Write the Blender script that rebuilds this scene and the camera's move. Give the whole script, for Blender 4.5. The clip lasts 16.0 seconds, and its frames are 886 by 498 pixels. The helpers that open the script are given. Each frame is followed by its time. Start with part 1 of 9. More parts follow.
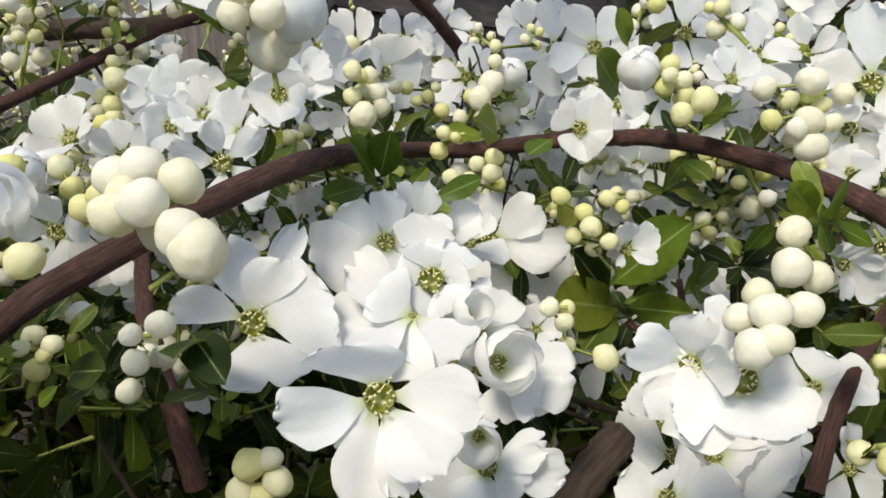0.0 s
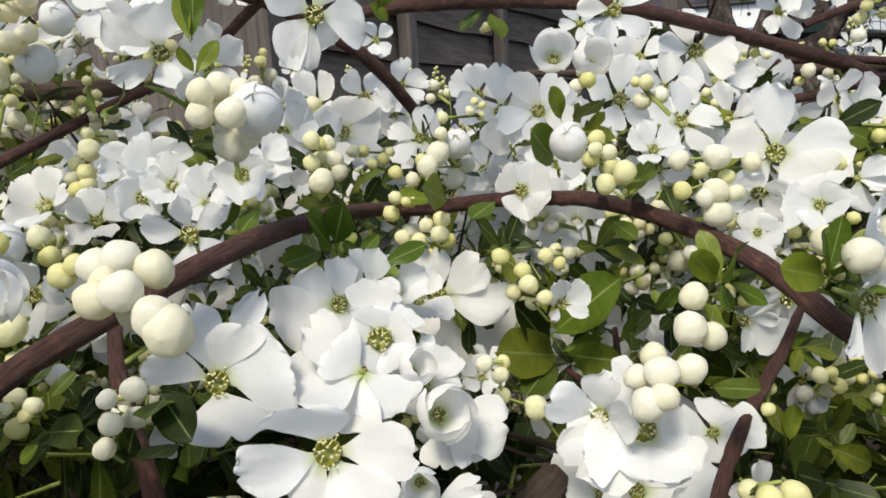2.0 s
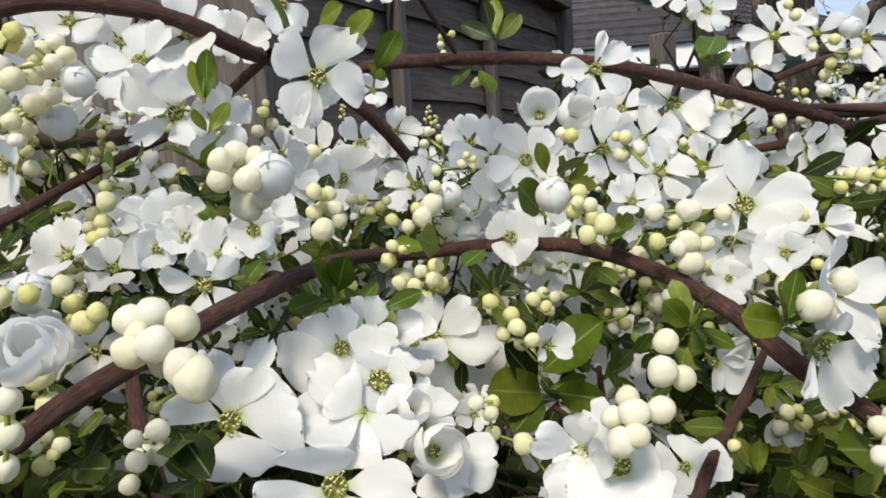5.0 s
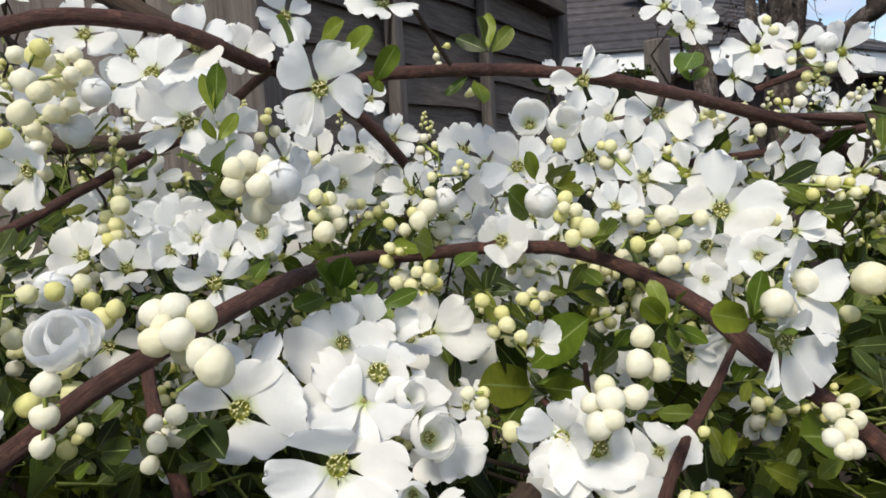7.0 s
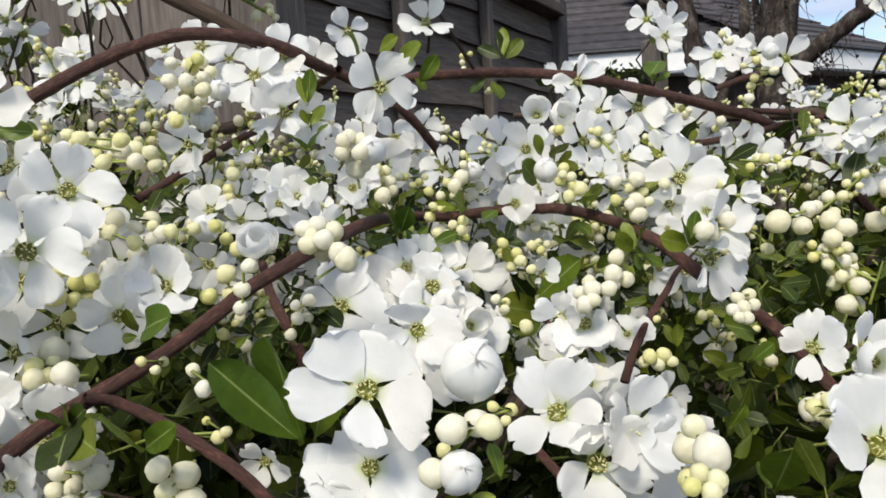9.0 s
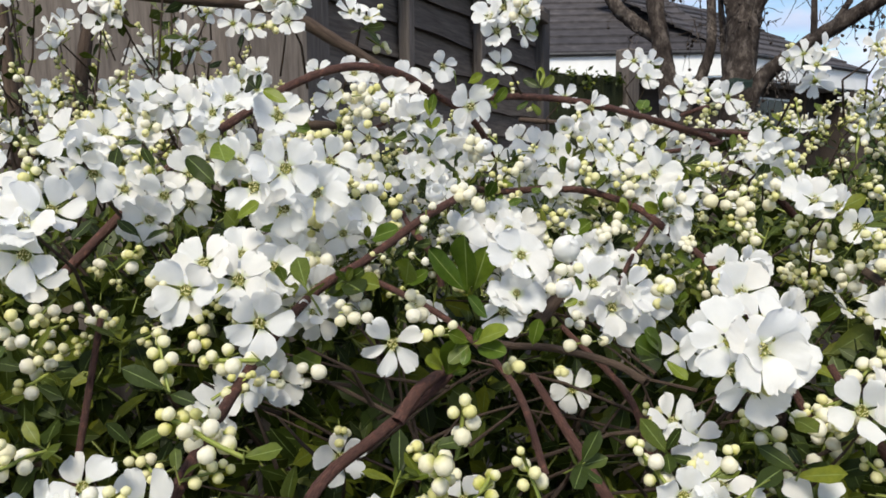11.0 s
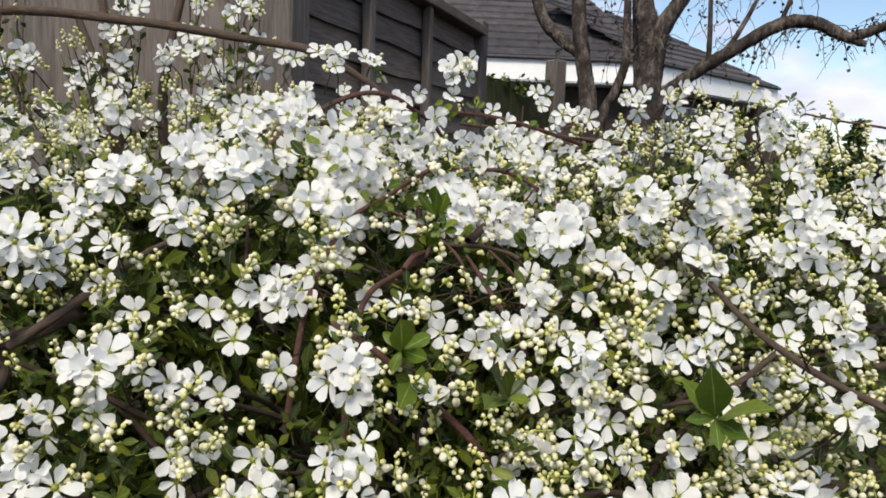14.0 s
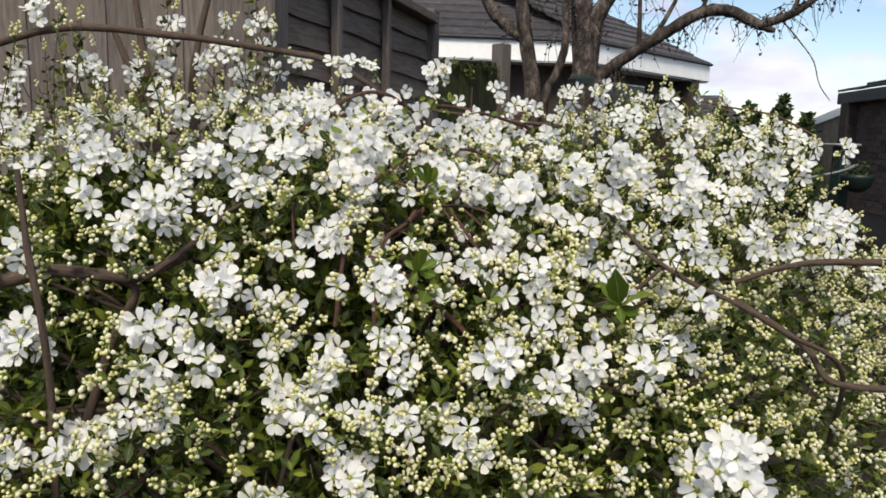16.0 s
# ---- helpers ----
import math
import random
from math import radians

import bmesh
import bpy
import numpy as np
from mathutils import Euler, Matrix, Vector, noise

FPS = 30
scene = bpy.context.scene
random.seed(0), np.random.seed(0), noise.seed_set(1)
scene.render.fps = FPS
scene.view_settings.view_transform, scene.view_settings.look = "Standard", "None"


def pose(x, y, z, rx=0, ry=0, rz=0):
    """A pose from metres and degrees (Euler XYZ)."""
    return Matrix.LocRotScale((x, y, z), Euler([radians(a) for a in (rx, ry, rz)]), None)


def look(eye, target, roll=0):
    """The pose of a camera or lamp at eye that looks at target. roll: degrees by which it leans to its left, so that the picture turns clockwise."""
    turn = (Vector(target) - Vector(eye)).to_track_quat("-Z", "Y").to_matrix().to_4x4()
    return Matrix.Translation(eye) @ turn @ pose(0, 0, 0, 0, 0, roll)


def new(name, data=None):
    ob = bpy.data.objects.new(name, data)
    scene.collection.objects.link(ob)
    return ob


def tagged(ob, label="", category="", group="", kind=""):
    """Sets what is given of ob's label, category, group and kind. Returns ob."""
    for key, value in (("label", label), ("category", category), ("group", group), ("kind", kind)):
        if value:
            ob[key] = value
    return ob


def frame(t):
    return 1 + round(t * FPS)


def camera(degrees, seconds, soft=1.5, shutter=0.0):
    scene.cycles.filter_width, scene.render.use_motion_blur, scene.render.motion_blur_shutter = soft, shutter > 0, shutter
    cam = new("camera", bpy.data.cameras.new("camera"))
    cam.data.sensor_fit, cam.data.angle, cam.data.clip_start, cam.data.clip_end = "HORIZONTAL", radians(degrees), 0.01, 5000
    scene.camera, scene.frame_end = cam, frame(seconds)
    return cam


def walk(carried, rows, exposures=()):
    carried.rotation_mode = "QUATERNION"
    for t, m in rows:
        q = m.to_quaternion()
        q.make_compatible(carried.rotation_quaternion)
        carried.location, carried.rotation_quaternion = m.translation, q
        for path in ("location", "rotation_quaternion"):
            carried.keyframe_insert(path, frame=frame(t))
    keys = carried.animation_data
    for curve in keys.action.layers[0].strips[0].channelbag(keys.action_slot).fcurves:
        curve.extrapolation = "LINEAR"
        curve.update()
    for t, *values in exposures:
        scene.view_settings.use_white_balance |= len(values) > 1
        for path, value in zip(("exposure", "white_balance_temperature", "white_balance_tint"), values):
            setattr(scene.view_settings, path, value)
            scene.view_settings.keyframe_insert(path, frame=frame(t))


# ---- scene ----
cam = camera(62.0, 16.0, 1.7)
PATH = [
    (0, (0.0059, 0.0050, 1.2511), (-0.0404, 1.9699, 0.8809), -3.70),
    (0.5, (0.0070, -0.0050, 1.2581), (-0.0207, 1.9652, 0.9151), -3.61),
    (1, (0.0084, -0.0104, 1.2616), (0.0060, 1.9634, 0.9390), -3.63),
    (1.5, (0.0115, -0.0124, 1.2621), (0.0363, 1.9647, 0.9612), -3.69),
    (2, (0.0127, -0.0129, 1.2619), (0.0519, 1.9652, 0.9694), -3.84),
    (2.5, (0.0119, -0.0145, 1.2608), (0.0704, 1.9663, 0.9905), -3.95),
    (3, (0.0120, -0.0222, 1.2673), (0.0784, 1.9607, 1.0148), -3.88),
    (3.5, (0.0137, -0.0256, 1.2697), (0.0768, 1.9589, 1.0289), -3.93),
    (4, (0.0110, -0.0274, 1.2689), (0.0729, 1.9588, 1.0428), -3.85),
    (4.5, (0.0111, -0.0282, 1.2693), (0.0714, 1.9593, 1.0544), -3.92),
    (5, (0.0120, -0.0289, 1.2692), (0.0789, 1.9587, 1.0574), -3.83),
    (7.5, (0.0113, -0.0592, 1.2704), (0.0916, 1.9292, 1.0714), -3.61),
    (8, (0.0018, -0.0788, 1.2671), (0.0814, 1.9100, 1.0709), -3.70),
    (8.5, (-0.0037, -0.1002, 1.2657), (0.0766, 1.8875, 1.0592), -3.90),
    (9, (-0.0081, -0.1379, 1.2606), (0.0728, 1.8499, 1.0550), -3.57),
    (9.5, (-0.0231, -0.1760, 1.2561), (0.0587, 1.8119, 1.0525), -2.99),
    (10, (-0.0427, -0.2219, 1.2545), (0.0404, 1.7658, 1.0484), -2.28),
    (10.2, (-0.0474, -0.2413, 1.2561), (0.0450, 1.7457, 1.0484), -1.93),
    (12.3, (-0.1830, -0.5287, 1.2619), (0.1545, 1.4249, 0.9979), 0.84),
    (12.5, (-0.1874, -0.5479, 1.2622), (0.1609, 1.4039, 0.9997), 0.98),
    (13, (-0.1905, -0.5867, 1.2646), (0.1723, 1.3624, 1.0012), 1.39),
    (13.5, (-0.1830, -0.6550, 1.2574), (0.1812, 1.2949, 1.0018), 1.82),
    (14, (-0.1863, -0.7647, 1.2538), (0.1726, 1.1872, 1.0066), 2.10),
    (14.5, (-0.1932, -0.8685, 1.2569), (0.1727, 1.0821, 1.0094), 2.10),
    (15, (-0.2015, -0.9304, 1.2608), (0.1950, 1.0128, 1.0029), 1.76),
    (15.5, (-0.2590, -0.9863, 1.2564), (0.1880, 0.9432, 0.9786), 1.40),
    (16, (-0.3124, -1.0690, 1.2626), (0.1869, 0.8437, 0.9589), 1.29),
]
walk(cam, [(t, look(eye, target, roll)) for t, eye, target, roll in PATH], [(0, 0.30, 6500, 10), (12.5, 0.30, 6500, 10), (16, 0.28, 6750, 11)])

# ---- sky and light ----
world = bpy.data.worlds.new("sky")
scene.world = world
world.use_nodes = True
wt = world.node_tree
wt.nodes.clear()
w_out = wt.nodes.new("ShaderNodeOutputWorld")
w_bg = wt.nodes.new("ShaderNodeBackground")
w_sky = wt.nodes.new("ShaderNodeTexSky")
w_sky.sky_type = "NISHITA"
w_sky.sun_disc = False
w_sky.sun_elevation = radians(51)
w_sky.dust_density = 0.3
w_sky.ozone_density = 1.6
w_sky.sun_rotation = radians(200)
w_co = wt.nodes.new("ShaderNodeTexCoord")
w_map = wt.nodes.new("ShaderNodeMapping")
w_map.inputs["Scale"].default_value = (1.0, 1.0, 2.6)
w_noise = wt.nodes.new("ShaderNodeTexNoise")
w_noise.inputs["Scale"].default_value = 4.2
w_noise.inputs["Detail"].default_value = 7.0
w_noise.inputs["Roughness"].default_value = 0.55
w_ramp = wt.nodes.new("ShaderNodeValToRGB")
w_ramp.color_ramp.elements[0].position = 0.47
w_ramp.color_ramp.elements[1].position = 0.60
w_mix = wt.nodes.new("ShaderNodeMix")
w_mix.data_type = "RGBA"
w_shade = wt.nodes.new("ShaderNodeTexNoise")
w_shade.inputs["Scale"].default_value = 4.5
w_shade.inputs["Detail"].default_value = 6.0
w_tone = wt.nodes.new("ShaderNodeValToRGB")
w_tone.color_ramp.elements[0].position = 0.40
w_tone.color_ramp.elements[0].color = (3.7, 4.1, 5.7, 1)
w_tone.color_ramp.elements[1].position = 0.60
w_tone.color_ramp.elements[1].color = (6.4, 6.5, 7.2, 1)
wt.links.new(w_map.outputs["Vector"], w_shade.inputs["Vector"])
wt.links.new(w_shade.outputs["Fac"], w_tone.inputs["Fac"])
wt.links.new(w_tone.outputs["Color"], w_mix.inputs["B"])
wt.links.new(w_co.outputs["Generated"], w_map.inputs["Vector"])
wt.links.new(w_map.outputs["Vector"], w_noise.inputs["Vector"])
wt.links.new(w_noise.outputs["Fac"], w_ramp.inputs["Fac"])
wt.links.new(w_ramp.outputs["Color"], w_mix.inputs["Factor"])
wt.links.new(w_sky.outputs["Color"], w_mix.inputs["A"])
wt.links.new(w_mix.outputs["Result"], w_bg.inputs["Color"])
w_bg.inputs["Strength"].default_value = 0.125
wt.links.new(w_bg.outputs["Background"], w_out.inputs["Surface"])

sun = new("sun", bpy.data.lights.new("sun", "SUN"))
sun.data.energy = 3.7
sun.data.angle = radians(17)
sun.data.color = (1.0, 0.93, 0.78)
sun.matrix_world = look((-1.9, -4.3, 5.9), (0, 0, 0))


# ---- materials ----
def material(name, rough=0.6, spec=0.5, metal=0.0):
    m = bpy.data.materials.new(name)
    m.use_nodes = True
    n = m.node_tree.nodes
    b = n["Principled BSDF"]
    b.inputs["Roughness"].default_value = rough
    b.inputs["Specular IOR Level"].default_value = spec
    b.inputs["Metallic"].default_value = metal
    return m, m.node_tree, b


def noise_ramp(nt, scale, stops, detail=4.0, vector=None, stretch=None, rough=0.6):
    """A noise through a colour ramp; stops are (position, colour)."""
    tex = nt.nodes.new("ShaderNodeTexNoise")
    tex.inputs["Scale"].default_value = scale
    tex.inputs["Detail"].default_value = detail
    tex.inputs["Roughness"].default_value = rough
    co = nt.nodes.new("ShaderNodeNewGeometry" if vector == "Position" else "ShaderNodeTexCoord")
    mp = nt.nodes.new("ShaderNodeMapping")
    if stretch:
        mp.inputs["Scale"].default_value = stretch
    nt.links.new(co.outputs[vector or "Object"], mp.inputs["Vector"])
    nt.links.new(mp.outputs["Vector"], tex.inputs["Vector"])
    ramp = nt.nodes.new("ShaderNodeValToRGB")
    r = ramp.color_ramp
    r.elements[0].position, r.elements[0].color = stops[0][0], (*stops[0][1], 1)
    r.elements[1].position, r.elements[1].color = stops[-1][0], (*stops[-1][1], 1)
    for p, c in stops[1:-1]:
        r.elements.new(p).color = (*c, 1)
    nt.links.new(tex.outputs["Fac"], ramp.inputs["Fac"])
    return ramp.outputs["Color"], tex.outputs["Fac"]


def mixed(nt, fac, a, b, how="MIX"):
    m = nt.nodes.new("ShaderNodeMix")
    m.data_type, m.blend_type = "RGBA", how
    for key, v in (("Factor", fac), ("A", a), ("B", b)):
        if isinstance(v, (int, float)):
            m.inputs[key].default_value = v
        elif isinstance(v, tuple):
            m.inputs[key].default_value = (*v, 1)
        else:
            nt.links.new(v, m.inputs[key])
    return m.outputs["Result"]


def bumped(nt, bsdf, height, strength, distance):
    b = nt.nodes.new("ShaderNodeBump")
    b.inputs["Strength"].default_value = strength
    b.inputs["Distance"].default_value = distance
    nt.links.new(height, b.inputs["Height"])
    nt.links.new(b.outputs["Normal"], bsdf.inputs["Normal"])


def chance(nt):
    """A value that differs from piece to piece, joined or not."""
    g = nt.nodes.new("ShaderNodeNewGeometry")
    o = nt.nodes.new("ShaderNodeObjectInfo")
    a = nt.nodes.new("ShaderNodeMath")
    a.operation = "ADD"
    f = nt.nodes.new("ShaderNodeMath")
    f.operation = "FRACT"
    nt.links.new(g.outputs["Random Per Island"], a.inputs[0])
    nt.links.new(o.outputs["Random"], a.inputs[1])
    nt.links.new(a.outputs[0], f.inputs[0])
    return f.outputs[0]


def thin(nt, bsdf, colour, amount):
    """Lets light through a thin leaf or petal."""
    out = nt.nodes["Material Output"]
    tr = nt.nodes.new("ShaderNodeBsdfTranslucent")
    nt.links.new(colour, tr.inputs["Color"])
    mx = nt.nodes.new("ShaderNodeMixShader")
    mx.inputs[0].default_value = amount
    nt.links.new(bsdf.outputs[0], mx.inputs[1])
    nt.links.new(tr.outputs[0], mx.inputs[2])
    nt.links.new(mx.outputs[0], out.inputs["Surface"])


def attribute(nt, name):
    a = nt.nodes.new("ShaderNodeAttribute")
    a.attribute_name = name
    return a.outputs["Fac"]


def ramp_of(nt, fac, stops):
    ramp = nt.nodes.new("ShaderNodeValToRGB")
    r = ramp.color_ramp
    r.elements[0].position, r.elements[0].color = stops[0][0], (*stops[0][1], 1)
    r.elements[1].position, r.elements[1].color = stops[-1][0], (*stops[-1][1], 1)
    for p, c in stops[1:-1]:
        r.elements.new(p).color = (*c, 1)
    nt.links.new(fac, ramp.inputs["Fac"])
    return ramp.outputs["Color"]


# petal: white, a little green-cream at the claw, fine veins
PETAL, nt, b = material("petal", 0.55, 0.25)
base = ramp_of(nt, attribute(nt, "along"), [(0.0, (0.50, 0.58, 0.20)), (0.10, (0.76, 0.79, 0.58)), (0.24, (0.92, 0.91, 0.893))])
tint = ramp_of(nt, chance(nt), [(0.0, (0.95, 0.97, 1.0)), (0.6, (0.99, 1.0, 1.0)), (1.0, (1.0, 0.985, 0.96))])
blot, fac = noise_ramp(nt, 210.0, [(0.35, (0.955, 0.96, 0.965)), (0.7, (1, 1, 1))], 5.0, "Position")
col = mixed(nt, 1.0, mixed(nt, 1.0, base, tint, "MULTIPLY"), blot, "MULTIPLY")
nt.links.new(col, b.inputs["Base Color"])
_, rise = noise_ramp(nt, 330.0, [(0.3, (0, 0, 0)), (0.7, (1, 1, 1))], 5.0, "Position")
bumped(nt, b, rise, 0.3, 0.0009)
thin(nt, b, col, 0.48)

# bud: cream to yellow-green
BUD, nt, b = material("bud", 0.5, 0.3)
rnd = chance(nt)
tone = ramp_of(nt, rnd, [(0.0, (0.79, 0.76, 0.33)), (0.35, (0.87, 0.83, 0.46)), (0.7, (0.90, 0.865, 0.59)), (1.0, (0.91, 0.88, 0.71))])
blot, fac = noise_ramp(nt, 420.0, [(0.3, (0.88, 0.89, 0.78)), (0.7, (1, 1, 1))], 5.0, "Position")
col = mixed(nt, 1.0, tone, blot, "MULTIPLY")
green = ramp_of(nt, attribute(nt, "along"), [(0.0, (0.50, 0.56, 0.18)), (0.16, (0.82, 0.84, 0.55)), (0.34, (1, 1, 1))])
col = mixed(nt, 1.0, col, green, "MULTIPLY")
nt.links.new(col, b.inputs["Base Color"])
bumped(nt, b, fac, 0.3, 0.0009)
thin(nt, b, col, 0.36)

# large white bud, close to opening
BUD_WHITE, nt, b = material("bud_white", 0.5, 0.3)
tone = ramp_of(nt, chance(nt), [(0.0, (0.88, 0.84, 0.64)), (0.5, (0.91, 0.875, 0.74)), (1.0, (0.92, 0.893, 0.82))])
green = ramp_of(nt, attribute(nt, "along"), [(0.0, (0.60, 0.65, 0.25)), (0.12, (0.92, 0.93, 0.74)), (0.28, (1, 1, 1))])
blot, fac = noise_ramp(nt, 360.0, [(0.3, (0.91, 0.91, 0.83)), (0.7, (1, 1, 1))], 5.0, "Position")
col = mixed(nt, 1.0, mixed(nt, 1.0, tone, green, "MULTIPLY"), blot, "MULTIPLY")
nt.links.new(col, b.inputs["Base Color"])
bumped(nt, b, fac, 0.3, 0.0009)
thin(nt, b, col, 0.36)

# leaf: fresh green with a paler midrib
LEAF, nt, b = material("leaf", 0.48, 0.26)
tone = ramp_of(nt, chance(nt), [(0.0, (0.017, 0.027, 0.004)), (0.45, (0.035, 0.054, 0.007)), (0.78, (0.080, 0.105, 0.012)), (1.0, (0.17, 0.185, 0.020))])
blot, fac = noise_ramp(nt, 320.0, [(0.3, (0.74, 0.80, 0.66)), (0.7, (1.12, 1.10, 1.0))], 5.0, "Position")
col = mixed(nt, 1.0, tone, blot, "MULTIPLY")
rib = ramp_of(nt, attribute(nt, "across"), [(0.0, (1, 1, 1)), (0.07, (0.0, 0.0, 0.0))])
col = mixed(nt, rib, col, (0.20, 0.26, 0.09))
nt.links.new(col, b.inputs["Base Color"])
bumped(nt, b, fac, 0.4, 0.0009)
thin(nt, b, col, 0.18)

# second leaf colour: brighter, yellower, given leaf by leaf to set how bright each looks
BRIGHT_LEAF, nt, b = material("bright_leaf", 0.45, 0.3)
tone = ramp_of(nt, chance(nt), [(0.0, (0.060, 0.105, 0.012)), (0.6, (0.105, 0.155, 0.016)), (1.0, (0.20, 0.24, 0.028))])
blot, fac = noise_ramp(nt, 320.0, [(0.3, (0.76, 0.82, 0.68)), (0.7, (1.1, 1.08, 1.0))], 5.0, "Position")
col = mixed(nt, 1.0, tone, blot, "MULTIPLY")
rib = ramp_of(nt, attribute(nt, "across"), [(0.0, (1, 1, 1)), (0.07, (0.0, 0.0, 0.0))])
col = mixed(nt, rib, col, (0.27, 0.33, 0.11))
nt.links.new(col, b.inputs["Base Color"])
bumped(nt, b, fac, 0.4, 0.0009)
thin(nt, b, col, 0.3)

# green stalk and calyx
STALK, nt, b = material("stalk", 0.5, 0.4)
col, fac = noise_ramp(nt, 200.0, [(0.3, (0.16, 0.21, 0.04)), (0.7, (0.30, 0.33, 0.08))])
nt.links.new(col, b.inputs["Base Color"])

# green-yellow disc in the flower
DISC, nt, b = material("disc", 0.35, 0.5)
col, fac = noise_ramp(nt, 900.0, [(0.35, (0.055, 0.075, 0.005)), (0.55, (0.17, 0.18, 0.014)), (0.75, (0.40, 0.36, 0.06))])
nt.links.new(col, b.inputs["Base Color"])

STAMEN, nt, b = material("stamen", 0.5, 0.3)
col, fac = noise_ramp(nt, 1500.0, [(0.4, (0.62, 0.56, 0.24)), (0.6, (0.80, 0.76, 0.50))])
nt.links.new(col, b.inputs["Base Color"])

# red-brown bark of the shrub
BARK, nt, b = material("bark", 0.7, 0.3)
col, fac = noise_ramp(nt, 55.0, [(0.30, (0.020, 0.009, 0.008)), (0.48, (0.068, 0.030, 0.024)), (0.62, (0.125, 0.062, 0.050)), (0.75, (0.30, 0.21, 0.18))], 7.0, "UV", (12.0, 3.2, 1.0), 0.75)
spot, _ = noise_ramp(nt, 260.0, [(0.55, (1, 1, 1)), (0.72, (1.9, 1.75, 1.55))], 2.0)
col = mixed(nt, 1.0, col, spot, "MULTIPLY")
nt.links.new(col, b.inputs["Base Color"])
bumped(nt, b, fac, 0.9, 0.0016)

# older grey-brown stem
STEM, nt, b = material("old_stem", 0.8, 0.2)
col, fac = noise_ramp(nt, 45.0, [(0.3, (0.028, 0.019, 0.015)), (0.55, (0.082, 0.057, 0.043)), (0.8, (0.18, 0.14, 0.11))], 7.0, "UV", (6.0, 1.0, 1.0), 0.75)
nt.links.new(col, b.inputs["Base Color"])
bumped(nt, b, fac, 0.8, 0.002)

# weathered fence board
BOARD, nt, b = material("fence_board", 0.85, 0.15)
col, fac = noise_ramp(nt, 9.0, [(0.25, (0.066, 0.053, 0.047)), (0.5, (0.128, 0.107, 0.094)), (0.8, (0.205, 0.174, 0.152))], 6.0, "Object", (1.0, 12.0, 12.0), 0.65)
tone = ramp_of(nt, chance(nt), [(0.0, (0.8, 0.8, 0.8)), (1.0, (1.15, 1.1, 1.02))])
col = mixed(nt, 1.0, col, tone, "MULTIPLY")
nt.links.new(col, b.inputs["Base Color"])
bumped(nt, b, fac, 0.5, 0.004)

BOARD_UP, nt, b = material("upright_board", 0.85, 0.15)
col, fac = noise_ramp(nt, 9.0, [(0.25, (0.068, 0.057, 0.052)), (0.5, (0.130, 0.112, 0.102)), (0.8, (0.20, 0.176, 0.162))], 6.0, "Object", (12.0, 12.0, 1.0), 0.65)
tone = ramp_of(nt, chance(nt), [(0.0, (0.82, 0.82, 0.83)), (1.0, (1.15, 1.12, 1.08))])
col = mixed(nt, 1.0, col, tone, "MULTIPLY")
nt.links.new(col, b.inputs["Base Color"])
bumped(nt, b, fac, 0.5, 0.004)

# tree bark, grey and scaly
TREE, nt, b = material("tree_bark", 0.85, 0.15)
col, fac = noise_ramp(nt, 17.0, [(0.36, (0.011, 0.008, 0.0075)), (0.50, (0.046, 0.036, 0.031)), (0.66, (0.19, 0.16, 0.14))], 8.0, "Object", (1.0, 1.0, 0.55), 0.8)
nt.links.new(col, b.inputs["Base Color"])
bumped(nt, b, fac, 0.9, 0.012)

# roof tile
TILE, nt, b = material("roof_tile", 0.75, 0.25)
col, fac = noise_ramp(nt, 7.0, [(0.3, (0.030, 0.028, 0.031)), (0.6, (0.062, 0.058, 0.063)), (0.85, (0.125, 0.118, 0.118))], 6.0)
tone = ramp_of(nt, chance(nt), [(0.0, (0.7, 0.7, 0.72)), (1.0, (1.25, 1.2, 1.15))])
col = mixed(nt, 1.0, col, tone, "MULTIPLY")
nt.links.new(col, b.inputs["Base Color"])
bumped(nt, b, fac, 0.4, 0.01)

WHITE, nt, b = material("white_paint", 0.4, 0.5)
col, fac = noise_ramp(nt, 5.0, [(0.3, (0.78, 0.78, 0.77)), (0.7, (0.86, 0.86, 0.86))], 5.0)
nt.links.new(col, b.inputs["Base Color"])

DARK, nt, b = material("dark_metal", 0.5, 0.4)
col, fac = noise_ramp(nt, 12.0, [(0.3, (0.02, 0.02, 0.022)), (0.7, (0.045, 0.045, 0.05))])
nt.links.new(col, b.inputs["Base Color"])

WALL_BRICK_PALE, nt, b = material("wall_brick", 0.9, 0.15)
col, fac = noise_ramp(nt, 6.0, [(0.3, (0.036, 0.029, 0.025)), (0.7, (0.066, 0.053, 0.046))], 6.0)
nt.links.new(col, b.inputs["Base Color"])
bumped(nt, b, fac, 0.3, 0.01)

BRICK, nt, b = material("brick", 0.9, 0.15)
col, fac = noise_ramp(nt, 14.0, [(0.3, (0.055, 0.042, 0.036)), (0.7, (0.11, 0.085, 0.072))], 5.0)
tone = ramp_of(nt, chance(nt), [(0.0, (0.7, 0.7, 0.72)), (1.0, (1.25, 1.2, 1.15))])
col = mixed(nt, 1.0, col, tone, "MULTIPLY")
nt.links.new(col, b.inputs["Base Color"])
bumped(nt, b, fac, 0.4, 0.006)

GLASS, nt, b = material("window_glass", 0.08, 0.25)
b.inputs["Base Color"].default_value = (0.02, 0.023, 0.026, 1)

SOIL, nt, b = material("soil", 0.95, 0.1)
col, fac = noise_ramp(nt, 14.0, [(0.3, (0.010, 0.008, 0.006)), (0.6, (0.026, 0.020, 0.015)), (0.8, (0.030, 0.036, 0.013))], 8.0)
nt.links.new(col, b.inputs["Base Color"])
bumped(nt, b, fac, 0.8, 0.03)

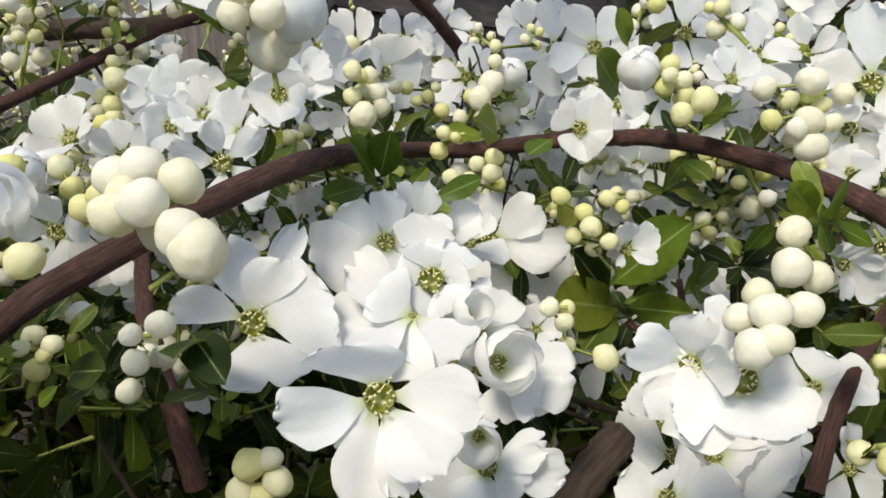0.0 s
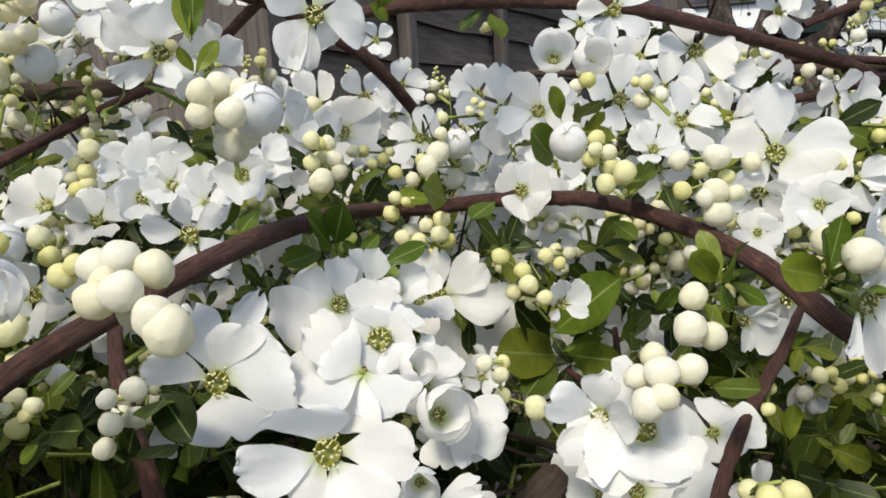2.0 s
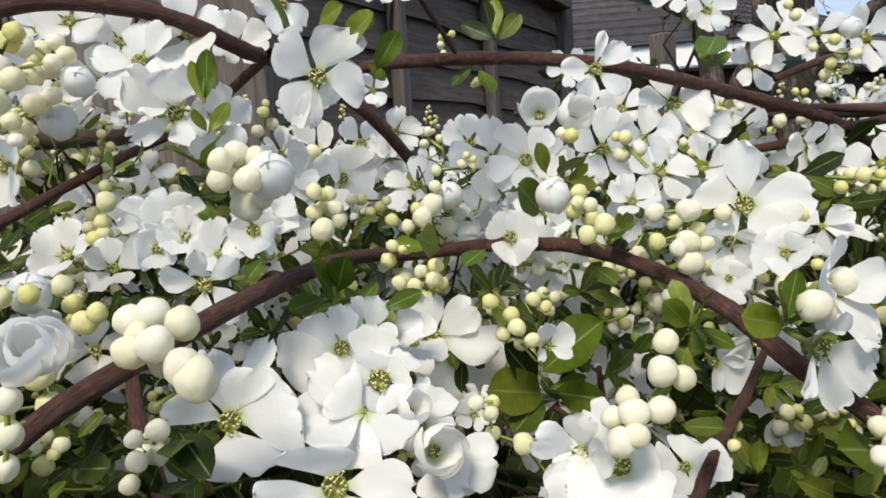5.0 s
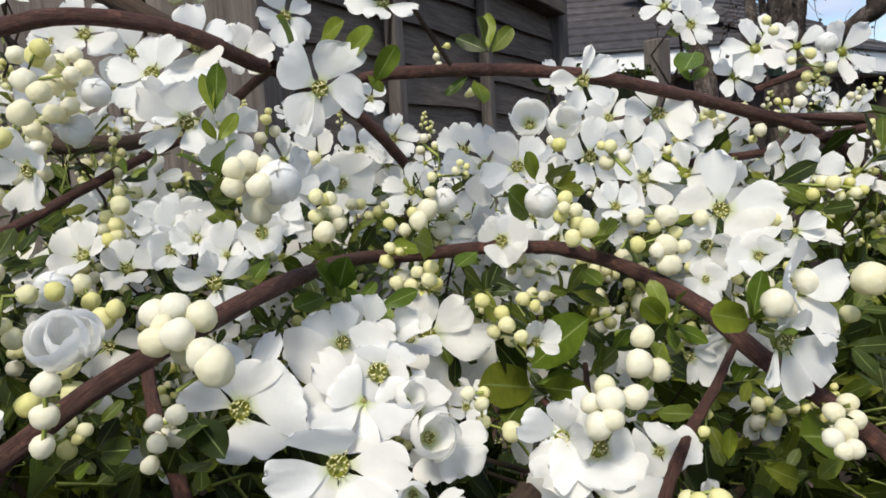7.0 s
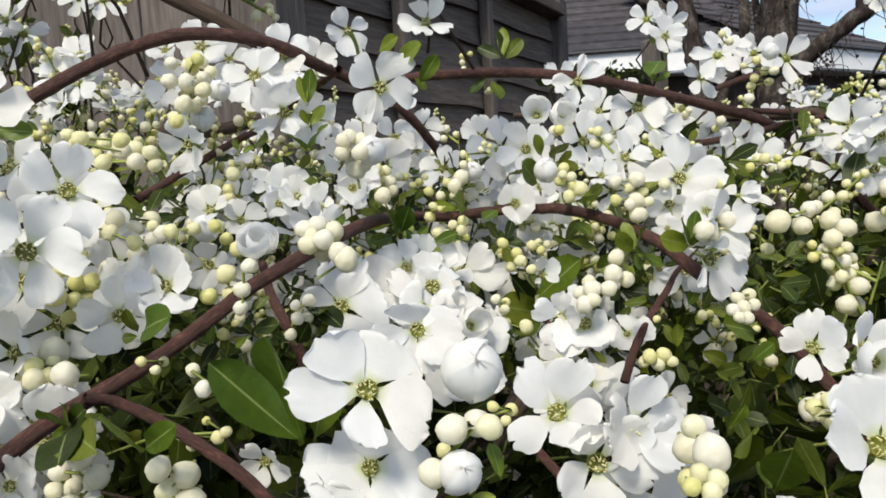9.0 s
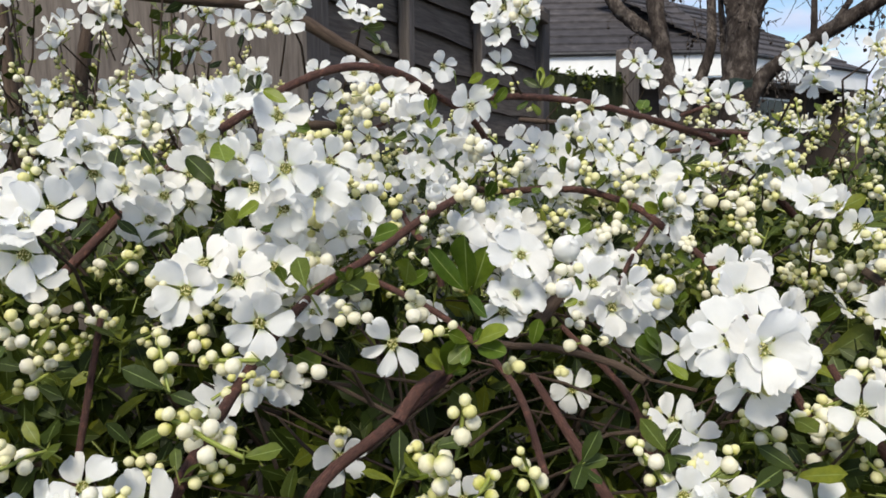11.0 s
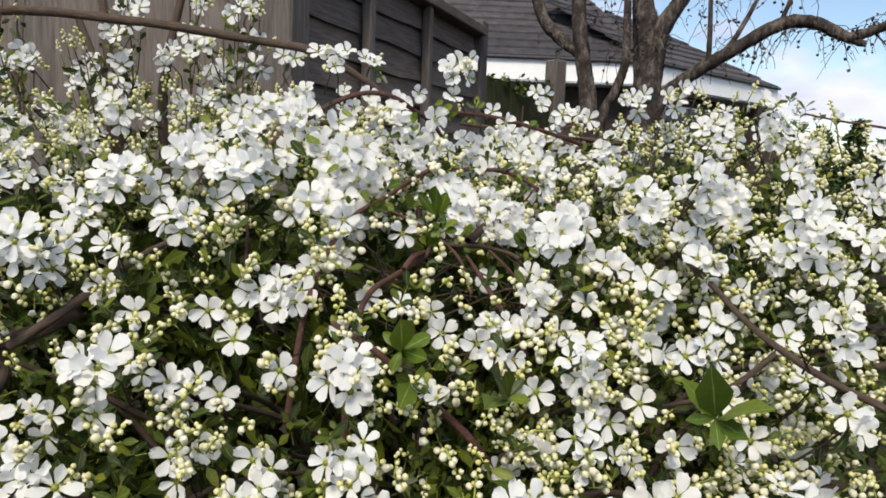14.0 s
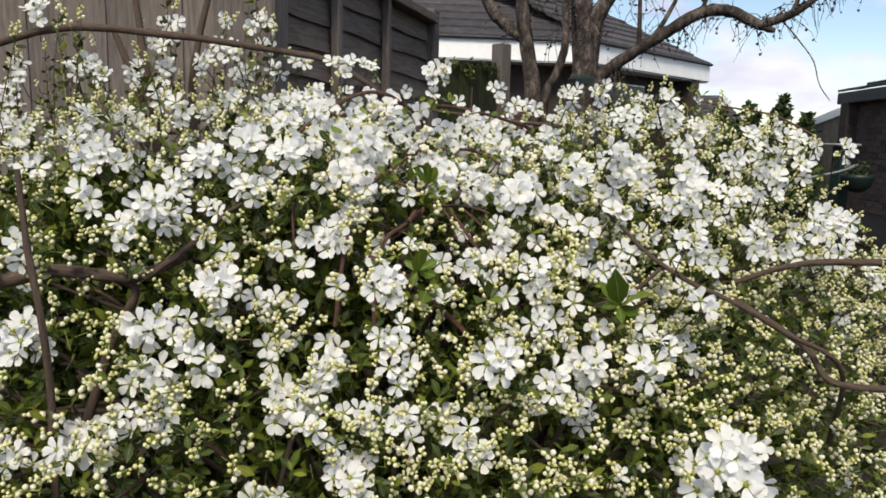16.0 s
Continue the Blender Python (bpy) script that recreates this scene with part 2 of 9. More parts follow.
NEEDLE, nt, b = material("evergreen", 0.7, 0.2)
tone = ramp_of(nt, chance(nt), [(0.0, (0.016, 0.034, 0.012)), (1.0, (0.055, 0.085, 0.025))])
nt.links.new(tone, b.inputs["Base Color"])

GREEN_CLOTH, nt, b = material("green_plastic", 0.5, 0.4)
col, fac = noise_ramp(nt, 30.0, [(0.3, (0.004, 0.011, 0.008)), (0.7, (0.006, 0.019, 0.013))])
nt.links.new(col, b.inputs["Base Color"])

MORTAR, nt, b = material("mortar", 0.95, 0.1)
col, fac = noise_ramp(nt, 20.0, [(0.3, (0.060, 0.052, 0.046)), (0.7, (0.11, 0.098, 0.088))], 5.0)
nt.links.new(col, b.inputs["Base Color"])

PALE_METAL, nt, b = material("pale_metal", 0.45, 0.5, 0.3)
col, fac = noise_ramp(nt, 18.0, [(0.3, (0.20, 0.20, 0.19)), (0.7, (0.34, 0.34, 0.33))])
nt.links.new(col, b.inputs["Base Color"])

TAN, nt, b = material("tan_wall", 0.85, 0.2)
col, fac = noise_ramp(nt, 5.0, [(0.3, (0.16, 0.135, 0.10)), (0.7, (0.25, 0.215, 0.165))], 5.0)
nt.links.new(col, b.inputs["Base Color"])


# ---- building tools ----
R = random.Random(11)


def mesh_of(name, verts, faces, mats, slots=None, smooth=True, attrs=None):
    """A mesh from arrays; faces all have the same number of corners or come as a list."""
    me = bpy.data.meshes.new(name)
    verts = np.asarray(verts, dtype=np.float32)
    if isinstance(faces, np.ndarray):
        k = faces.shape[1]
        me.vertices.add(len(verts))
        me.vertices.foreach_set("co", verts.ravel())
        me.loops.add(faces.size)
        me.loops.foreach_set("vertex_index", faces.ravel().astype(np.int32))
        me.polygons.add(len(faces))
        me.polygons.foreach_set("loop_start", np.arange(0, faces.size, k, dtype=np.int32))
        me.update(calc_edges=True)
    else:
        me.from_pydata([tuple(v) for v in verts.tolist()], [], faces)
    for m in mats:
        me.materials.append(m)
    n = len(me.polygons)
    me.polygons.foreach_set("use_smooth", np.full(n, smooth))
    if slots is not None:
        me.polygons.foreach_set("material_index", np.asarray(slots, dtype=np.int32))
    for key, values in (attrs or {}).items():
        a = me.attributes.new(key, "FLOAT", "POINT")
        a.data.foreach_set("value", np.asarray(values, dtype=np.float32))
    me.update()
    return me


def hang(name, me, parent=None, label="", m=None):
    ob = new(name, me)
    if parent:
        ob.parent = parent
    if m is not None:
        ob.matrix_basis = m
    return tagged(ob, label)


def part(name, bm, mat, parent, label=""):
    """Links a bmesh as one mesh object under a thing or under a part."""
    me = bpy.data.meshes.new(name)
    bm.to_mesh(me)
    bm.free()
    for m in mat if isinstance(mat, (list, tuple)) else [mat]:
        me.materials.append(m)
    return hang(name, me, parent, label)


def box(bm, x0, x1, y0, y1, z0, z1, m=None, bevel=0.0):
    made = bmesh.ops.create_cube(bm, size=1.0)["verts"]
    t = Matrix.Translation(((x0 + x1) / 2, (y0 + y1) / 2, (z0 + z1) / 2)) @ Matrix.Diagonal((x1 - x0, y1 - y0, z1 - z0, 1))
    bmesh.ops.transform(bm, matrix=t, verts=made)
    if bevel:
        edges = list({e for v in made for e in v.link_edges})
        made = bmesh.ops.bevel(bm, geom=edges, offset=bevel, segments=1, affect="EDGES")["verts"]
    if m is not None:
        bmesh.ops.transform(bm, matrix=m, verts=list({v for v in made}))
    return made


def block(x0, x1, y0, y1, z0, z1, m=None, bevel=0.0):
    bm = bmesh.new()
    box(bm, x0, x1, y0, y1, z0, z1, m, bevel)
    return bm


def smooth_line(pts, radii, per=8):
    """Catmull-Rom through points, with radii."""
    p = [Vector(q) for q in pts]
    p = [p[0] * 2 - p[1]] + p + [p[-1] * 2 - p[-2]]
    r = [radii[0]] + list(radii) + [radii[-1]]
    out, rad = [], []
    for i in range(1, len(p) - 2):
        for k in range(per):
            t = k / per
            a, b_, c, d = p[i - 1], p[i], p[i + 1], p[i + 2]
            out.append(0.5 * (2 * b_ + (c - a) * t + (2 * a - 5 * b_ + 4 * c - d) * t * t + (3 * b_ - a - 3 * c + d) * t ** 3))
            rad.append(r[i] + (r[i + 1] - r[i]) * t)
    return out + [p[-2]], rad + [r[-2]]


def tube_arrays(pts, radii, sides=8, rough=0.0, seed=0):
    """Verts, quads and uv of a tapered tube; the ring's seam is shared."""
    rng = np.random.RandomState(seed)
    P_ = np.array([tuple(p) for p in pts])
    n = len(P_)
    tan = np.gradient(P_, axis=0)
    tan /= np.linalg.norm(tan, axis=1)[:, None] + 1e-9
    ref = np.array([0.13, 0.31, 0.94])
    if abs(tan[0] @ ref) > 0.9:
        ref = np.array([0.9, -0.3, 0.2])
    side = np.cross(tan, ref)
    side /= np.linalg.norm(side, axis=1)[:, None]
    up = np.cross(side, tan)
    ang = np.linspace(0, 2 * np.pi, sides, endpoint=False)
    rad = np.asarray(radii)[:, None] * (1 + rough * rng.randn(n, sides))
    v = P_[:, None, :] + rad[:, :, None] * (np.cos(ang)[None, :, None] * side[:, None, :] + np.sin(ang)[None, :, None] * up[:, None, :])
    i, j = np.meshgrid(np.arange(n - 1), np.arange(sides), indexing="ij")
    j2 = (j + 1) % sides
    q = np.stack([i * sides + j, i * sides + j2, (i + 1) * sides + j2, (i + 1) * sides + j], -1).reshape(-1, 4)
    length = np.concatenate([[0], np.cumsum(np.linalg.norm(np.diff(P_, axis=0), axis=1))])
    uv = np.stack([j / sides * 0.06, length[i]], -1), np.stack([(j + 1) / sides * 0.06, length[i]], -1), np.stack([(j + 1) / sides * 0.06, length[i + 1]], -1), np.stack([j / sides * 0.06, length[i + 1]], -1)
    return v.reshape(-1, 3), q, np.stack(uv, 2).reshape(-1, 2)


def tube(name, pts, radii, mat, parent=None, sides=10, per=8, rough=0.05, seed=1, label=""):
    line, rad = smooth_line(pts, radii, per)
    v, q, uv = tube_arrays(line, rad, sides, rough, seed)
    me = mesh_of(name, v, q, [mat])
    me.uv_layers.new(name="UVMap").data.foreach_set("uv", uv.astype(np.float32).ravel())
    return hang(name, me, parent, label)


def tubes(name, many, mat, parent, sides=5):
    """Many thin tubes, joined; many holds (points, radii)."""
    V, Q, U, at = [], [], [], 0
    for k, (pts, radii) in enumerate(many):
        v, q, uv = tube_arrays(pts, radii, sides, 0.04, k)
        V.append(v), Q.append(q + at), U.append(uv)
        at += len(v)
    me = mesh_of(name, np.concatenate(V), np.concatenate(Q), [mat])
    me.uv_layers.new(name="UVMap").data.foreach_set("uv", np.concatenate(U).astype(np.float32).ravel())
    return tagged(hang(name, me, parent), kind="stuff")


def facing(axis, spin=0.0):
    """A turn that takes z to the axis."""
    q = Vector(axis).normalized().to_track_quat("Z", "Y")
    return q.to_matrix().to_4x4() @ Matrix.Rotation(spin, 4, "Z")


def rand_dir(rng=R):
    z = rng.uniform(-1, 1)
    a = rng.uniform(0, 2 * math.pi)
    s = math.sqrt(1 - z * z)
    return Vector((s * math.cos(a), s * math.sin(a), z))


# ---- shapes of the shrub's pieces, one unit long ----
def petal_arrays(nu, nv, seed, curl=0.25, width=0.74):
    """One petal along +y from the origin, 1 long, facing +z: a narrow claw and a broad, softly creased blade."""
    rng = np.random.RandomState(seed)
    u = np.sin(np.linspace(0, np.pi / 2, nu) ** 1.1 / (np.pi / 2) ** 0.1)[:, None]
    v = np.linspace(-1, 1, nv)[None, :]
    broad = rng.uniform(0.64, 0.76)
    w = width * 0.5 * np.interp(u, [0, 0.08, 0.18, 0.32, 0.46, broad, 0.87, 0.94, 0.98, 1.0], [0.12, 0.16, 0.34, 0.63, 0.83, 1.0, 0.94, 0.82, 0.66, 0.48])
    ph = rng.uniform(0, 6, 8)
    lean = 0.10 * rng.randn()
    ruffle = 1 + 0.045 * np.sin(9 * u + ph[3] + 1.5 * np.sign(v)) * u + 0.03 * np.sin(19 * u + ph[4] + 2 * np.sign(v)) * u
    x = w * v * ruffle + lean * u ** 2
    notch = rng.choice([0.0, 0.0, 0.05, 0.13]) * np.exp(-((v - rng.uniform(-0.4, 0.4)) / 0.22) ** 2) * np.maximum(0, u - 0.7) / 0.3
    y = u - notch - 0.09 * v ** 2 * u ** 3 + (0.026 * np.sin(7 * v + ph[5]) + 0.014 * np.sin(15 * v + ph[6])) * u ** 6
    side = (x / 0.5) ** 2
    z = curl * (u ** 1.6) * (0.55 + 0.45 * np.cos(2.2 * u)) + rng.uniform(0.02, 0.16) * side
    z = z + 0.035 * np.sin(4 * u + 1.8 * v + ph[0]) * u + 0.05 * np.sin(3.2 * v + ph[1]) * u ** 2 + 0.022 * np.sin(8 * u + ph[2]) * v * v
    z = z + (0.020 * np.sin(11 * v + 5 * u + ph[6]) + 0.014 * np.sin(17 * v - 6 * u + ph[7])) * np.clip(u - 0.35, 0, 1) * 1.5
    V = np.stack([np.broadcast_to(x, (nu, nv)), np.broadcast_to(y, (nu, nv)), np.broadcast_to(z, (nu, nv))], -1).reshape(-1, 3)
    i, j = np.meshgrid(np.arange(nu - 1), np.arange(nv - 1), indexing="ij")
    q = np.stack([i * nv + j, i * nv + j + 1, (i + 1) * nv + j + 1, (i + 1) * nv + j], -1).reshape(-1, 4)
    along = np.broadcast_to(u, (nu, nv)).ravel()
    return V, q, along


def cup_arrays(nu, nv, seed, end):
    """One petal of a half-open ball of petals, 1 in radius round the origin; end is the polar angle of its tip."""
    rng = np.random.RandomState(seed)
    u = np.linspace(0, 1, nu)[:, None]
    v = np.linspace(-1, 1, nv)[None, :]
    th = np.pi - 0.25 - (np.pi - 0.25 - end) * (u - 0.10 * v * v * u ** 2 + 0.03 * np.sin(5 * v + rng.uniform(0, 6)) * u ** 3)
    ph = 1.25 * v * (0.55 + 0.45 * np.sin(np.pi * np.minimum(1.0, 0.12 + 0.75 * u))) + 0.25 * u
    r = 0.90 + 0.10 * v + 0.04 * np.sin(3 * u + 2 * v + rng.uniform(0, 6)) + (0.10 * u ** 4 if end > 0.9 else 0.0)
    r = r * (1 - 0.05 * rng.rand()) * (1 - 0.10 * u ** 3)
    V = np.stack([r * np.sin(th) * np.sin(ph), r * np.sin(th) * np.cos(ph), 1.08 * r * np.cos(th)], -1).reshape(-1, 3)
    i, j = np.meshgrid(np.arange(nu - 1), np.arange(nv - 1), indexing="ij")
    q = np.stack([i * nv + j, i * nv + j + 1, (i + 1) * nv + j + 1, (i + 1) * nv + j], -1).reshape(-1, 4)
    return V, q, np.broadcast_to(u, (nu, nv)).ravel()


def joined(pieces):
    """Joins (verts, quads, slot, along) pieces."""
    V, Q, S, A, at = [], [], [], [], 0
    for v, q, s, a in pieces:
        V.append(v), Q.append(q + at), S.append(np.full(len(q), s)), A.append(np.broadcast_to(a, (len(v),)))
        at += len(v)
    return np.concatenate(V), np.concatenate(Q), np.concatenate(S), np.concatenate(A)


def moved(v, m):
    m = np.array(m)
    return v @ m[:3, :3].T + m[:3, 3]


def lathe(profile, sides):
    """Quads of a turned shape from (radius, height)."""
    p = np.array(profile)
    n = len(p)
    ang = np.linspace(0, 2 * np.pi, sides, endpoint=False)
    v = np.stack([p[:, 0, None] * np.cos(ang), p[:, 0, None] * np.sin(ang), np.broadcast_to(p[:, 1, None], (n, sides))], -1).reshape(-1, 3)
    i, j = np.meshgrid(np.arange(n - 1), np.arange(sides), indexing="ij")
    q = np.stack([i * sides + j, i * sides + (j + 1) % sides, (i + 1) * sides + (j + 1) % sides, (i + 1) * sides + j], -1).reshape(-1, 4)
    return v, q


def heart_arrays(sides, stamens, seed, stalk=True):
    """Disc, calyx, stamens and stalk of a flower whose petals are 1 long. Slots: 0 disc, 1 stalk, 2 stamen."""
    rng = np.random.RandomState(seed)
    out = []
    v, q = lathe([(0.001, 0.035), (0.05, 0.03), (0.10, 0.05), (0.15, 0.10), (0.172, 0.125), (0.18, 0.07)], sides)
    v = v * (1 + 0.04 * rng.randn(len(v), 1))
    out.append((v, q, 0, 0.0))
    v, q = lathe([(0.181, 0.068), (0.15, -0.05), (0.09, -0.14), (0.05, -0.18), (0.04, -0.5 if stalk else -0.2)], sides)
    out.append((v, q, 1, 0.0))
    for k in range(stamens):
        a = 2 * math.pi * (k + rng.uniform(-0.4, 0.4)) / stamens
        inward = rng.choice([-0.10, -0.07, -0.03, 0.03]) + 0.02 * rng.randn()
        h = rng.uniform(0.04, 0.11)
        rim = np.array([math.cos(a), math.sin(a), 0.0])
        base = rim * 0.16 + np.array([0, 0, 0.10])
        top = base + rim * inward + np.array([0.02 * rng.randn(), 0.02 * rng.randn(), h])
        line = [base, (base + top) / 2 + np.array([0, 0, 0.015]), top]
        v, q, _ = tube_arrays(line, [0.009, 0.008, 0.007], 3)
        out.append((v, q, 2, 0.0))
        v, q = lathe([(0.001, -0.03), (0.026, 0.0), (0.001, 0.03)], 4)
        out.append((v + top, q, 2, 0.0))
    if stamens < 4:
        v, q = lathe([(0.001, 0.15), (0.08, 0.16), (0.17, 0.12), (0.19, 0.06)], sides)
        out = [(v, q, 0, 0.0), out[1]]
    return out


def bud_arrays(sides, rings, seed, calyx=True):
    """A round bud 1 across, on a calyx. Slots: 0 bud, 1 stalk."""
    rng = np.random.RandomState(seed)
    prof = [(max(0.002, 0.5 * math.sin(math.pi * k / rings)), -0.5 * math.cos(math.pi * k / rings) * rng.uniform(1.0, 1.08)) for k in range(rings + 1)]
    v, q = lathe(prof, sides)
    a = np.arctan2(v[:, 1], v[:, 0])
    lobe = np.abs(np.mod(2.5 * a / np.pi + 1.1 * v[:, 2] + rng.rand(), 1.0) - 0.5)
    round_ = np.clip(0.5 + v[:, 2] * 1.6, 0, 1)
    r = 1 + 0.15 * (lobe - 0.25) * round_ + 0.05 * np.sin(2 * a + rng.uniform(0, 6)) + 0.04 * np.sin(3 * a + 4 * v[:, 2] + rng.uniform(0, 6)) + 0.012 * rng.randn(len(v))
    v = v * np.stack([r, r, 1 - 0.10 * (v[:, 2] > 0.42) + 0 * r], -1)
    out = [(v, q, 0, v[:, 2] + 0.5)]
    if calyx:
        v, q = lathe([(0.36, -0.33), (0.30, -0.46), (0.12, -0.56), (0.07, -1.0)], max(5, sides - 2))
        out.append((v, q, 1, 0.0))
    return out


def leaf_arrays(nu, nv, seed, width=0.42):
    """A leaf along +y, 1 long, with a short stalk, a little folded along its midrib."""
    rng = np.random.RandomState(seed)
    u = np.linspace(0, 1, nu)[:, None]
    v = np.linspace(-1, 1, nv)[None, :]
    b_ = np.clip((u - 0.07) / 0.93, 0, 1)
    w = width * 0.5 * np.interp(b_, [0, 0.02, 0.12, 0.3, 0.5, 0.68, 0.82, 0.92, 0.975, 1.0], [0.05, 0.09, 0.42, 0.80, 0.98, 1.0, 0.84, 0.56, 0.28, 0.05])
    x = w * v * (1 + 0.04 * np.sin(11 * u + rng.uniform(0, 6)))
    y = u + 0 * v
    z = 0.20 * np.abs(v) ** 1.5 * w + rng.uniform(-0.22, 0.06) * u ** 2 + 0.03 * np.sin(6 * u + rng.uniform(0, 6)) * np.abs(v) + 0.02 * np.sin(9 * u + rng.uniform(0, 6)) * v
    V = np.stack([np.broadcast_to(x, (nu, nv)), np.broadcast_to(y, (nu, nv)), np.broadcast_to(z, (nu, nv))], -1).reshape(-1, 3)
    i, j = np.meshgrid(np.arange(nu - 1), np.arange(nv - 1), indexing="ij")
    q = np.stack([i * nv + j, i * nv + j + 1, (i + 1) * nv + j + 1, (i + 1) * nv + j], -1).reshape(-1, 4)
    across = np.broadcast_to(np.abs(v), (nu, nv)).ravel()
    return V, q, across


def petal_turns(opening, seed):
    """Poses of five petals. opening: under 0.28 a ball of petals, 1 flat."""
    rng = random.Random(seed)
    out = []
    for k in range(5):
        if 0.28 <= opening < 0.5:
            lift = Matrix.Translation((0, 0, 0.66)) @ Matrix.Scale(0.80, 4)
            out.append(Matrix.Rotation(2 * math.pi * k / 5 + rng.uniform(-0.12, 0.12), 4, "Z") @ lift @ Matrix.Rotation(rng.uniform(-0.10, 0.10), 4, "X"))
            continue
        if opening < 0.28:
            out.append(Matrix.Rotation(2 * math.pi * k / 5 + rng.uniform(-0.1, 0.1), 4, "Z") @ Matrix.Rotation(rng.uniform(-0.06, 0.06), 4, "X"))
            continue
        a = 2 * math.pi * k / 5 + rng.uniform(-0.16, 0.16)
        tilt = radians(72 * (1 - max(0.45, opening))) + rng.uniform(-0.26, 0.28) * (0.35 + opening)
        m = Matrix.Rotation(a, 4, "Z") @ Matrix.Translation((0, 0.12, 0.05)) @ Matrix.Rotation(tilt, 4, "X") @ Matrix.Rotation(rng.uniform(-0.25, 0.25), 4, "Y")
        out.append(m @ Matrix.Scale(rng.uniform(0.88, 1.06), 4))
    return out


def chosen_turns(rows, seed):
    """Poses of petals that are set out one by one."""
    rng = random.Random(seed)
    out = []
    for turn, lift, length, width in rows:
        m = Matrix.Rotation(radians(turn - 90), 4, "Z") @ Matrix.Translation((0, 0.12, 0.05)) @ Matrix.Rotation(radians(lift), 4, "X") @ Matrix.Rotation(rng.uniform(-0.15, 0.15), 4, "Y")
        out.append(m @ Matrix.Diagonal((width / 0.84 * length, length, length, 1)))
    return out


# ---- ground ----
bm = bmesh.new()
n = 46
rings = [0.0, 0.4, 0.9, 1.5, 2.2, 3, 4, 6, 9, 14, 22, 40, 90, 300, 1500]
rows = []
for r in rings:
    rows.append([bm.verts.new((r * math.cos(2 * math.pi * k / n), 0.5 + r * math.sin(2 * math.pi * k / n),
                               0.03 * noise.noise((r * math.cos(2 * math.pi * k / n) * 1.7, r * math.sin(2 * math.pi * k / n) * 1.7, 0)) if 0 < r < 30 else 0.0)) for k in range(n if r else 1)])
for a, c in zip(rows, rows[1:]):
    for k in range(n):
        if len(a) == 1:
            bm.faces.new((a[0], c[k], c[(k + 1) % n]))
        else:
            bm.faces.new((a[k], c[k], c[(k + 1) % n], a[(k + 1) % n]))
tagged(part("ground", bm, SOIL, None), "dark garden soil with patches of moss and grass", "ground", kind="structure")


# ---- fences ----
def frame_at(p, q, z=0.0):
    """Axes at p whose x runs level towards q."""
    a = math.atan2(q[1] - p[1], q[0] - p[0])
    return Matrix.Translation((p[0], p[1], z)) @ Matrix.Rotation(a, 4, "Z")


def lapped_fence(p, q, height, label, battens, board=0.098, rng=random.Random(3)):
    """Lapped boards between two posts, battens on the near side (-y)."""
    m = frame_at(p, q)
    length = (Vector(q) - Vector(p)).length
    root = tagged(new("lapped_fence"), label, "fence", "garden fence panels", "")
    root.matrix_world = m
    z = 0.08
    while z < height - 0.03:
        bm = bmesh.new()
        nx = 14
        dip = rng.uniform(-0.009, 0.009)
        low, mid, top = [], [], []
        for k in range(nx + 1):
            x = 0.05 + (length - 0.10) * k / nx
            wave = 0.0045 * math.sin(k * 0.9 + z * 40) + rng.uniform(-0.003, 0.003) + dip * (k / nx)
            low.append((x, -0.022, z + wave))
            top.append((x, -0.002, z + board * 1.18 + wave * 0.5))
        vs = [[bm.verts.new((x, y + dy, zz)) for x, y, zz in row] for row, dy in ((low, 0), (top, 0), (top, 0.008), (low, 0.008))]
        for r0, r1 in ((0, 1), (1, 2), (2, 3), (3, 0)):
            for k in range(nx):
                bm.faces.new((vs[r0][k], vs[r0][k + 1], vs[r1][k + 1], vs[r1][k]))
        part("board", bm, BOARD, root)
        z += board
    for s in battens:
        part("batten", block(s - 0.019, s + 0.019, -0.058, -0.024, 0.05, height - 0.02, bevel=0.004), BOARD_UP, root)
    part("top_rail", block(0.04, length - 0.04, -0.075, 0.02, height - 0.02, height + 0.022, bevel=0.004), BOARD, root)
    for s in (-0.01, length + 0.01):
        part("post", block(s - 0.05, s + 0.05, -0.05, 0.05, 0.0, height + 0.06, bevel=0.006), BOARD_UP, root, "grey weathered square timber post")
    return root


def upright_fence(p, q, height, label, mat, wide=0.105, rng=random.Random(5)):
    m = frame_at(p, q)
    length = (Vector(q) - Vector(p)).length
    root = tagged(new("board_fence"), label, "fence", "garden fence panels", "")
    root.matrix_world = m
    s = 0.06
    while s < length - 0.02:
        w = wide * rng.uniform(0.94, 1.05)
        up = height + rng.uniform(-0.008, 0.008)
        part("board", block(s, s + w + 0.012, -0.012 - 0.006 * (round(s / wide) % 2), 0.004, 0.05, up, Matrix.Rotation(rng.uniform(-0.004, 0.004), 4, "Y"), 0.002), mat, root)
        s += w
    for z in (0.35, height * 0.5, height - 0.25):
        part("rail", block(0.0, length, 0.006, 0.05, z, z + 0.07, bevel=0.004), BOARD, root)
    return root


lapped_fence((-0.253, 1.385, 0), (0.604, 2.873, 0), 1.86, "grey weathered lapped timber fence panel with wavy board edges", (0.434, 0.97))
upright_fence((-3.3, 1.30, 0), (-0.31, 1.375, 0), 1.95, "grey weathered close-boarded timber fence with upright boards", BOARD_UP)

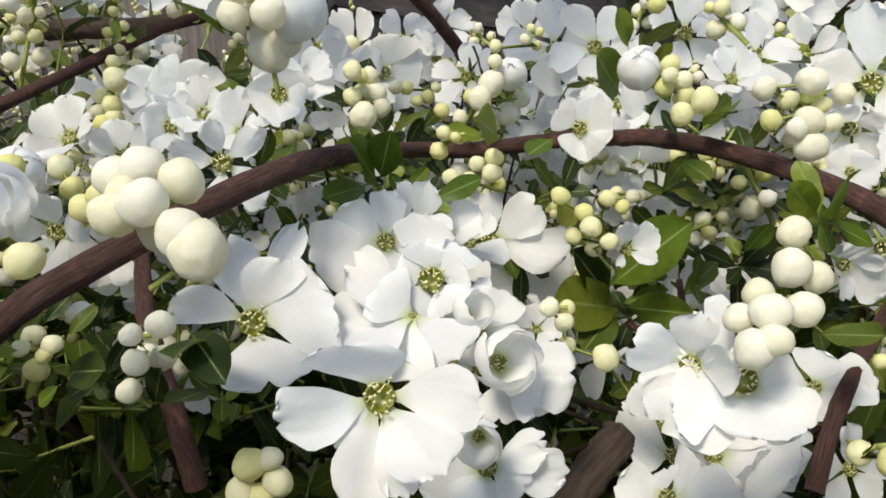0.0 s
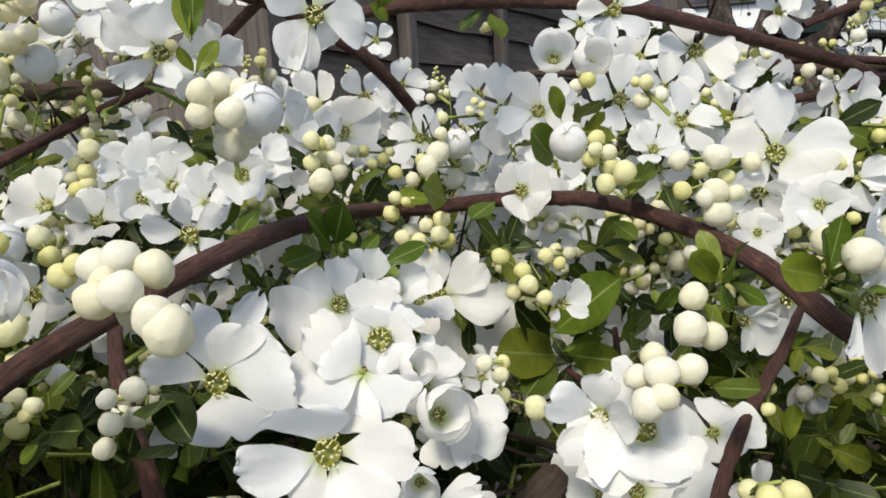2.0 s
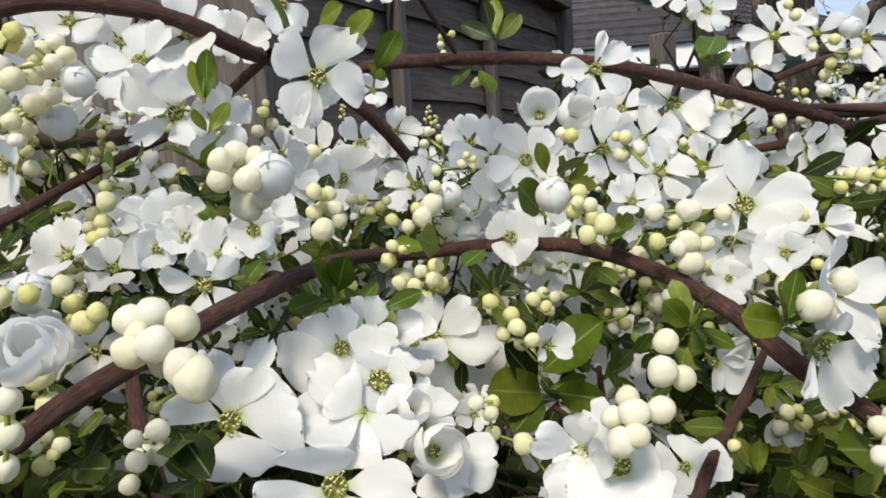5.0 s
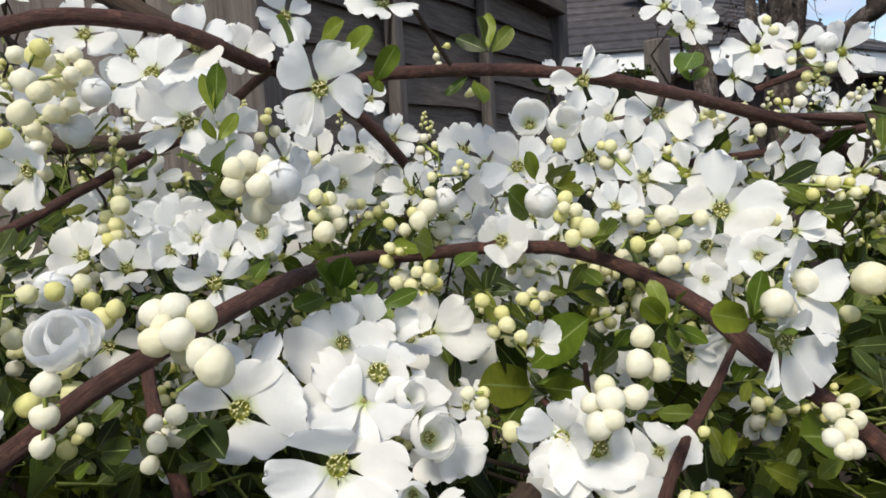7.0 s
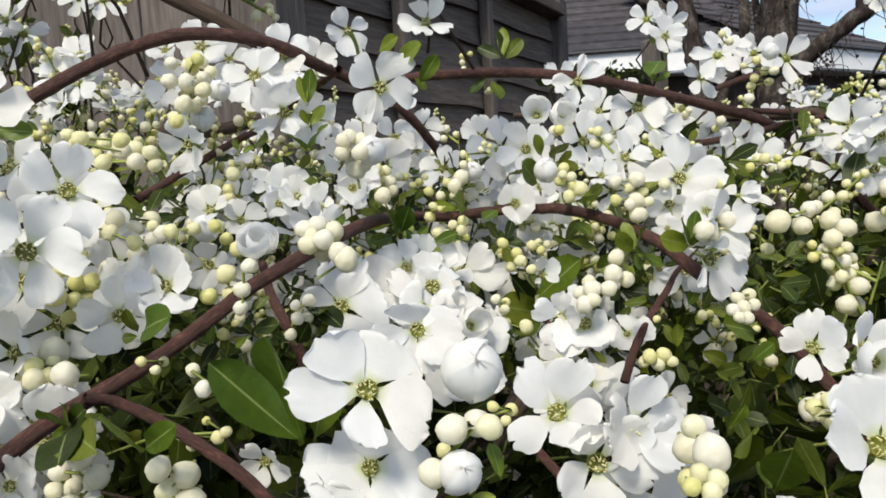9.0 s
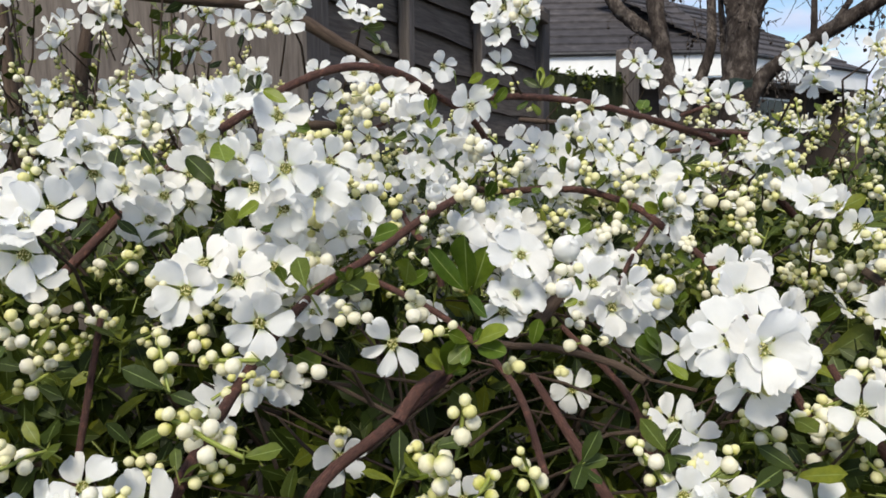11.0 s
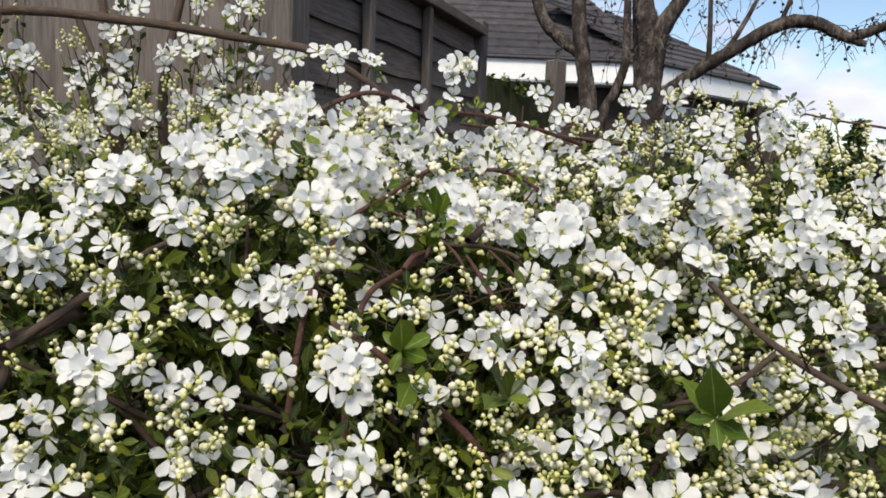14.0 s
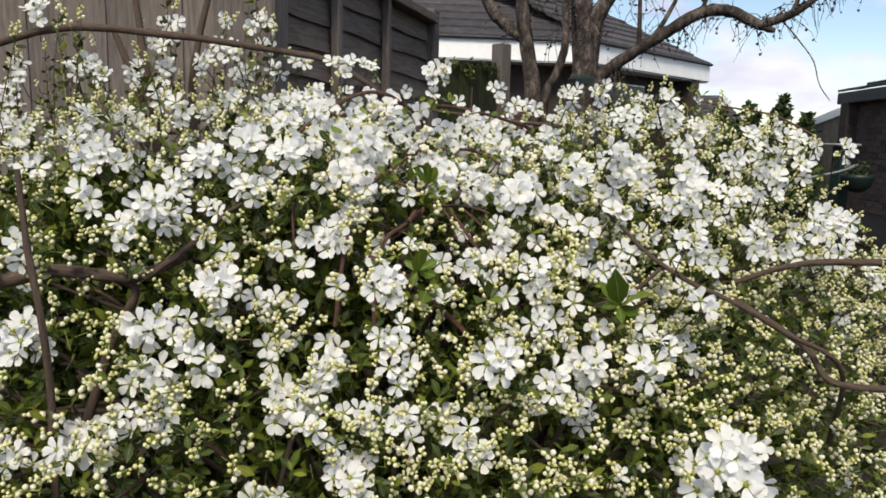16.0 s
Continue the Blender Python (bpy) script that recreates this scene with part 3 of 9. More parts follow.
GREEN_BOARD, nt, b = material("mossy_board", 0.9, 0.1)
col, fac = noise_ramp(nt, 9.0, [(0.25, (0.015, 0.018, 0.010)), (0.5, (0.030, 0.036, 0.017)), (0.8, (0.055, 0.055, 0.032))], 6.0, "Object", (10.0, 10.0, 1.0))
nt.links.new(col, b.inputs["Base Color"])
bumped(nt, b, fac, 0.5, 0.004)
upright_fence((0.70, 3.22, 0), (1.24, 3.60, 0), 1.70, "dark mossy board fence overgrown with ivy", GREEN_BOARD)
post = part("fence_post", block(-0.048, 0.048, -0.048, 0.048, 0.0, 1.86, bevel=0.008), BOARD_UP, None)
post.matrix_world = Matrix.Translation((1.275, 3.62, 0)) @ Matrix.Rotation(0.5, 4, "Z")
tagged(post, "grey weathered square timber fence post beside the mossy fence", "fence post")


# ---- bungalow ----
def tiled_slope(root, p, q, z, pitch, courses, trim0, trim1, back, hide_tail=False):
    """Roof courses above the eave from p to q; back points away from the eave, into the house."""
    p, q, back = Vector((*p, 0)), Vector((*q, 0)), Vector((*back, 0)).normalized()
    d = (q - p).normalized()
    length = (q - p).length
    step = 0.285
    for k in range(courses):
        r0, r1 = k * step * math.cos(pitch), (k + 1.12) * step * math.cos(pitch)
        h0, h1 = z + k * step * math.sin(pitch), z + (k + 1.12) * step * math.sin(pitch) - 0.012
        bm = bmesh.new()
        nx = max(3, int(length / 0.33))
        rows = []
        for r, h, lift in ((r0, h0, 0.0), (r0, h0, 0.032), (r1, h1, 0.012), (r1, h1, -0.02)):
            row = []
            for i in range(nx + 1):
                a, c = trim0 * r, length - trim1 * r
                s = a + (c - a) * i / nx
                wob = 0.004 * math.sin(i * 2.4 + k * 1.7)
                row.append(bm.verts.new(p + d * s + back * r + Vector((0, 0, h + lift + wob))))
            rows.append(row)
        for a, c in zip(rows, rows[1:] + rows[:1]):
            for i in range(nx):
                bm.faces.new((a[i], a[i + 1], c[i + 1], c[i]))
        bm.faces.new([row[0] for row in rows])
        bm.faces.new([row[-1] for row in reversed(rows)])
        bmesh.ops.recalc_face_normals(bm, faces=bm.faces)
        part("tile_course", bm, TILE, root)


def wall_run(root, p, q, inset_dir, z0, z1, inset, mat, name="wall", thick=0.25):
    i = Vector((*inset_dir, 0)).normalized()
    p2, q2 = Vector((*p, 0)) + i * inset, Vector((*q, 0)) + i * inset
    m = frame_at(p2, q2)
    length = (q2 - p2).length
    turn = 1 if (m.to_3x3() @ Vector((0, 1, 0))).dot(i) > 0 else -1
    y0, y1 = sorted((0.0, thick * turn))
    ob = part(name, block(0, length, y0, y1, z0, z1, bevel=0.01), mat, root)
    ob.matrix_basis = m
    return ob, m, length, turn


house = tagged(new("bungalow"), "brown-walled bungalow with a dark tiled hip roof and white fascia", "house")
CORNER, LEFT, RIGHT = (4.651, 9.313), (-3.4, 10.37), (8.128, 11.542)
BACK_L, BACK_R = (0.13, 1.0), (-0.54, 0.84)
EAVE = 2.69
for p, q, back in ((LEFT, CORNER, BACK_L), (CORNER, RIGHT, BACK_R)):
    wall_run(house, p, q, back, 0.0, EAVE - 0.29, 0.42, WALL_BRICK_PALE)
    fas, m, length, turn = wall_run(house, p, q, back, EAVE - 0.31, EAVE, 0.0, WHITE, "fascia", 0.03)
    sof, m, length, turn = wall_run(house, p, q, back, EAVE - 0.33, EAVE - 0.312, 0.031, WHITE, "soffit", 0.40)
    # thin dark tube added for the dark line along the roof edge
    line = [Vector((*p, EAVE + 0.005)), Vector(((p[0] + q[0]) / 2, (p[1] + q[1]) / 2, EAVE + 0.002)), Vector((*q, EAVE + 0.005))]
    off = Vector((*back, 0)).normalized() * -0.03
    tube("eave_tube", [v + off for v in line], [0.026, 0.026, 0.026], DARK, house, 8, 2, 0.0)
tiled_slope(house, LEFT, CORNER, EAVE + 0.02, radians(30), 13, 0.0, 0.22, BACK_L)
tiled_slope(house, CORNER, RIGHT, EAVE + 0.02, radians(30), 8, -0.22, 1.0, BACK_R)
# end wall beyond the far corner
END = (7.0, 13.9)
wall_run(house, RIGHT, END, (-0.84, -0.54), 0.0, EAVE - 0.29, 0.42, WALL_BRICK_PALE)
wall_run(house, RIGHT, END, (-0.84, -0.54), EAVE - 0.31, EAVE, 0.0, WHITE, "fascia", 0.03)
tiled_slope(house, RIGHT, END, EAVE + 0.02, radians(30), 8, 1.0, 0.0, (-0.84, -0.54))
# window under the eave
i = Vector((*BACK_R, 0)).normalized() * 0.40
m = frame_at(Vector((*CORNER, 0)) + i, Vector((*RIGHT, 0)) + i)
win = part("window", block(0.97, 2.33, -0.03, 0.02, 1.46, 2.20, bevel=0.01), WHITE, house, "white-framed window with dark glass")
win.matrix_basis = m
for x0, x1 in ((1.00, 1.64), (1.67, 2.30)):
    g = part("pane", block(x0, x1, -0.038, -0.031, 1.50, 2.17), GLASS, win)


# ---- bare tree ----
tree = tagged(new("bare_tree"), "old bare tree with grey flaking bark and crooked limbs", "tree")
TR = random.Random(21)


def limb(name, pts, radii):
    tube(name, pts, radii, TREE, tree, 12, 8, 0.05, len(pts) + int(1000 * pts[0][0]))


limb("trunk", [(1.19, 2.70, -0.1), (1.188, 2.732, 0.6), (1.187, 2.806, 1.459), (1.170, 2.849, 1.704), (1.144, 2.895, 1.949), (1.140, 3.033, 2.484), (1.112, 3.286, 3.371)], [0.07, 0.058, 0.045, 0.040, 0.038, 0.03, 0.015])
limb("limb", [(1.150, 2.883, 1.80), (1.055, 2.961, 1.893), (0.971, 3.002, 2.015), (0.880, 3.209, 2.507)], [0.03, 0.035, 0.03, 0.02])
limb("trunk", [(1.41, 2.58, -0.1), (1.422, 2.620, 0.9), (1.436, 2.689, 1.463), (1.451, 2.719, 1.675), (1.472, 2.740, 1.842), (1.461, 2.823, 2.017), (1.441, 3.070, 2.552), (1.370, 3.332, 3.426)], [0.10, 0.09, 0.075, 0.066, 0.07, 0.05, 0.035, 0.015])
limb("limb", [(1.471, 2.737, 1.80), (1.510, 2.693, 1.941), (1.600, 2.645, 2.112), (1.784, 2.563, 2.556)], [0.05, 0.043, 0.035, 0.02])
limb("limb", [(1.24, 2.84, 1.2), (1.276, 2.840, 1.494), (1.339, 2.844, 1.620), (1.387, 2.856, 1.776), (1.418, 2.941, 2.034), (1.468, 3.083, 2.680)], [0.03, 0.026, 0.024, 0.022, 0.02, 0.01])
limb("limb", [(1.47, 2.80, 1.2), (1.466, 2.854, 1.564), (1.458, 2.901, 1.846), (1.469, 3.032, 2.362)], [0.02, 0.018, 0.015, 0.008])
limb("limb", [(1.433, 2.669, 1.40), (1.498, 2.639, 1.582), (1.622, 2.573, 1.699), (1.770, 2.499, 1.805), (1.942, 2.420, 1.918), (2.052, 2.340, 1.921), (2.142, 2.276, 1.868), (2.184, 2.240, 1.840)], [0.045, 0.034, 0.031, 0.032, 0.031, 0.03, 0.026, 0.022])
limb("limb", [(2.170, 2.248, 1.845), (2.294, 2.199, 1.893), (2.403, 2.161, 1.970), (2.576, 2.083, 2.154)], [0.024, 0.02, 0.016, 0.01])
limb("limb", [(2.163, 2.258, 1.852), (2.216, 2.229, 1.827), (2.237, 2.213, 1.821)], [0.02, 0.017, 0.012])
limb("limb", [(1.665, 2.536, 1.725), (1.673, 2.556, 1.873), (1.702, 2.628, 2.173), (1.752, 2.680, 2.588)], [0.014, 0.012, 0.010, 0.006])
limb("limb", [(1.718, 2.518, 1.77), (1.806, 2.516, 1.904), (1.932, 2.559, 2.120), (2.068, 2.580, 2.477)], [0.014, 0.012, 0.009, 0.005])
limb("limb", [(2.308, 2.196, 1.895), (2.342, 2.201, 1.986), (2.340, 2.247, 2.144), (2.303, 2.301, 2.423)], [0.013, 0.011, 0.008, 0.005])
limb("limb", [(1.942, 2.419, 1.915), (2.007, 2.428, 2.072), (2.118, 2.440, 2.333)], [0.012, 0.009, 0.005])
tube("twig", [(2.22, 2.24, 1.87), (2.273, 2.212, 1.865), (2.338, 2.132, 1.746), (2.354, 2.062, 1.659), (2.379, 2.038, 1.550), (2.426, 2.014, 1.475)], [0.005, 0.004, 0.003, 0.003, 0.0025, 0.002], TREE, tree, 6, 5)
twigs, specks = [], []
LIMB = [Vector(p) for p in ((1.47, 2.66, 1.55), (1.62, 2.57, 1.70), (1.94, 2.42, 1.92), (2.14, 2.28, 1.87), (2.40, 2.16, 1.97), (2.58, 2.08, 2.15))]
for k in range(420):
    n = TR.randrange(5)
    a = LIMB[n].lerp(LIMB[n + 1], TR.random())
    if k % 3 == 0:
        a = Vector((TR.uniform(1.0, 1.6), TR.uniform(2.6, 3.1), TR.uniform(1.8, 2.6)))
    elif k % 3 == 1:
        a = a + Vector((TR.gauss(0, 0.12), TR.gauss(0, 0.15), TR.uniform(0.15, 0.5)))
    pts = [a]
    d = Vector((TR.gauss(0, 0.8), TR.gauss(0, 0.8), TR.gauss(-0.2, 0.5))).normalized()
    for s in range(TR.randint(3, 7)):
        d = (d + Vector((TR.gauss(0, 0.28), TR.gauss(0, 0.28), TR.gauss(-0.22, 0.22)))).normalized()
        pts.append(pts[-1] + d * TR.uniform(0.015, 0.05))
        specks.append(pts[-1] + rand_dir(TR) * 0.008)
    twigs.append((pts, [0.0021 - 0.0013 * i / len(pts) for i in range(len(pts))]))
tubes("twig_growth", twigs, TREE, tree, 4)
v0, q0 = lathe([(0.001, -0.5), (0.4, -0.2), (0.5, 0.1), (0.001, 0.5)], 5)
V, Q = [], []
for k, p in enumerate(specks):
    if TR.random() < 0.34:
        V.append(moved(v0 * TR.uniform(0.007, 0.019), Matrix.Translation(p) @ facing(rand_dir(TR))))
        Q.append(q0 + len(v0) * (len(V) - 1))
tagged(hang("withered_fruit", mesh_of("withered_fruit", np.concatenate(V), np.concatenate(Q), [TREE]), tree), kind="stuff")
wrap = part("tree_tie", block(-0.075, 0.075, -0.075, 0.075, 1.53, 1.60, bevel=0.02), GREEN_CLOTH, tree, "green plastic tie round the trunk")
wrap.location = (1.442, 2.70, 0.0)


def leaf_cloud(name, root, rng, spots, count, size, mat):
    v0, q0, _ = leaf_arrays(3, 3, 4, 0.55)
    V, Q = [], []
    for k in range(count):
        c, rad = spots[rng.randrange(len(spots))]
        p = Vector(c) + rand_dir(rng) * (rad * rng.random() ** 0.4)
        m = Matrix.Translation(p) @ facing(rand_dir(rng), rng.uniform(0, 6)) @ Matrix.Scale(size * rng.uniform(0.6, 1.4), 4)
        V.append(moved(v0, m))
        Q.append(q0 + len(v0) * k)
    return tagged(hang(name, mesh_of(name, np.concatenate(V), np.concatenate(Q), [mat], attrs={"across": np.ones(len(v0) * count)}), root), kind="stuff")


# ---- ivy on the mossy fence ----
ivy = tagged(new("ivy"), "green ivy growing over the top of the mossy fence", "ivy")
ivy.location = (1.0, 3.40, 1.66)
leaf_cloud("ivy_leaves", ivy, random.Random(14), [((-0.22, -0.13, 0.03), 0.03), ((-0.12, -0.08, 0.03), 0.035), ((0.0, 0.0, 0.03), 0.04), ((0.12, 0.09, 0.03), 0.035), ((0.2, 0.15, 0.035), 0.04), ((-0.02, -0.03, -0.02), 0.05)], 210, 0.028, LEAF)
tube("stem", [(-0.05, -0.1, -1.66), (-0.02, -0.07, -0.9), (0.0, -0.06, -0.1)], [0.01, 0.008, 0.005], STEM, ivy, 7, 5)


# ---- brick outbuilding ----
out = tagged(new("brick_outbuilding"), "brown brick outbuilding with a low dark roof", "outbuilding")
P0, P1 = (7.40, 7.48), (6.20, 4.52)
IN = (0.927, -0.375)
core, m, length, turn = wall_run(out, P0, P1, IN, 0.0, 1.86, 0.15, MORTAR)
brick_bm = block(0.0, 0.215, -0.012 * turn, 0.03 * turn, 0.0, 0.065, bevel=0.004)
brick_me = bpy.data.meshes.new("brick")
brick_bm.to_mesh(brick_me)
brick_bm.free()
brick_me.materials.append(BRICK)
for row in range(19):
    for k in range(9):
        x = 0.225 * k + (0.0 if row % 2 else 0.1125)
        hang("brick", brick_me, core, "", Matrix.Translation((x, 0.0, 0.43 + 0.075 * row)))
wall_run(out, P0, (10.2, 6.35), (-0.375, -0.927), 0.0, 1.86, 0.14, BRICK)
wall_run(out, P0, P1, IN, 1.80, 1.95, 0.0, DARK, "fascia", 0.05)
tiled_slope(out, P0, P1, 1.96, radians(17), 7, 0.8, 0.0, IN)


# ---- garden things by the outbuilding ----
post = tagged(new("green_post"), "dark green painted post with a pale flat cap", "post")
part("shaft", block(-0.07, 0.07, -0.07, 0.07, 0.0, 1.25, bevel=0.012), GREEN_CLOTH, post)
part("cap", block(-0.15, 0.15, -0.10, 0.10, 1.25, 1.275, bevel=0.008), PALE_METAL, post, "pale flat cap")
post.location = (5.70, 5.45, 0.0)
basket = tagged(new("hanging_basket"), "dark green hanging basket on a grey bracket", "basket")
basket.location = (5.66, 5.17, 0.93)
v0, q0 = lathe([(0.004, -0.15), (0.075, -0.135), (0.125, -0.09), (0.15, 0.0), (0.155, 0.03), (0.13, 0.035)], 18)
hang("bowl", mesh_of("bowl", v0, q0, [GREEN_CLOTH]), basket)
tube("bracket", [(0.02, 0.2, 0.10), (0.0, 0.02, 0.13), (-0.35, -0.13, 0.07), (-0.80, -0.28, 0.02)], [0.012, 0.012, 0.011, 0.011], PALE_METAL, basket, 8, 5, 0.0, 1, "grey metal bracket")
leaf_cloud("moss", basket, random.Random(3), [((0, 0, 0.04), 0.14)], 260, 0.035, NEEDLE)
barn = tagged(new("garden_shed"), "tan garden shed with a sloping white bargeboard", "shed")
bm = bmesh.new()
rows = []
for off in (0.0, 0.12):
    rows.append([bm.verts.new((9.01 + off, 9.14 - off * 0.4, z)) for z in (0.0, 1.80)] + [bm.verts.new((9.78 + off, 10.99 - off * 0.4, z)) for z in (1.56, 0.0)])
bm.faces.new(rows[0])
bm.faces.new(rows[1][::-1])
for k in range(4):
    bm.faces.new((rows[0][k], rows[1][k], rows[1][(k + 1) % 4], rows[0][(k + 1) % 4]))
bmesh.ops.recalc_face_normals(bm, faces=bm.faces)
part("wall", bm, TAN, barn)
slope = part("bargeboard", block(0.0, 2.02, -0.03, 0.03, -0.07, 0.07, bevel=0.008), WHITE, barn, "white bargeboard")
slope.matrix_basis = Matrix.Translation((9.0, 9.12, 1.80)) @ Matrix.Rotation(math.atan2(1.85, 0.77), 4, "Z") @ Matrix.Rotation(math.atan2(0.24, 2.0), 4, "Y")


# ---- far trees and roofs ----
FR = random.Random(8)
for base, high, wide in (((8.85, 10.35), 2.08, 0.75), ((8.3, 10.5), 1.90, 1.0), ((9.0, 9.9), 1.75, 0.8), ((7.9, 9.9), 1.72, 0.9), ((7.5, 10.2), 1.80, 0.8)):
    con = tagged(new("conifer"), "dark green garden conifer with a ragged top", "tree", "far conifers")
    con.location = (base[0], base[1], 0)
    tube("trunk", [(0, 0, -0.05), (0.02, 0, high * 0.5), (0, 0.02, high * 0.95)], [0.06, 0.04, 0.01], TREE, con, 7, 4)
    spots = [((FR.gauss(0, wide * 0.25) * (1 - k / 26), FR.gauss(0, wide * 0.25) * (1 - k / 26), high * (0.12 + 0.9 * k / 26)), wide * 0.42 * (1.15 - k / 26)) for k in range(26)]
    leaf_cloud("crown", con, FR, spots, 1800, 0.10, NEEDLE)
for p, q, z in (((14.0, 27.5), (19.0, 25.0), 2.0), ((21.5, 23.0), (26.5, 20.0), 2.2)):
    far = tagged(new("far_house"), "distant brown-roofed house beyond the gardens", "house", "far houses")
    wall_run(far, p, q, (0.5, 0.85), 0.0, z, 0.0, WALL_BRICK_PALE)
    tiled_slope(far, p, q, z, radians(32), 8, 0.5, 0.5, (0.5, 0.85))


# ---- the flowering shrub ----
shrub = tagged(new("pearlbush"), "arching pearlbush covered in white five-petalled flowers and round cream buds", "shrub")
shrub.location = (0.0, 0.0, 0.0)
FLOWERS, BUDS, LEAVES, TWIGS, BRANCHES = [], [], [], [], []
MID = Vector((-0.1, 0.6, 0.0))


def dome(x, y):
    """Height of the shrub's rounded top over the plan, and how far inside it is."""
    rx = 1.42 if x > MID.x else 1.8
    s = ((x - MID.x) / rx) ** 2 + ((y - MID.y) / 1.05) ** 2
    lump = 0.04 * noise.noise((x * 4.0, y * 4.0, 1.3)) + 0.02 * noise.noise((x * 9.0, y * 9.0, 4.1))
    hollow = 0.10 * math.exp(-((x - 0.12) / 0.26) ** 2) * min(1.0, max(0.0, (y - 0.28) / 0.2))
    arm = 0.16 * math.exp(-((x - 0.72) / 0.27) ** 2) * min(1.0, max(0.0, (y + 0.1) / 0.3))
    return (0.48 + 0.86 * math.sqrt(1 - s) + lump - hollow + arm, 1 - s) if s < 1 else (0.0, 0.0)


def outward(x, y):
    e = 0.02
    z = dome(x, y)[0]
    return Vector((z - dome(x + e, y)[0], z - dome(x, y + e)[0], e)).normalized()


def flower(x, y, z, size, axis, opening=0.8, twist=None, petals=None):
    """petals: for a flower whose own petals can be told, rows of (turn and lift in degrees, length, width)."""
    turn = R.uniform(0, 6.3)
    turn = 0.0 if petals else turn if twist is None else twist
    FLOWERS.append((Vector((x, y, z)), size, Vector(axis).normalized(), opening, turn, R.randrange(10 ** 6), petals))


def bud(p, size, axis, white=None):
    BUDS.append((Vector(p), size, Vector(axis).normalized(), size > 0.0062 if white is None else white, R.randrange(10 ** 6)))


def leaf(p, size, along, up, bright=False):
    LEAVES.append((Vector(p), size, Vector(along).normalized(), Vector(up).normalized(), R.randrange(10 ** 6), bright))


def twig(pts, radii, fresh=True):
    TWIGS.append(([Vector(p) for p in pts], radii, fresh))


def bud_string(p, d, count, size, tight=1.0, rng=R):
    """A raceme: round buds either side of a stalk, the smallest at the tip."""
    d = Vector(d).normalized()
    side = d.cross(Vector((rng.uniform(-1, 1), rng.uniform(-1, 1), 1.0))).normalized()
    other = d.cross(side)
    pts = [Vector(p)]
    for k in range(count):
        s = size * (1.12 - 0.5 * k / max(1, count))
        q = pts[-1] + d * s * 0.62 * tight + Vector((rng.gauss(0, 1), rng.gauss(0, 1), rng.gauss(0, 1))) * s * 0.06
        a = k * 2.4 + rng.uniform(-0.4, 0.4)
        o = (side * math.cos(a) + other * math.sin(a)) * s * (0.62 if k < count - 1 else 0.0) + d * s * 0.35
        bud(q + o * rng.uniform(0.8, 1.25), s * rng.uniform(0.8, 1.12), o + d * s * 0.3)
        pts.append(q)
    twig(pts[::2] + pts[-1:], [size * 0.16] * len(pts[::2] + pts[-1:]))
    return pts[-1]


def sprig(p, d, count, size, rng=R):
    """A short shoot with leaves round it."""
    d = Vector(d).normalized()
    m = facing(d)
    for k in range(count):
        a = k * 2.4 + rng.uniform(-0.4, 0.4)
        out = m @ Vector((math.cos(a), math.sin(a), rng.uniform(0.25, 1.1)))
        q = Vector(p) + d * size * 0.22 * k / count * 2
        leaf(q, size * rng.uniform(0.65, 1.15), out, d + Vector((0, 0, 0.35)))
    twig([Vector(p) - d * size * 0.5, Vector(p) + d * size * 0.45], [size * 0.035, size * 0.02])


def cluster(p, d, count, size, rng=R, spread=0.70):
    """A head of open flowers round a point."""
    d = Vector(d).normalized()
    m = facing(d)
    for k in range(count):
        a = k * 2.4 + rng.uniform(-0.5, 0.5)
        rad = spread * size * 0.46 * math.sqrt(k + 0.3)
        o = m @ Vector((rad * math.cos(a), rad * math.sin(a), -0.25 * rad * rad / size))
        axis = d + (m @ Vector((math.cos(a), math.sin(a), 0))) * 0.28 * math.sqrt(k) + Vector((rng.gauss(0, 0.3), rng.gauss(0, 0.3), rng.gauss(0, 0.3)))
        q = Vector(p) + o
        flower(q.x, q.y, q.z, size * rng.uniform(0.85, 1.1), axis, rng.uniform(0.55, 0.95))
    root = Vector(p) - d * size * 0.3
    twig([root, root + Vector((rng.gauss(0, 0.006), 0.012, -0.02)), root + Vector((rng.gauss(0, 0.012), 0.03, -0.045))], [0.0005, 0.0007, 0.0009], False)


def posy(p, d, count, size, rng=R):
    """A tight ball of open flowers, their petals overlapping."""
    d = Vector(d).normalized()
    m = facing(d)
    for k in range(count):
        z = 1 - 0.95 * (k + 0.25) / count
        a = k * 2.4 + rng.uniform(-0.3, 0.3)
        s = math.sqrt(1 - z * z)
        o = m @ Vector((s * math.cos(a), s * math.sin(a), z))
        q = Vector(p) + o * size * 0.44 - d * size * 0.30
        flower(q.x, q.y, q.z, size * rng.uniform(0.86, 1.04), o * 0.8 + d * 0.65 + rand_dir(rng) * 0.15, rng.uniform(0.62, 0.95))


RS = random.Random(31)


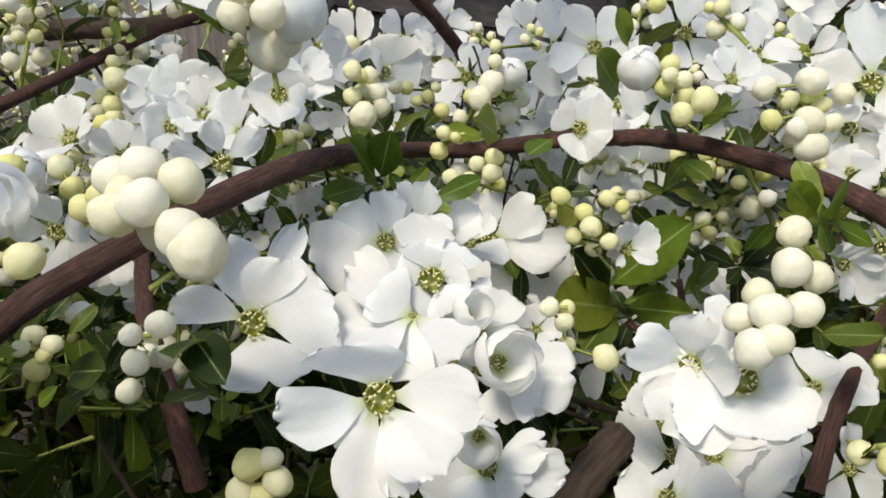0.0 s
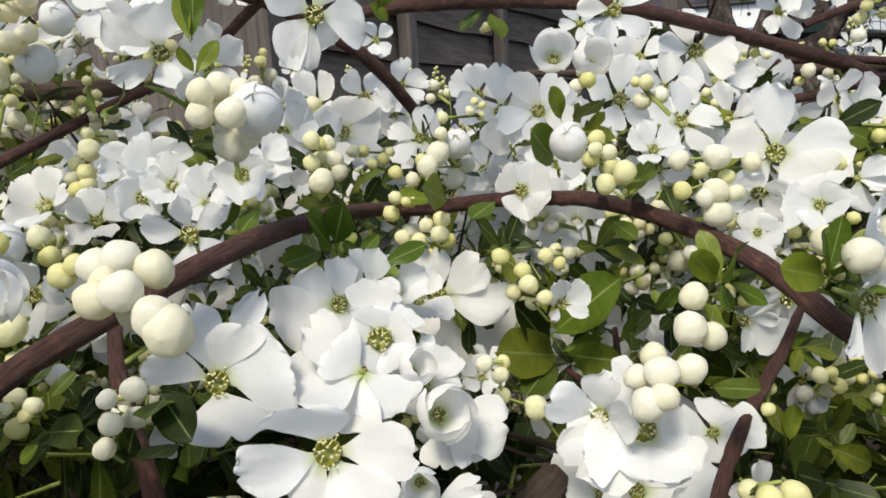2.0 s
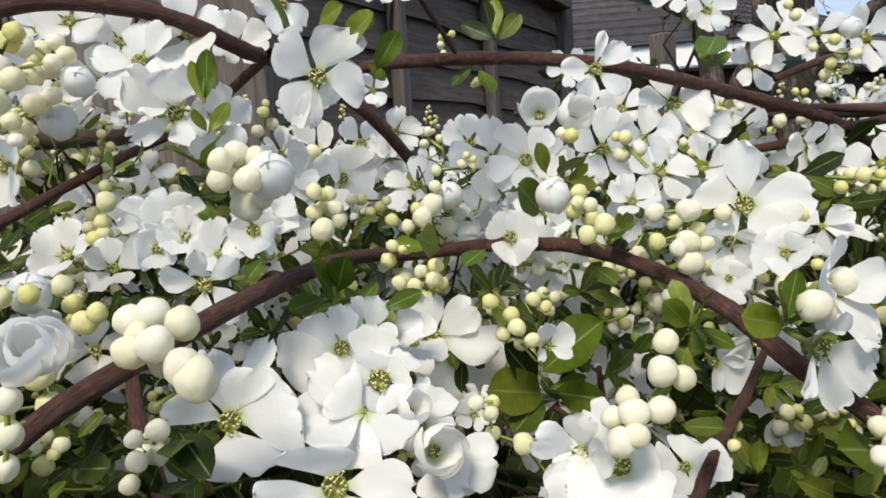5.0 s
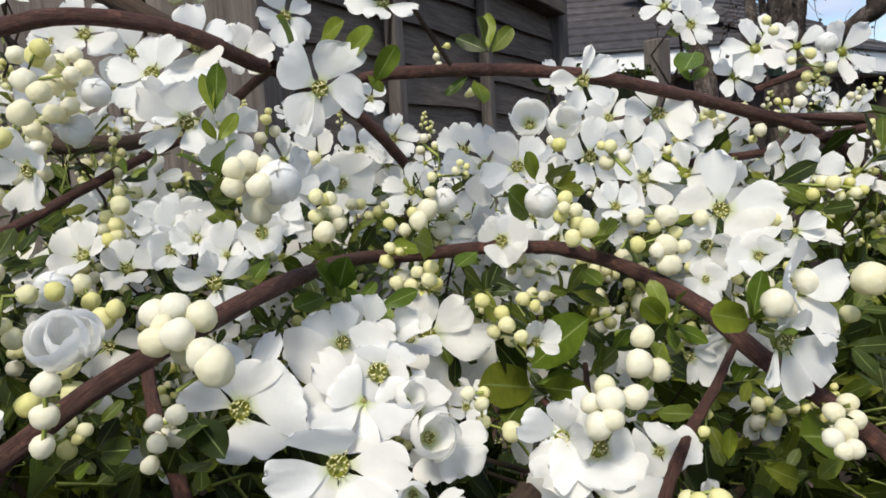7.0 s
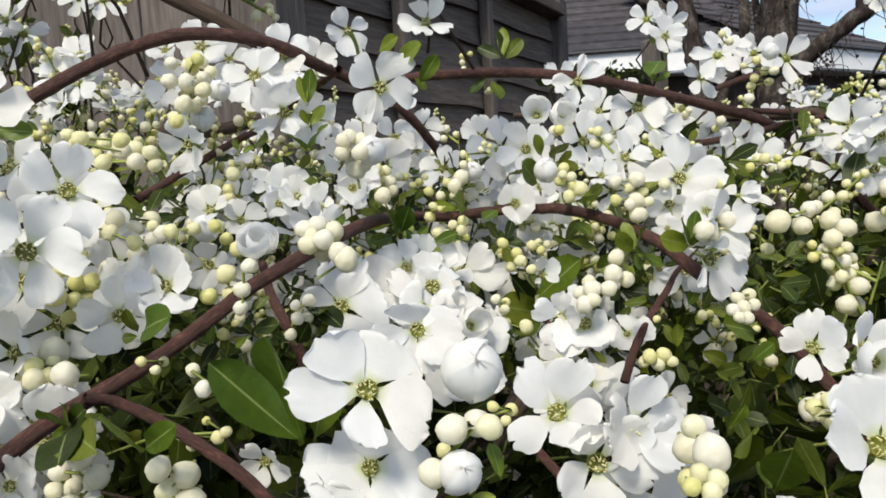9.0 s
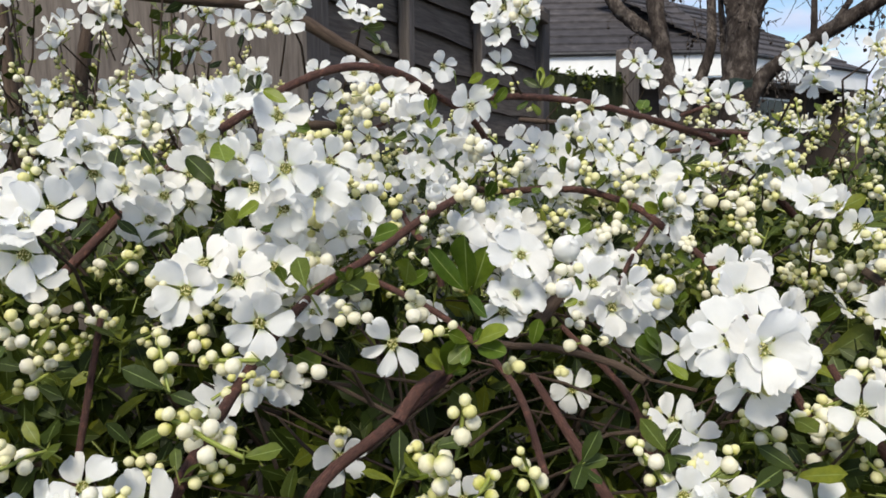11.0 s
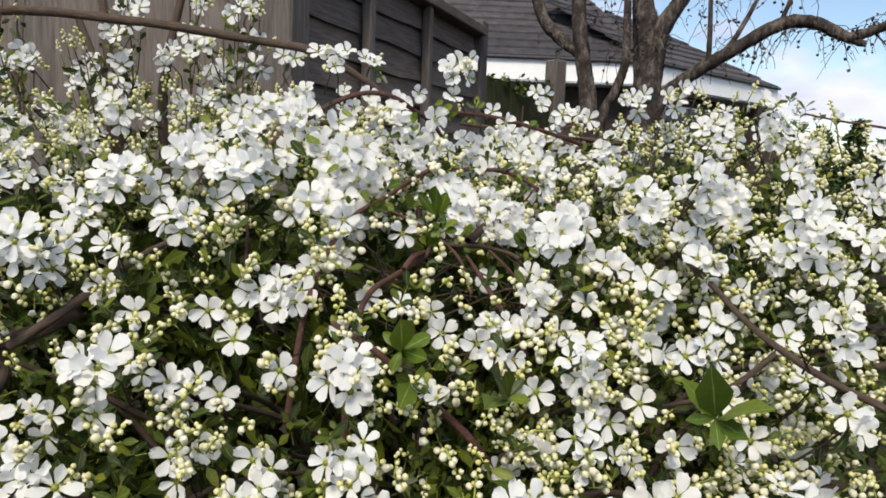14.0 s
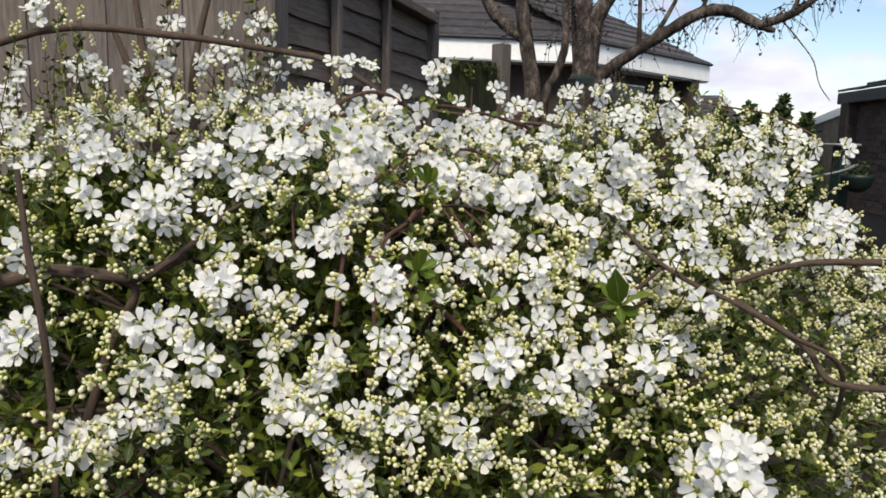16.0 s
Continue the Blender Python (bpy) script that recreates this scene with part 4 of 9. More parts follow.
def spray(x, y, z, count, size=0.0285, tight=False):
    """A flowering shoot on the outside of the shrub: blossom, the buds at its tip and the leaves under it."""
    p = Vector((x, y, z))
    d = (Vector((-0.12 - 0.4 * x, -0.95, 0.28)) + rand_dir(RS) * 0.22).normalized()
    if count == 1:
        flower(x, y, z, size * 1.08, d, RS.uniform(0.84, 0.95))
    elif tight:
        posy(p, d, min(count, 5), size * 1.15, RS)
    else:
        cluster(p, d, count, size, RS, 0.74)
    root = p - d * size * 0.45
    for k in range(RS.choice((0, 1, 1, 2)) if count > 1 else RS.choice((0, 0, 1))):
        out = (rand_dir(RS) + Vector((0, 0, 0.3))).normalized()
        bud_string(root + out * size * 0.3, out * 0.9 + d * 0.5, RS.randint(3, 7), RS.uniform(0.0050, 0.0072), 1.0, RS)
    sprig(root, d * 0.4 + rand_dir(RS), RS.randint(3, 5), RS.uniform(0.016, 0.024), RS)
    twig([root, root + Vector((RS.gauss(0, 0.008), 0.02, -0.02)), root + Vector((RS.gauss(0, 0.015), 0.05, -0.05))], [0.0008, 0.0010, 0.0012], False)


def branch(pts, radii, mat=BARK, sides=12, rough=0.05):
    BRANCHES.append((pts, radii, mat, sides, rough))


# main arching branches of the front crown
branch([(-0.2050, -0.0800, 1.0000), (-0.1910, -0.0550, 1.0920), (-0.1830, -0.0420, 1.1190), (-0.1720, 0.0020, 1.1400), (-0.1555, 0.0600, 1.1620), (-0.1290, 0.0840, 1.1880), (-0.1000, 0.1080, 1.2025), (-0.0800, 0.1220, 1.2150), (-0.0630, 0.1290, 1.2263), (-0.0285, 0.1640, 1.2412), (-0.0110, 0.2454, 1.2391), (0.0130, 0.2694, 1.2364), (0.0423, 0.2656, 1.2382), (0.0600, 0.2530, 1.2384), (0.0720, 0.2374, 1.2378), (0.0883, 0.2061, 1.2324), (0.0988, 0.1747, 1.2245), (0.1066, 0.1532, 1.2140), (0.1355, 0.1440, 1.1890), (0.1550, 0.1200, 1.1550), (0.1800, 0.0800, 1.0900)], [0.0034, 0.0032, 0.0031, 0.0030, 0.0029, 0.0028, 0.0027, 0.0027, 0.0027, 0.0027, 0.0027, 0.0028, 0.0028, 0.0028, 0.0028, 0.0027, 0.0027, 0.0027, 0.0027, 0.0026, 0.0025], BARK)
branch([(-0.3000, 0.1500, 1.1900), (-0.2350, 0.1900, 1.2620), (-0.1900, 0.2050, 1.2960), (-0.1500, 0.2220, 1.3220), (-0.1120, 0.2320, 1.3345), (-0.0750, 0.2500, 1.3320), (-0.0505, 0.2750, 1.3215), (-0.0449, 0.2955, 1.3212), (-0.0103, 0.3072, 1.3003), (0.0129, 0.3337, 1.2728), (0.0287, 0.3708, 1.2483)], [0.0034, 0.0033, 0.0032, 0.0032, 0.0032, 0.0032, 0.0032, 0.0030, 0.0030, 0.0028, 0.0026], BARK)
branch([(-0.0079, 0.3140, 1.3179), (0.0143, 0.3083, 1.3185), (0.0568, 0.3068, 1.3172), (0.0952, 0.2998, 1.3117), (0.1303, 0.3080, 1.3046), (0.1775, 0.3305, 1.2951), (0.2374, 0.3571, 1.2802), (0.3000, 0.4000, 1.2500), (0.3600, 0.4200, 1.2000)], [0.0026, 0.0030, 0.0030, 0.0030, 0.0030, 0.0032, 0.0034, 0.0036, 0.0040], BARK)
branch([(-0.1406, 0.2264, 1.2565), (-0.1344, 0.2368, 1.2611), (-0.1214, 0.2627, 1.2727), (-0.1011, 0.2887, 1.2870), (-0.0851, 0.3093, 1.2959)], [0.0024, 0.0022, 0.0020, 0.0020, 0.0016], BARK)
branch([(-0.1714, 0.3424, 1.2966), (-0.1493, 0.3417, 1.2963), (-0.1282, 0.3511, 1.2970), (-0.1055, 0.3712, 1.3039)], [0.0045, 0.0045, 0.0040, 0.0040], STEM)
branch([(-0.0753, 0.1908, 1.2255), (-0.0696, 0.1743, 1.2144), (-0.0625, 0.1581, 1.2067), (-0.0543, 0.1464, 1.1932), (-0.0512, 0.1446, 1.1779)], [0.0018, 0.0020, 0.0022, 0.0023, 0.0024], BARK)
branch([(0.1165, 0.1787, 1.2204), (0.0978, 0.1536, 1.2149), (0.0914, 0.1481, 1.2081), (0.0823, 0.1424, 1.1992), (0.0740, 0.1364, 1.1880), (0.0681, 0.1305, 1.1778)], [0.0004, 0.0011, 0.0014, 0.0016, 0.0017, 0.0018], BARK)
branch([(0.1418, 0.3380, 1.2592), (0.1594, 0.3383, 1.2679), (0.1943, 0.3374, 1.2704), (0.2429, 0.3567, 1.2777), (0.2799, 0.3659, 1.2820)], [0.0018, 0.0020, 0.0022, 0.0024, 0.0026], BARK)
branch([(0.1641, 0.3897, 1.2800), (0.1938, 0.3897, 1.2893), (0.2346, 0.3987, 1.2922), (0.3026, 0.4161, 1.2878)], [0.0020, 0.0022, 0.0022, 0.0024], BARK)
branch([(0.1911, 0.3309, 1.3027), (0.2109, 0.3309, 1.3091), (0.2337, 0.3407, 1.3139), (0.2597, 0.3503, 1.3181)], [0.0017, 0.0020, 0.0020, 0.0020], BARK)
branch([(0.0773, 0.2423, 1.1911), (0.0754, 0.2315, 1.1836), (0.0752, 0.2208, 1.1776), (0.0759, 0.2100, 1.1705)], [0.0010, 0.0013, 0.0014, 0.0014], BARK)
branch([(0.0557, 0.2222, 1.1839), (0.0652, 0.2210, 1.1763), (0.0786, 0.2197, 1.1685)], [0.0012, 0.0012, 0.0012], BARK)
branch([(0.0445, 0.1833, 1.1660), (0.0374, 0.1772, 1.1617), (0.0277, 0.1704, 1.1538), (0.0166, 0.1587, 1.1470)], [0.0050, 0.0050, 0.0052, 0.0055], STEM)
branch([(-0.0421, 0.2803, 1.3210), (-0.0636, 0.3104, 1.3134), (-0.0822, 0.3406, 1.3072)], [0.0022, 0.0022, 0.0020], BARK)
branch([(-0.1120, 0.0880, 1.1985), (-0.1030, 0.0940, 1.1940), (-0.0800, 0.0850, 1.1840), (-0.0530, 0.0650, 1.1700), (-0.0250, 0.0220, 1.1460), (-0.0150, -0.0100, 1.1100)], [0.0019, 0.0019, 0.0019, 0.0019, 0.0019, 0.0019], BARK)
branch([(-0.0378, 0.1000, 1.1581), (-0.0188, 0.0883, 1.1505), (0.0071, 0.0673, 1.1525), (0.0355, 0.0456, 1.1484), (0.0473, 0.0244, 1.1434)], [0.0022, 0.0022, 0.0022, 0.0022, 0.0022], STEM)
branch([(-0.0530, 0.0690, 1.1446), (-0.0649, 0.0394, 1.1458), (-0.0751, 0.0196, 1.1448), (-0.0856, 0.0088, 1.1332)], [0.0022, 0.0030, 0.0033, 0.0035], BARK)

# stems seen over the whole shrub
branch([(-0.0500, 0.0620, 1.1500), (-0.0580, 0.0540, 1.1400), (-0.0950, 0.0120, 1.1260), (-0.1270, -0.0220, 1.1090), (-0.1460, -0.0600, 1.0600), (-0.1500, -0.0800, 0.9800)], [0.0022, 0.0026, 0.0030, 0.0032, 0.0035, 0.0038], BARK)
branch([(0.1700, 0.0300, 1.2000), (0.2050, -0.0130, 1.1650), (0.2160, -0.0750, 1.1400), (0.2260, -0.1450, 1.1060), (0.2560, -0.2050, 1.0760), (0.2990, -0.2480, 1.0540), (0.3720, -0.2600, 1.0130), (0.4600, -0.2700, 0.9600), (0.5200, -0.2000, 0.8200)], [0.0024, 0.0027, 0.0029, 0.0031, 0.0032, 0.0033, 0.0034, 0.0036, 0.0040], STEM)
branch([(0.2240, -0.1880, 1.0910), (0.1990, -0.1830, 1.0670), (0.1700, -0.1750, 1.0480), (0.1350, -0.1600, 1.0350)], [0.0030, 0.0026, 0.0022, 0.0018], STEM)
branch([(-0.1650, -0.1200, 1.1050), (-0.1300, -0.1400, 1.0860), (-0.1100, -0.1390, 1.0670), (-0.0740, -0.1480, 1.0360), (-0.0300, -0.1500, 0.9900), (0.0200, -0.1200, 0.9000)], [0.0026, 0.0030, 0.0032, 0.0034, 0.0038, 0.0042], BARK)
branch([(-0.3280, 0.0550, 1.1560), (-0.3500, 0.0270, 1.1450), (-0.3620, -0.0200, 1.1360), (-0.4000, -0.0500, 1.1060), (-0.4500, -0.0600, 1.0700)], [0.0030, 0.0036, 0.0040, 0.0044, 0.0046], STEM)
branch([(-0.3997, -0.0270, 1.0962), (-0.4433, -0.0295, 1.0743), (-0.4858, -0.0299, 1.0678), (-0.5579, -0.0407, 1.0792), (-0.6219, -0.0467, 1.0674), (-0.6926, -0.0633, 1.0446)], [0.0070, 0.0075, 0.0085, 0.0090, 0.0095, 0.0100], STEM)
branch([(-0.4858, -0.0299, 1.0678), (-0.4674, -0.0180, 1.0416), (-0.4981, -0.0197, 0.9804), (-0.5372, -0.0289, 0.8584)], [0.0060, 0.0060, 0.0060, 0.0070], STEM)
branch([(-0.5588, -0.1755, 1.2163), (-0.5485, -0.1926, 1.1257), (-0.5365, -0.2063, 1.0593), (-0.5327, -0.2009, 0.9675), (-0.5339, -0.2010, 0.8333)], [0.0030, 0.0038, 0.0040, 0.0042, 0.0045], STEM)
branch([(-0.9000, 0.5200, 1.3600), (-0.6560, 0.4400, 1.4370), (-0.4420, 0.3650, 1.4280), (-0.2760, 0.3530, 1.4110), (-0.1800, 0.3000, 1.3920), (-0.1200, 0.2900, 1.3600), (-0.0700, 0.3000, 1.3300)], [0.0075, 0.0070, 0.0065, 0.0060, 0.0055, 0.0050, 0.0045], STEM)
branch([(-0.0113, 0.0402, 1.1448), (0.0009, 0.0147, 1.1238), (0.0163, -0.0123, 1.0958), (0.0323, -0.0394, 1.0679), (0.0427, -0.0572, 1.0256)], [0.0020, 0.0026, 0.0028, 0.0030, 0.0030], BARK)
branch([(0.1431, 0.0136, 1.1522), (0.1503, -0.0119, 1.1241), (0.1608, -0.0384, 1.0938), (0.1654, -0.0635, 1.0659)], [0.0020, 0.0026, 0.0028, 0.0030], BARK)
branch([(-0.2535, 0.0873, 1.1736), (-0.2534, 0.0616, 1.1354), (-0.2528, 0.0357, 1.0955), (-0.2499, 0.0183, 1.0465)], [0.0018, 0.0020, 0.0020, 0.0020], BARK)
branch([(0.0370, 0.1645, 1.1432), (0.0713, 0.1225, 1.1049), (0.0796, 0.0955, 1.0670)], [0.0020, 0.0024, 0.0026], BARK)
branch([(0.5953, -0.1831, 1.0901), (0.5204, -0.1435, 1.0849), (0.4690, -0.1214, 1.0734), (0.4142, -0.0905, 1.0467)], [0.0060, 0.0050, 0.0045, 0.0040], STEM)
branch([(0.5158, -0.2915, 0.9355), (0.4433, -0.2710, 0.9452), (0.4214, -0.2376, 0.9882), (0.3569, -0.1708, 1.0395)], [0.0050, 0.0050, 0.0045, 0.0040], STEM)
branch([(-0.5945, 0.6806, 1.4760), (-0.5619, 0.6636, 1.3930), (-0.5437, 0.6721, 1.3277), (-0.5366, 0.6878, 1.2250)], [0.0060, 0.0080, 0.0085, 0.0090], STEM)
branch([(-0.5350, 0.5987, 1.5219), (-0.5173, 0.5725, 1.3860), (-0.5004, 0.5484, 1.2615), (-0.4912, 0.5280, 1.1482)], [0.0060, 0.0080, 0.0090, 0.0100], STEM)
branch([(-0.3877, 0.5644, 1.5480), (-0.4141, 0.5532, 1.4338), (-0.4270, 0.5403, 1.3313), (-0.4183, 0.5146, 1.1839)], [0.0060, 0.0070, 0.0080, 0.0090], STEM)
branch([(-0.6686, 0.5688, 1.3771), (-0.6185, 0.5497, 1.2998), (-0.5451, 0.5530, 1.2733), (-0.4409, 0.5616, 1.2522)], [0.0040, 0.0040, 0.0040, 0.0040], STEM)
branch([(0.3597, 0.4325, 1.2875), (0.2632, 0.5641, 1.2988), (0.2038, 0.6863, 1.3124), (0.1340, 0.8114, 1.3273)], [0.0050, 0.0050, 0.0040, 0.0040], STEM)
branch([(0.6337, 0.3707, 1.3483), (0.6929, 0.3535, 1.3376), (0.7532, 0.2826, 1.3198), (0.7961, 0.2129, 1.2799)], [0.0014, 0.0018, 0.0022, 0.0026], BARK)

# flowers on the front crown
flower(-0.0191, 0.2365, 1.3048, 0.0334, (0.12, -0.98, -0.14), 0.8, petals=((147, -2, 0.97, 1.03), (67, -2, 1.05, 0.99), (355, -2, 0.91, 1.03), (251, -2, 0.99, 0.58), (218, -2, 0.98, 0.91), (305, -15, 0.56, 1.23)))
flower(-0.0360, 0.2823, 1.3419, 0.0249, (-0.06, -0.94, -0.35), 0.8)
flower(0.0063, 0.2502, 1.3371, 0.0272, (-0.00, -0.88, 0.47), 0.8)
flower(-0.1091, 0.2535, 1.3320, 0.0263, (-0.02, -0.95, 0.30), 0.8)
flower(-0.1025, 0.2833, 1.3296, 0.0238, (0.26, -0.93, 0.27), 0.8)
flower(-0.0684, 0.2287, 1.3004, 0.0324, (-0.12, -0.66, 0.74), 0.7)
flower(-0.0650, 0.2229, 1.2940, 0.0285, (0.10, -0.97, -0.15), 0.75, petals=((88, 32, 1.15, 1.15), (150, 15, 1.25, 0.80), (214, 5, 1.10, 0.50), (282, 35, 0.80, 0.85), (328, 15, 0.85, 0.60)))
flower(-0.0983, 0.1771, 1.2789, 0.0231, (-0.32, -0.91, -0.24), 0.8)
flower(-0.1403, 0.2956, 1.3386, 0.0223, (-0.19, -0.86, 0.47), 0.8)
flower(-0.1044, 0.2252, 1.2939, 0.0132, (0.07, -0.98, 0.20), 0.25)
flower(-0.0643, 0.2022, 1.2583, 0.0168, (0.32, -0.95, 0.04), 0.8, petals=((132, 0, 1.15, 1.14), (60, 0, 1.26, 1.07), (185, -6, 0.98, 1.00), (337, 19, 0.78, 1.60), (227, 34, 0.69, 1.59)))
flower(-0.0672, 0.1980, 1.2514, 0.0180, (0.34, -0.94, 0.07), 0.8, petals=((62, 19, 0.74, 1.51), (124, 18, 0.77, 1.45), (193, 20, 0.70, 1.60), (264, 22, 0.64, 1.60), (346, 24, 0.60, 1.60)))
flower(-0.0315, 0.1690, 1.2567, 0.0200, (0.22, -0.97, 0.05), 0.8, petals=((64, 28, 0.57, 1.60), (138, 28, 0.56, 1.60), (212, 27, 0.60, 1.60), (279, 26, 0.62, 1.60), (351, 27, 0.58, 1.60), (28, -9, 0.61, 1.54), (214, -9, 0.52, 1.60)))
flower(-0.0471, 0.1900, 1.2488, 0.0120, (0.10, -0.61, 0.79), 0.8, petals=((106, 51, 1.78, 0.95), (160, 24, 1.31, 1.33), (13, 32, 0.88, 1.60), (329, -33, 1.03, 1.60), (225, -6, 1.00, 1.60)))
flower(-0.0592, 0.2013, 1.2540, 0.0181, (0.08, -0.92, 0.38), 0.5)
flower(-0.0475, 0.1755, 1.2425, 0.0253, (-0.04, -1.00, -0.04), 0.8, petals=((95, 25, 0.75, 0.62), (168, 12, 0.85, 0.66), (32, 10, 0.92, 0.60), (324, 3, 1.00, 0.70), (266, 8, 0.85, 0.72)))
flower(-0.0228, 0.3346, 1.2686, 0.0322, (0.10, -1.00, -0.00), 0.8, petals=((75, -2, 0.97, 1.30), (148, -3, 0.96, 1.33), (220, -3, 0.98, 1.29), (291, -3, 0.98, 1.30), (4, -3, 0.98, 1.29)))
flower(-0.0065, 0.3791, 1.3148, 0.0202, (-0.03, -0.99, 0.11), 0.8)
flower(-0.0160, 0.3966, 1.2872, 0.0333, (-0.03, -0.99, 0.11), 0.8)
flower(-0.0368, 0.3565, 1.2827, 0.0329, (-0.20, -0.90, 0.39), 0.8)
flower(0.0038, 0.3965, 1.2923, 0.0272, (-0.03, -0.99, 0.11), 0.8)
flower(-0.0115, 0.1762, 1.2214, 0.0239, (0.10, -0.98, 0.17), 0.8, petals=((193, 7, 1.38, 1.09), (139, -1, 1.02, 1.00), (80, -6, 0.90, 0.89), (234, 4, 1.10, 1.31), (273, 10, 0.93, 1.56), (354, -23, 0.65, 1.49)))
flower(-0.0011, 0.1690, 1.2133, 0.0330, (0.04, -0.97, 0.22), 0.8, petals=((16, 15, 0.41, 1.60), (88, 15, 0.41, 1.60), (160, 16, 0.41, 1.60), (232, 16, 0.41, 1.60), (304, 16, 0.41, 1.60), (96, -10, 0.82, 0.78), (56, -9, 0.51, 1.40), (158, -11, 0.38, 1.60), (306, -12, 0.34, 1.60)))
flower(-0.0382, 0.1526, 1.2101, 0.0319, (0.28, -0.93, 0.26), 0.8, petals=((147, 7, 0.93, 0.64), (100, 3, 1.10, 0.72), (70, 12, 0.84, 0.91), (13, 18, 1.01, 1.30), (276, 32, 0.92, 1.48), (61, -10, 1.40, 0.35)))
flower(-0.0053, 0.1600, 1.2074, 0.0100, (0.05, -0.45, 0.89), 0.8, petals=((160, 21, 3.50, 0.95), (151, 38, 2.03, 1.60), (202, 0, 3.60, 1.22), (233, -16, 3.02, 1.59), (300, -23, 2.66, 1.15)))
flower(0.0087, 0.1450, 1.1790, 0.0233, (-0.02, -0.89, 0.46), 0.8, petals=((351, -4, 1.27, 0.61), (5, 15, 0.97, 0.55), (22, 4, 1.05, 0.61), (330, 7, 0.68, 1.57), (258, 7, 0.68, 1.60), (196, -8, 1.18, 1.09), (234, 0, 0.72, 1.05)))
flower(-0.0086, 0.1181, 1.2059, 0.0296, (0.12, -0.92, 0.37), 0.8, petals=((193, 4, 1.02, 0.64), (217, -14, 0.60, 0.78), (244, -3, 1.10, 0.64), (299, 8, 0.94, 0.79), (283, 0, 0.98, 0.55), (358, 4, 1.03, 0.81), (98, 42, 0.70, 1.52)))
flower(0.0065, 0.1640, 1.2052, 0.0130, (0.35, -0.72, 0.60), 0.34)
flower(0.0091, 0.1700, 1.1993, 0.0193, (-0.02, -0.95, 0.30), 0.8, petals=((62, 0, 1.11, 1.31), (10, -6, 0.91, 1.53), (120, -6, 1.05, 1.27), (269, 18, 0.71, 1.60)))
flower(0.0123, 0.1498, 1.1993, 0.0180, (0.30, -0.85, 0.40), 0.44)
flower(0.0125, 0.1560, 1.1942, 0.0209, (-0.04, -0.94, 0.35), 0.8, petals=((355, 0, 1.48, 0.95), (332, -4, 1.24, 0.81), (338, 23, 0.97, 1.03), (28, 25, 0.71, 1.24), (266, 13, 0.87, 1.30)))
flower(0.0073, 0.1380, 1.1890, 0.0122, (0.00, -0.99, 0.12), 0.45)
flower(0.0014, 0.1925, 1.2192, 0.0227, (0.26, -0.78, 0.57), 0.6)
flower(0.0154, 0.2286, 1.2104, 0.0306, (-0.04, -0.98, 0.18), 0.8, petals=((86, -2, 0.93, 0.63), (33, 12, 1.16, 0.76), (10, -13, 1.03, 1.13), (341, 7, 1.47, 0.71), (139, 2, 0.92, 1.06), (225, 11, 0.85, 1.23)))
flower(0.0224, 0.2420, 1.1996, 0.0276, (-0.07, -0.97, 0.21), 0.8, petals=((330, -5, 1.30, 1.06), (288, -2, 0.81, 1.60), (220, -6, 0.88, 1.32), (49, -13, 1.09, 1.20)))
flower(0.0267, 0.2133, 1.1861, 0.0144, (0.00, -0.84, 0.54), 0.6)
flower(0.0522, 0.2089, 1.2093, 0.0190, (0.08, -0.95, 0.29), 0.62, petals=((22, 25, 0.98, 0.84), (98, 45, 1.0, 0.66), (322, 35, 0.95, 0.46), (232, 45, 0.9, 0.40), (165, 60, 0.8, 0.6)))
flower(0.0531, 0.1260, 1.2023, 0.0280, (-0.34, -0.87, 0.35), 0.8, petals=((141, -5, 0.85, 1.06), (121, 52, 0.46, 1.55), (199, 14, 0.85, 1.10), (232, 4, 1.02, 0.99), (273, 30, 0.71, 1.42), (321, 10, 0.80, 1.18), (6, 7, 0.55, 1.60)))
flower(0.0453, 0.1291, 1.2046, 0.0214, (-0.48, -0.88, -0.05), 0.7)
flower(0.0732, 0.1421, 1.1935, 0.0143, (-0.32, -0.86, 0.39), 0.8, petals=((79, 2, 0.91, 1.50), (16, 1, 1.41, 1.03), (325, 1, 1.00, 1.33), (247, 2, 0.86, 1.41), (176, 2, 0.97, 1.14)))
flower(0.0915, 0.1685, 1.2115, 0.0177, (0.05, -0.95, -0.25), 0.75, petals=((330, 8, 1.30, 0.92), (282, 18, 0.85, 0.70), (20, 30, 0.85, 0.70)))
flower(0.0639, 0.1716, 1.1655, 0.0252, (-0.30, -0.85, 0.44), 0.8, petals=((339, 6, 1.34, 1.01), (9, -6, 1.66, 0.81), (61, -7, 0.68, 1.55), (282, 36, 0.67, 0.88), (308, -6, 0.98, 1.08)))
flower(0.0503, 0.1622, 1.1601, 0.0217, (-0.24, -0.84, 0.49), 0.8, petals=((165, 5, 0.97, 1.26), (117, -10, 0.44, 1.60), (32, 0, 0.86, 1.42), (3, 7, 1.42, 1.00), (234, 4, 1.08, 1.20), (299, 5, 0.97, 1.33)))
flower(0.0560, 0.1779, 1.1624, 0.0204, (-0.25, -0.86, 0.44), 0.8, petals=((150, 3, 1.56, 0.75), (193, 6, 0.92, 0.90), (324, 5, 1.02, 1.39), (48, -7, 0.77, 1.55)))
flower(0.0502, 0.1620, 1.1786, 0.0240, (-0.25, -0.88, 0.41), 0.8, petals=((138, 11, 0.84, 1.03), (112, 4, 0.97, 0.71), (85, 0, 1.11, 0.83), (61, 9, 0.97, 1.07)))
flower(0.0735, 0.1722, 1.1577, 0.0246, (0.36, -0.92, -0.12), 0.75)
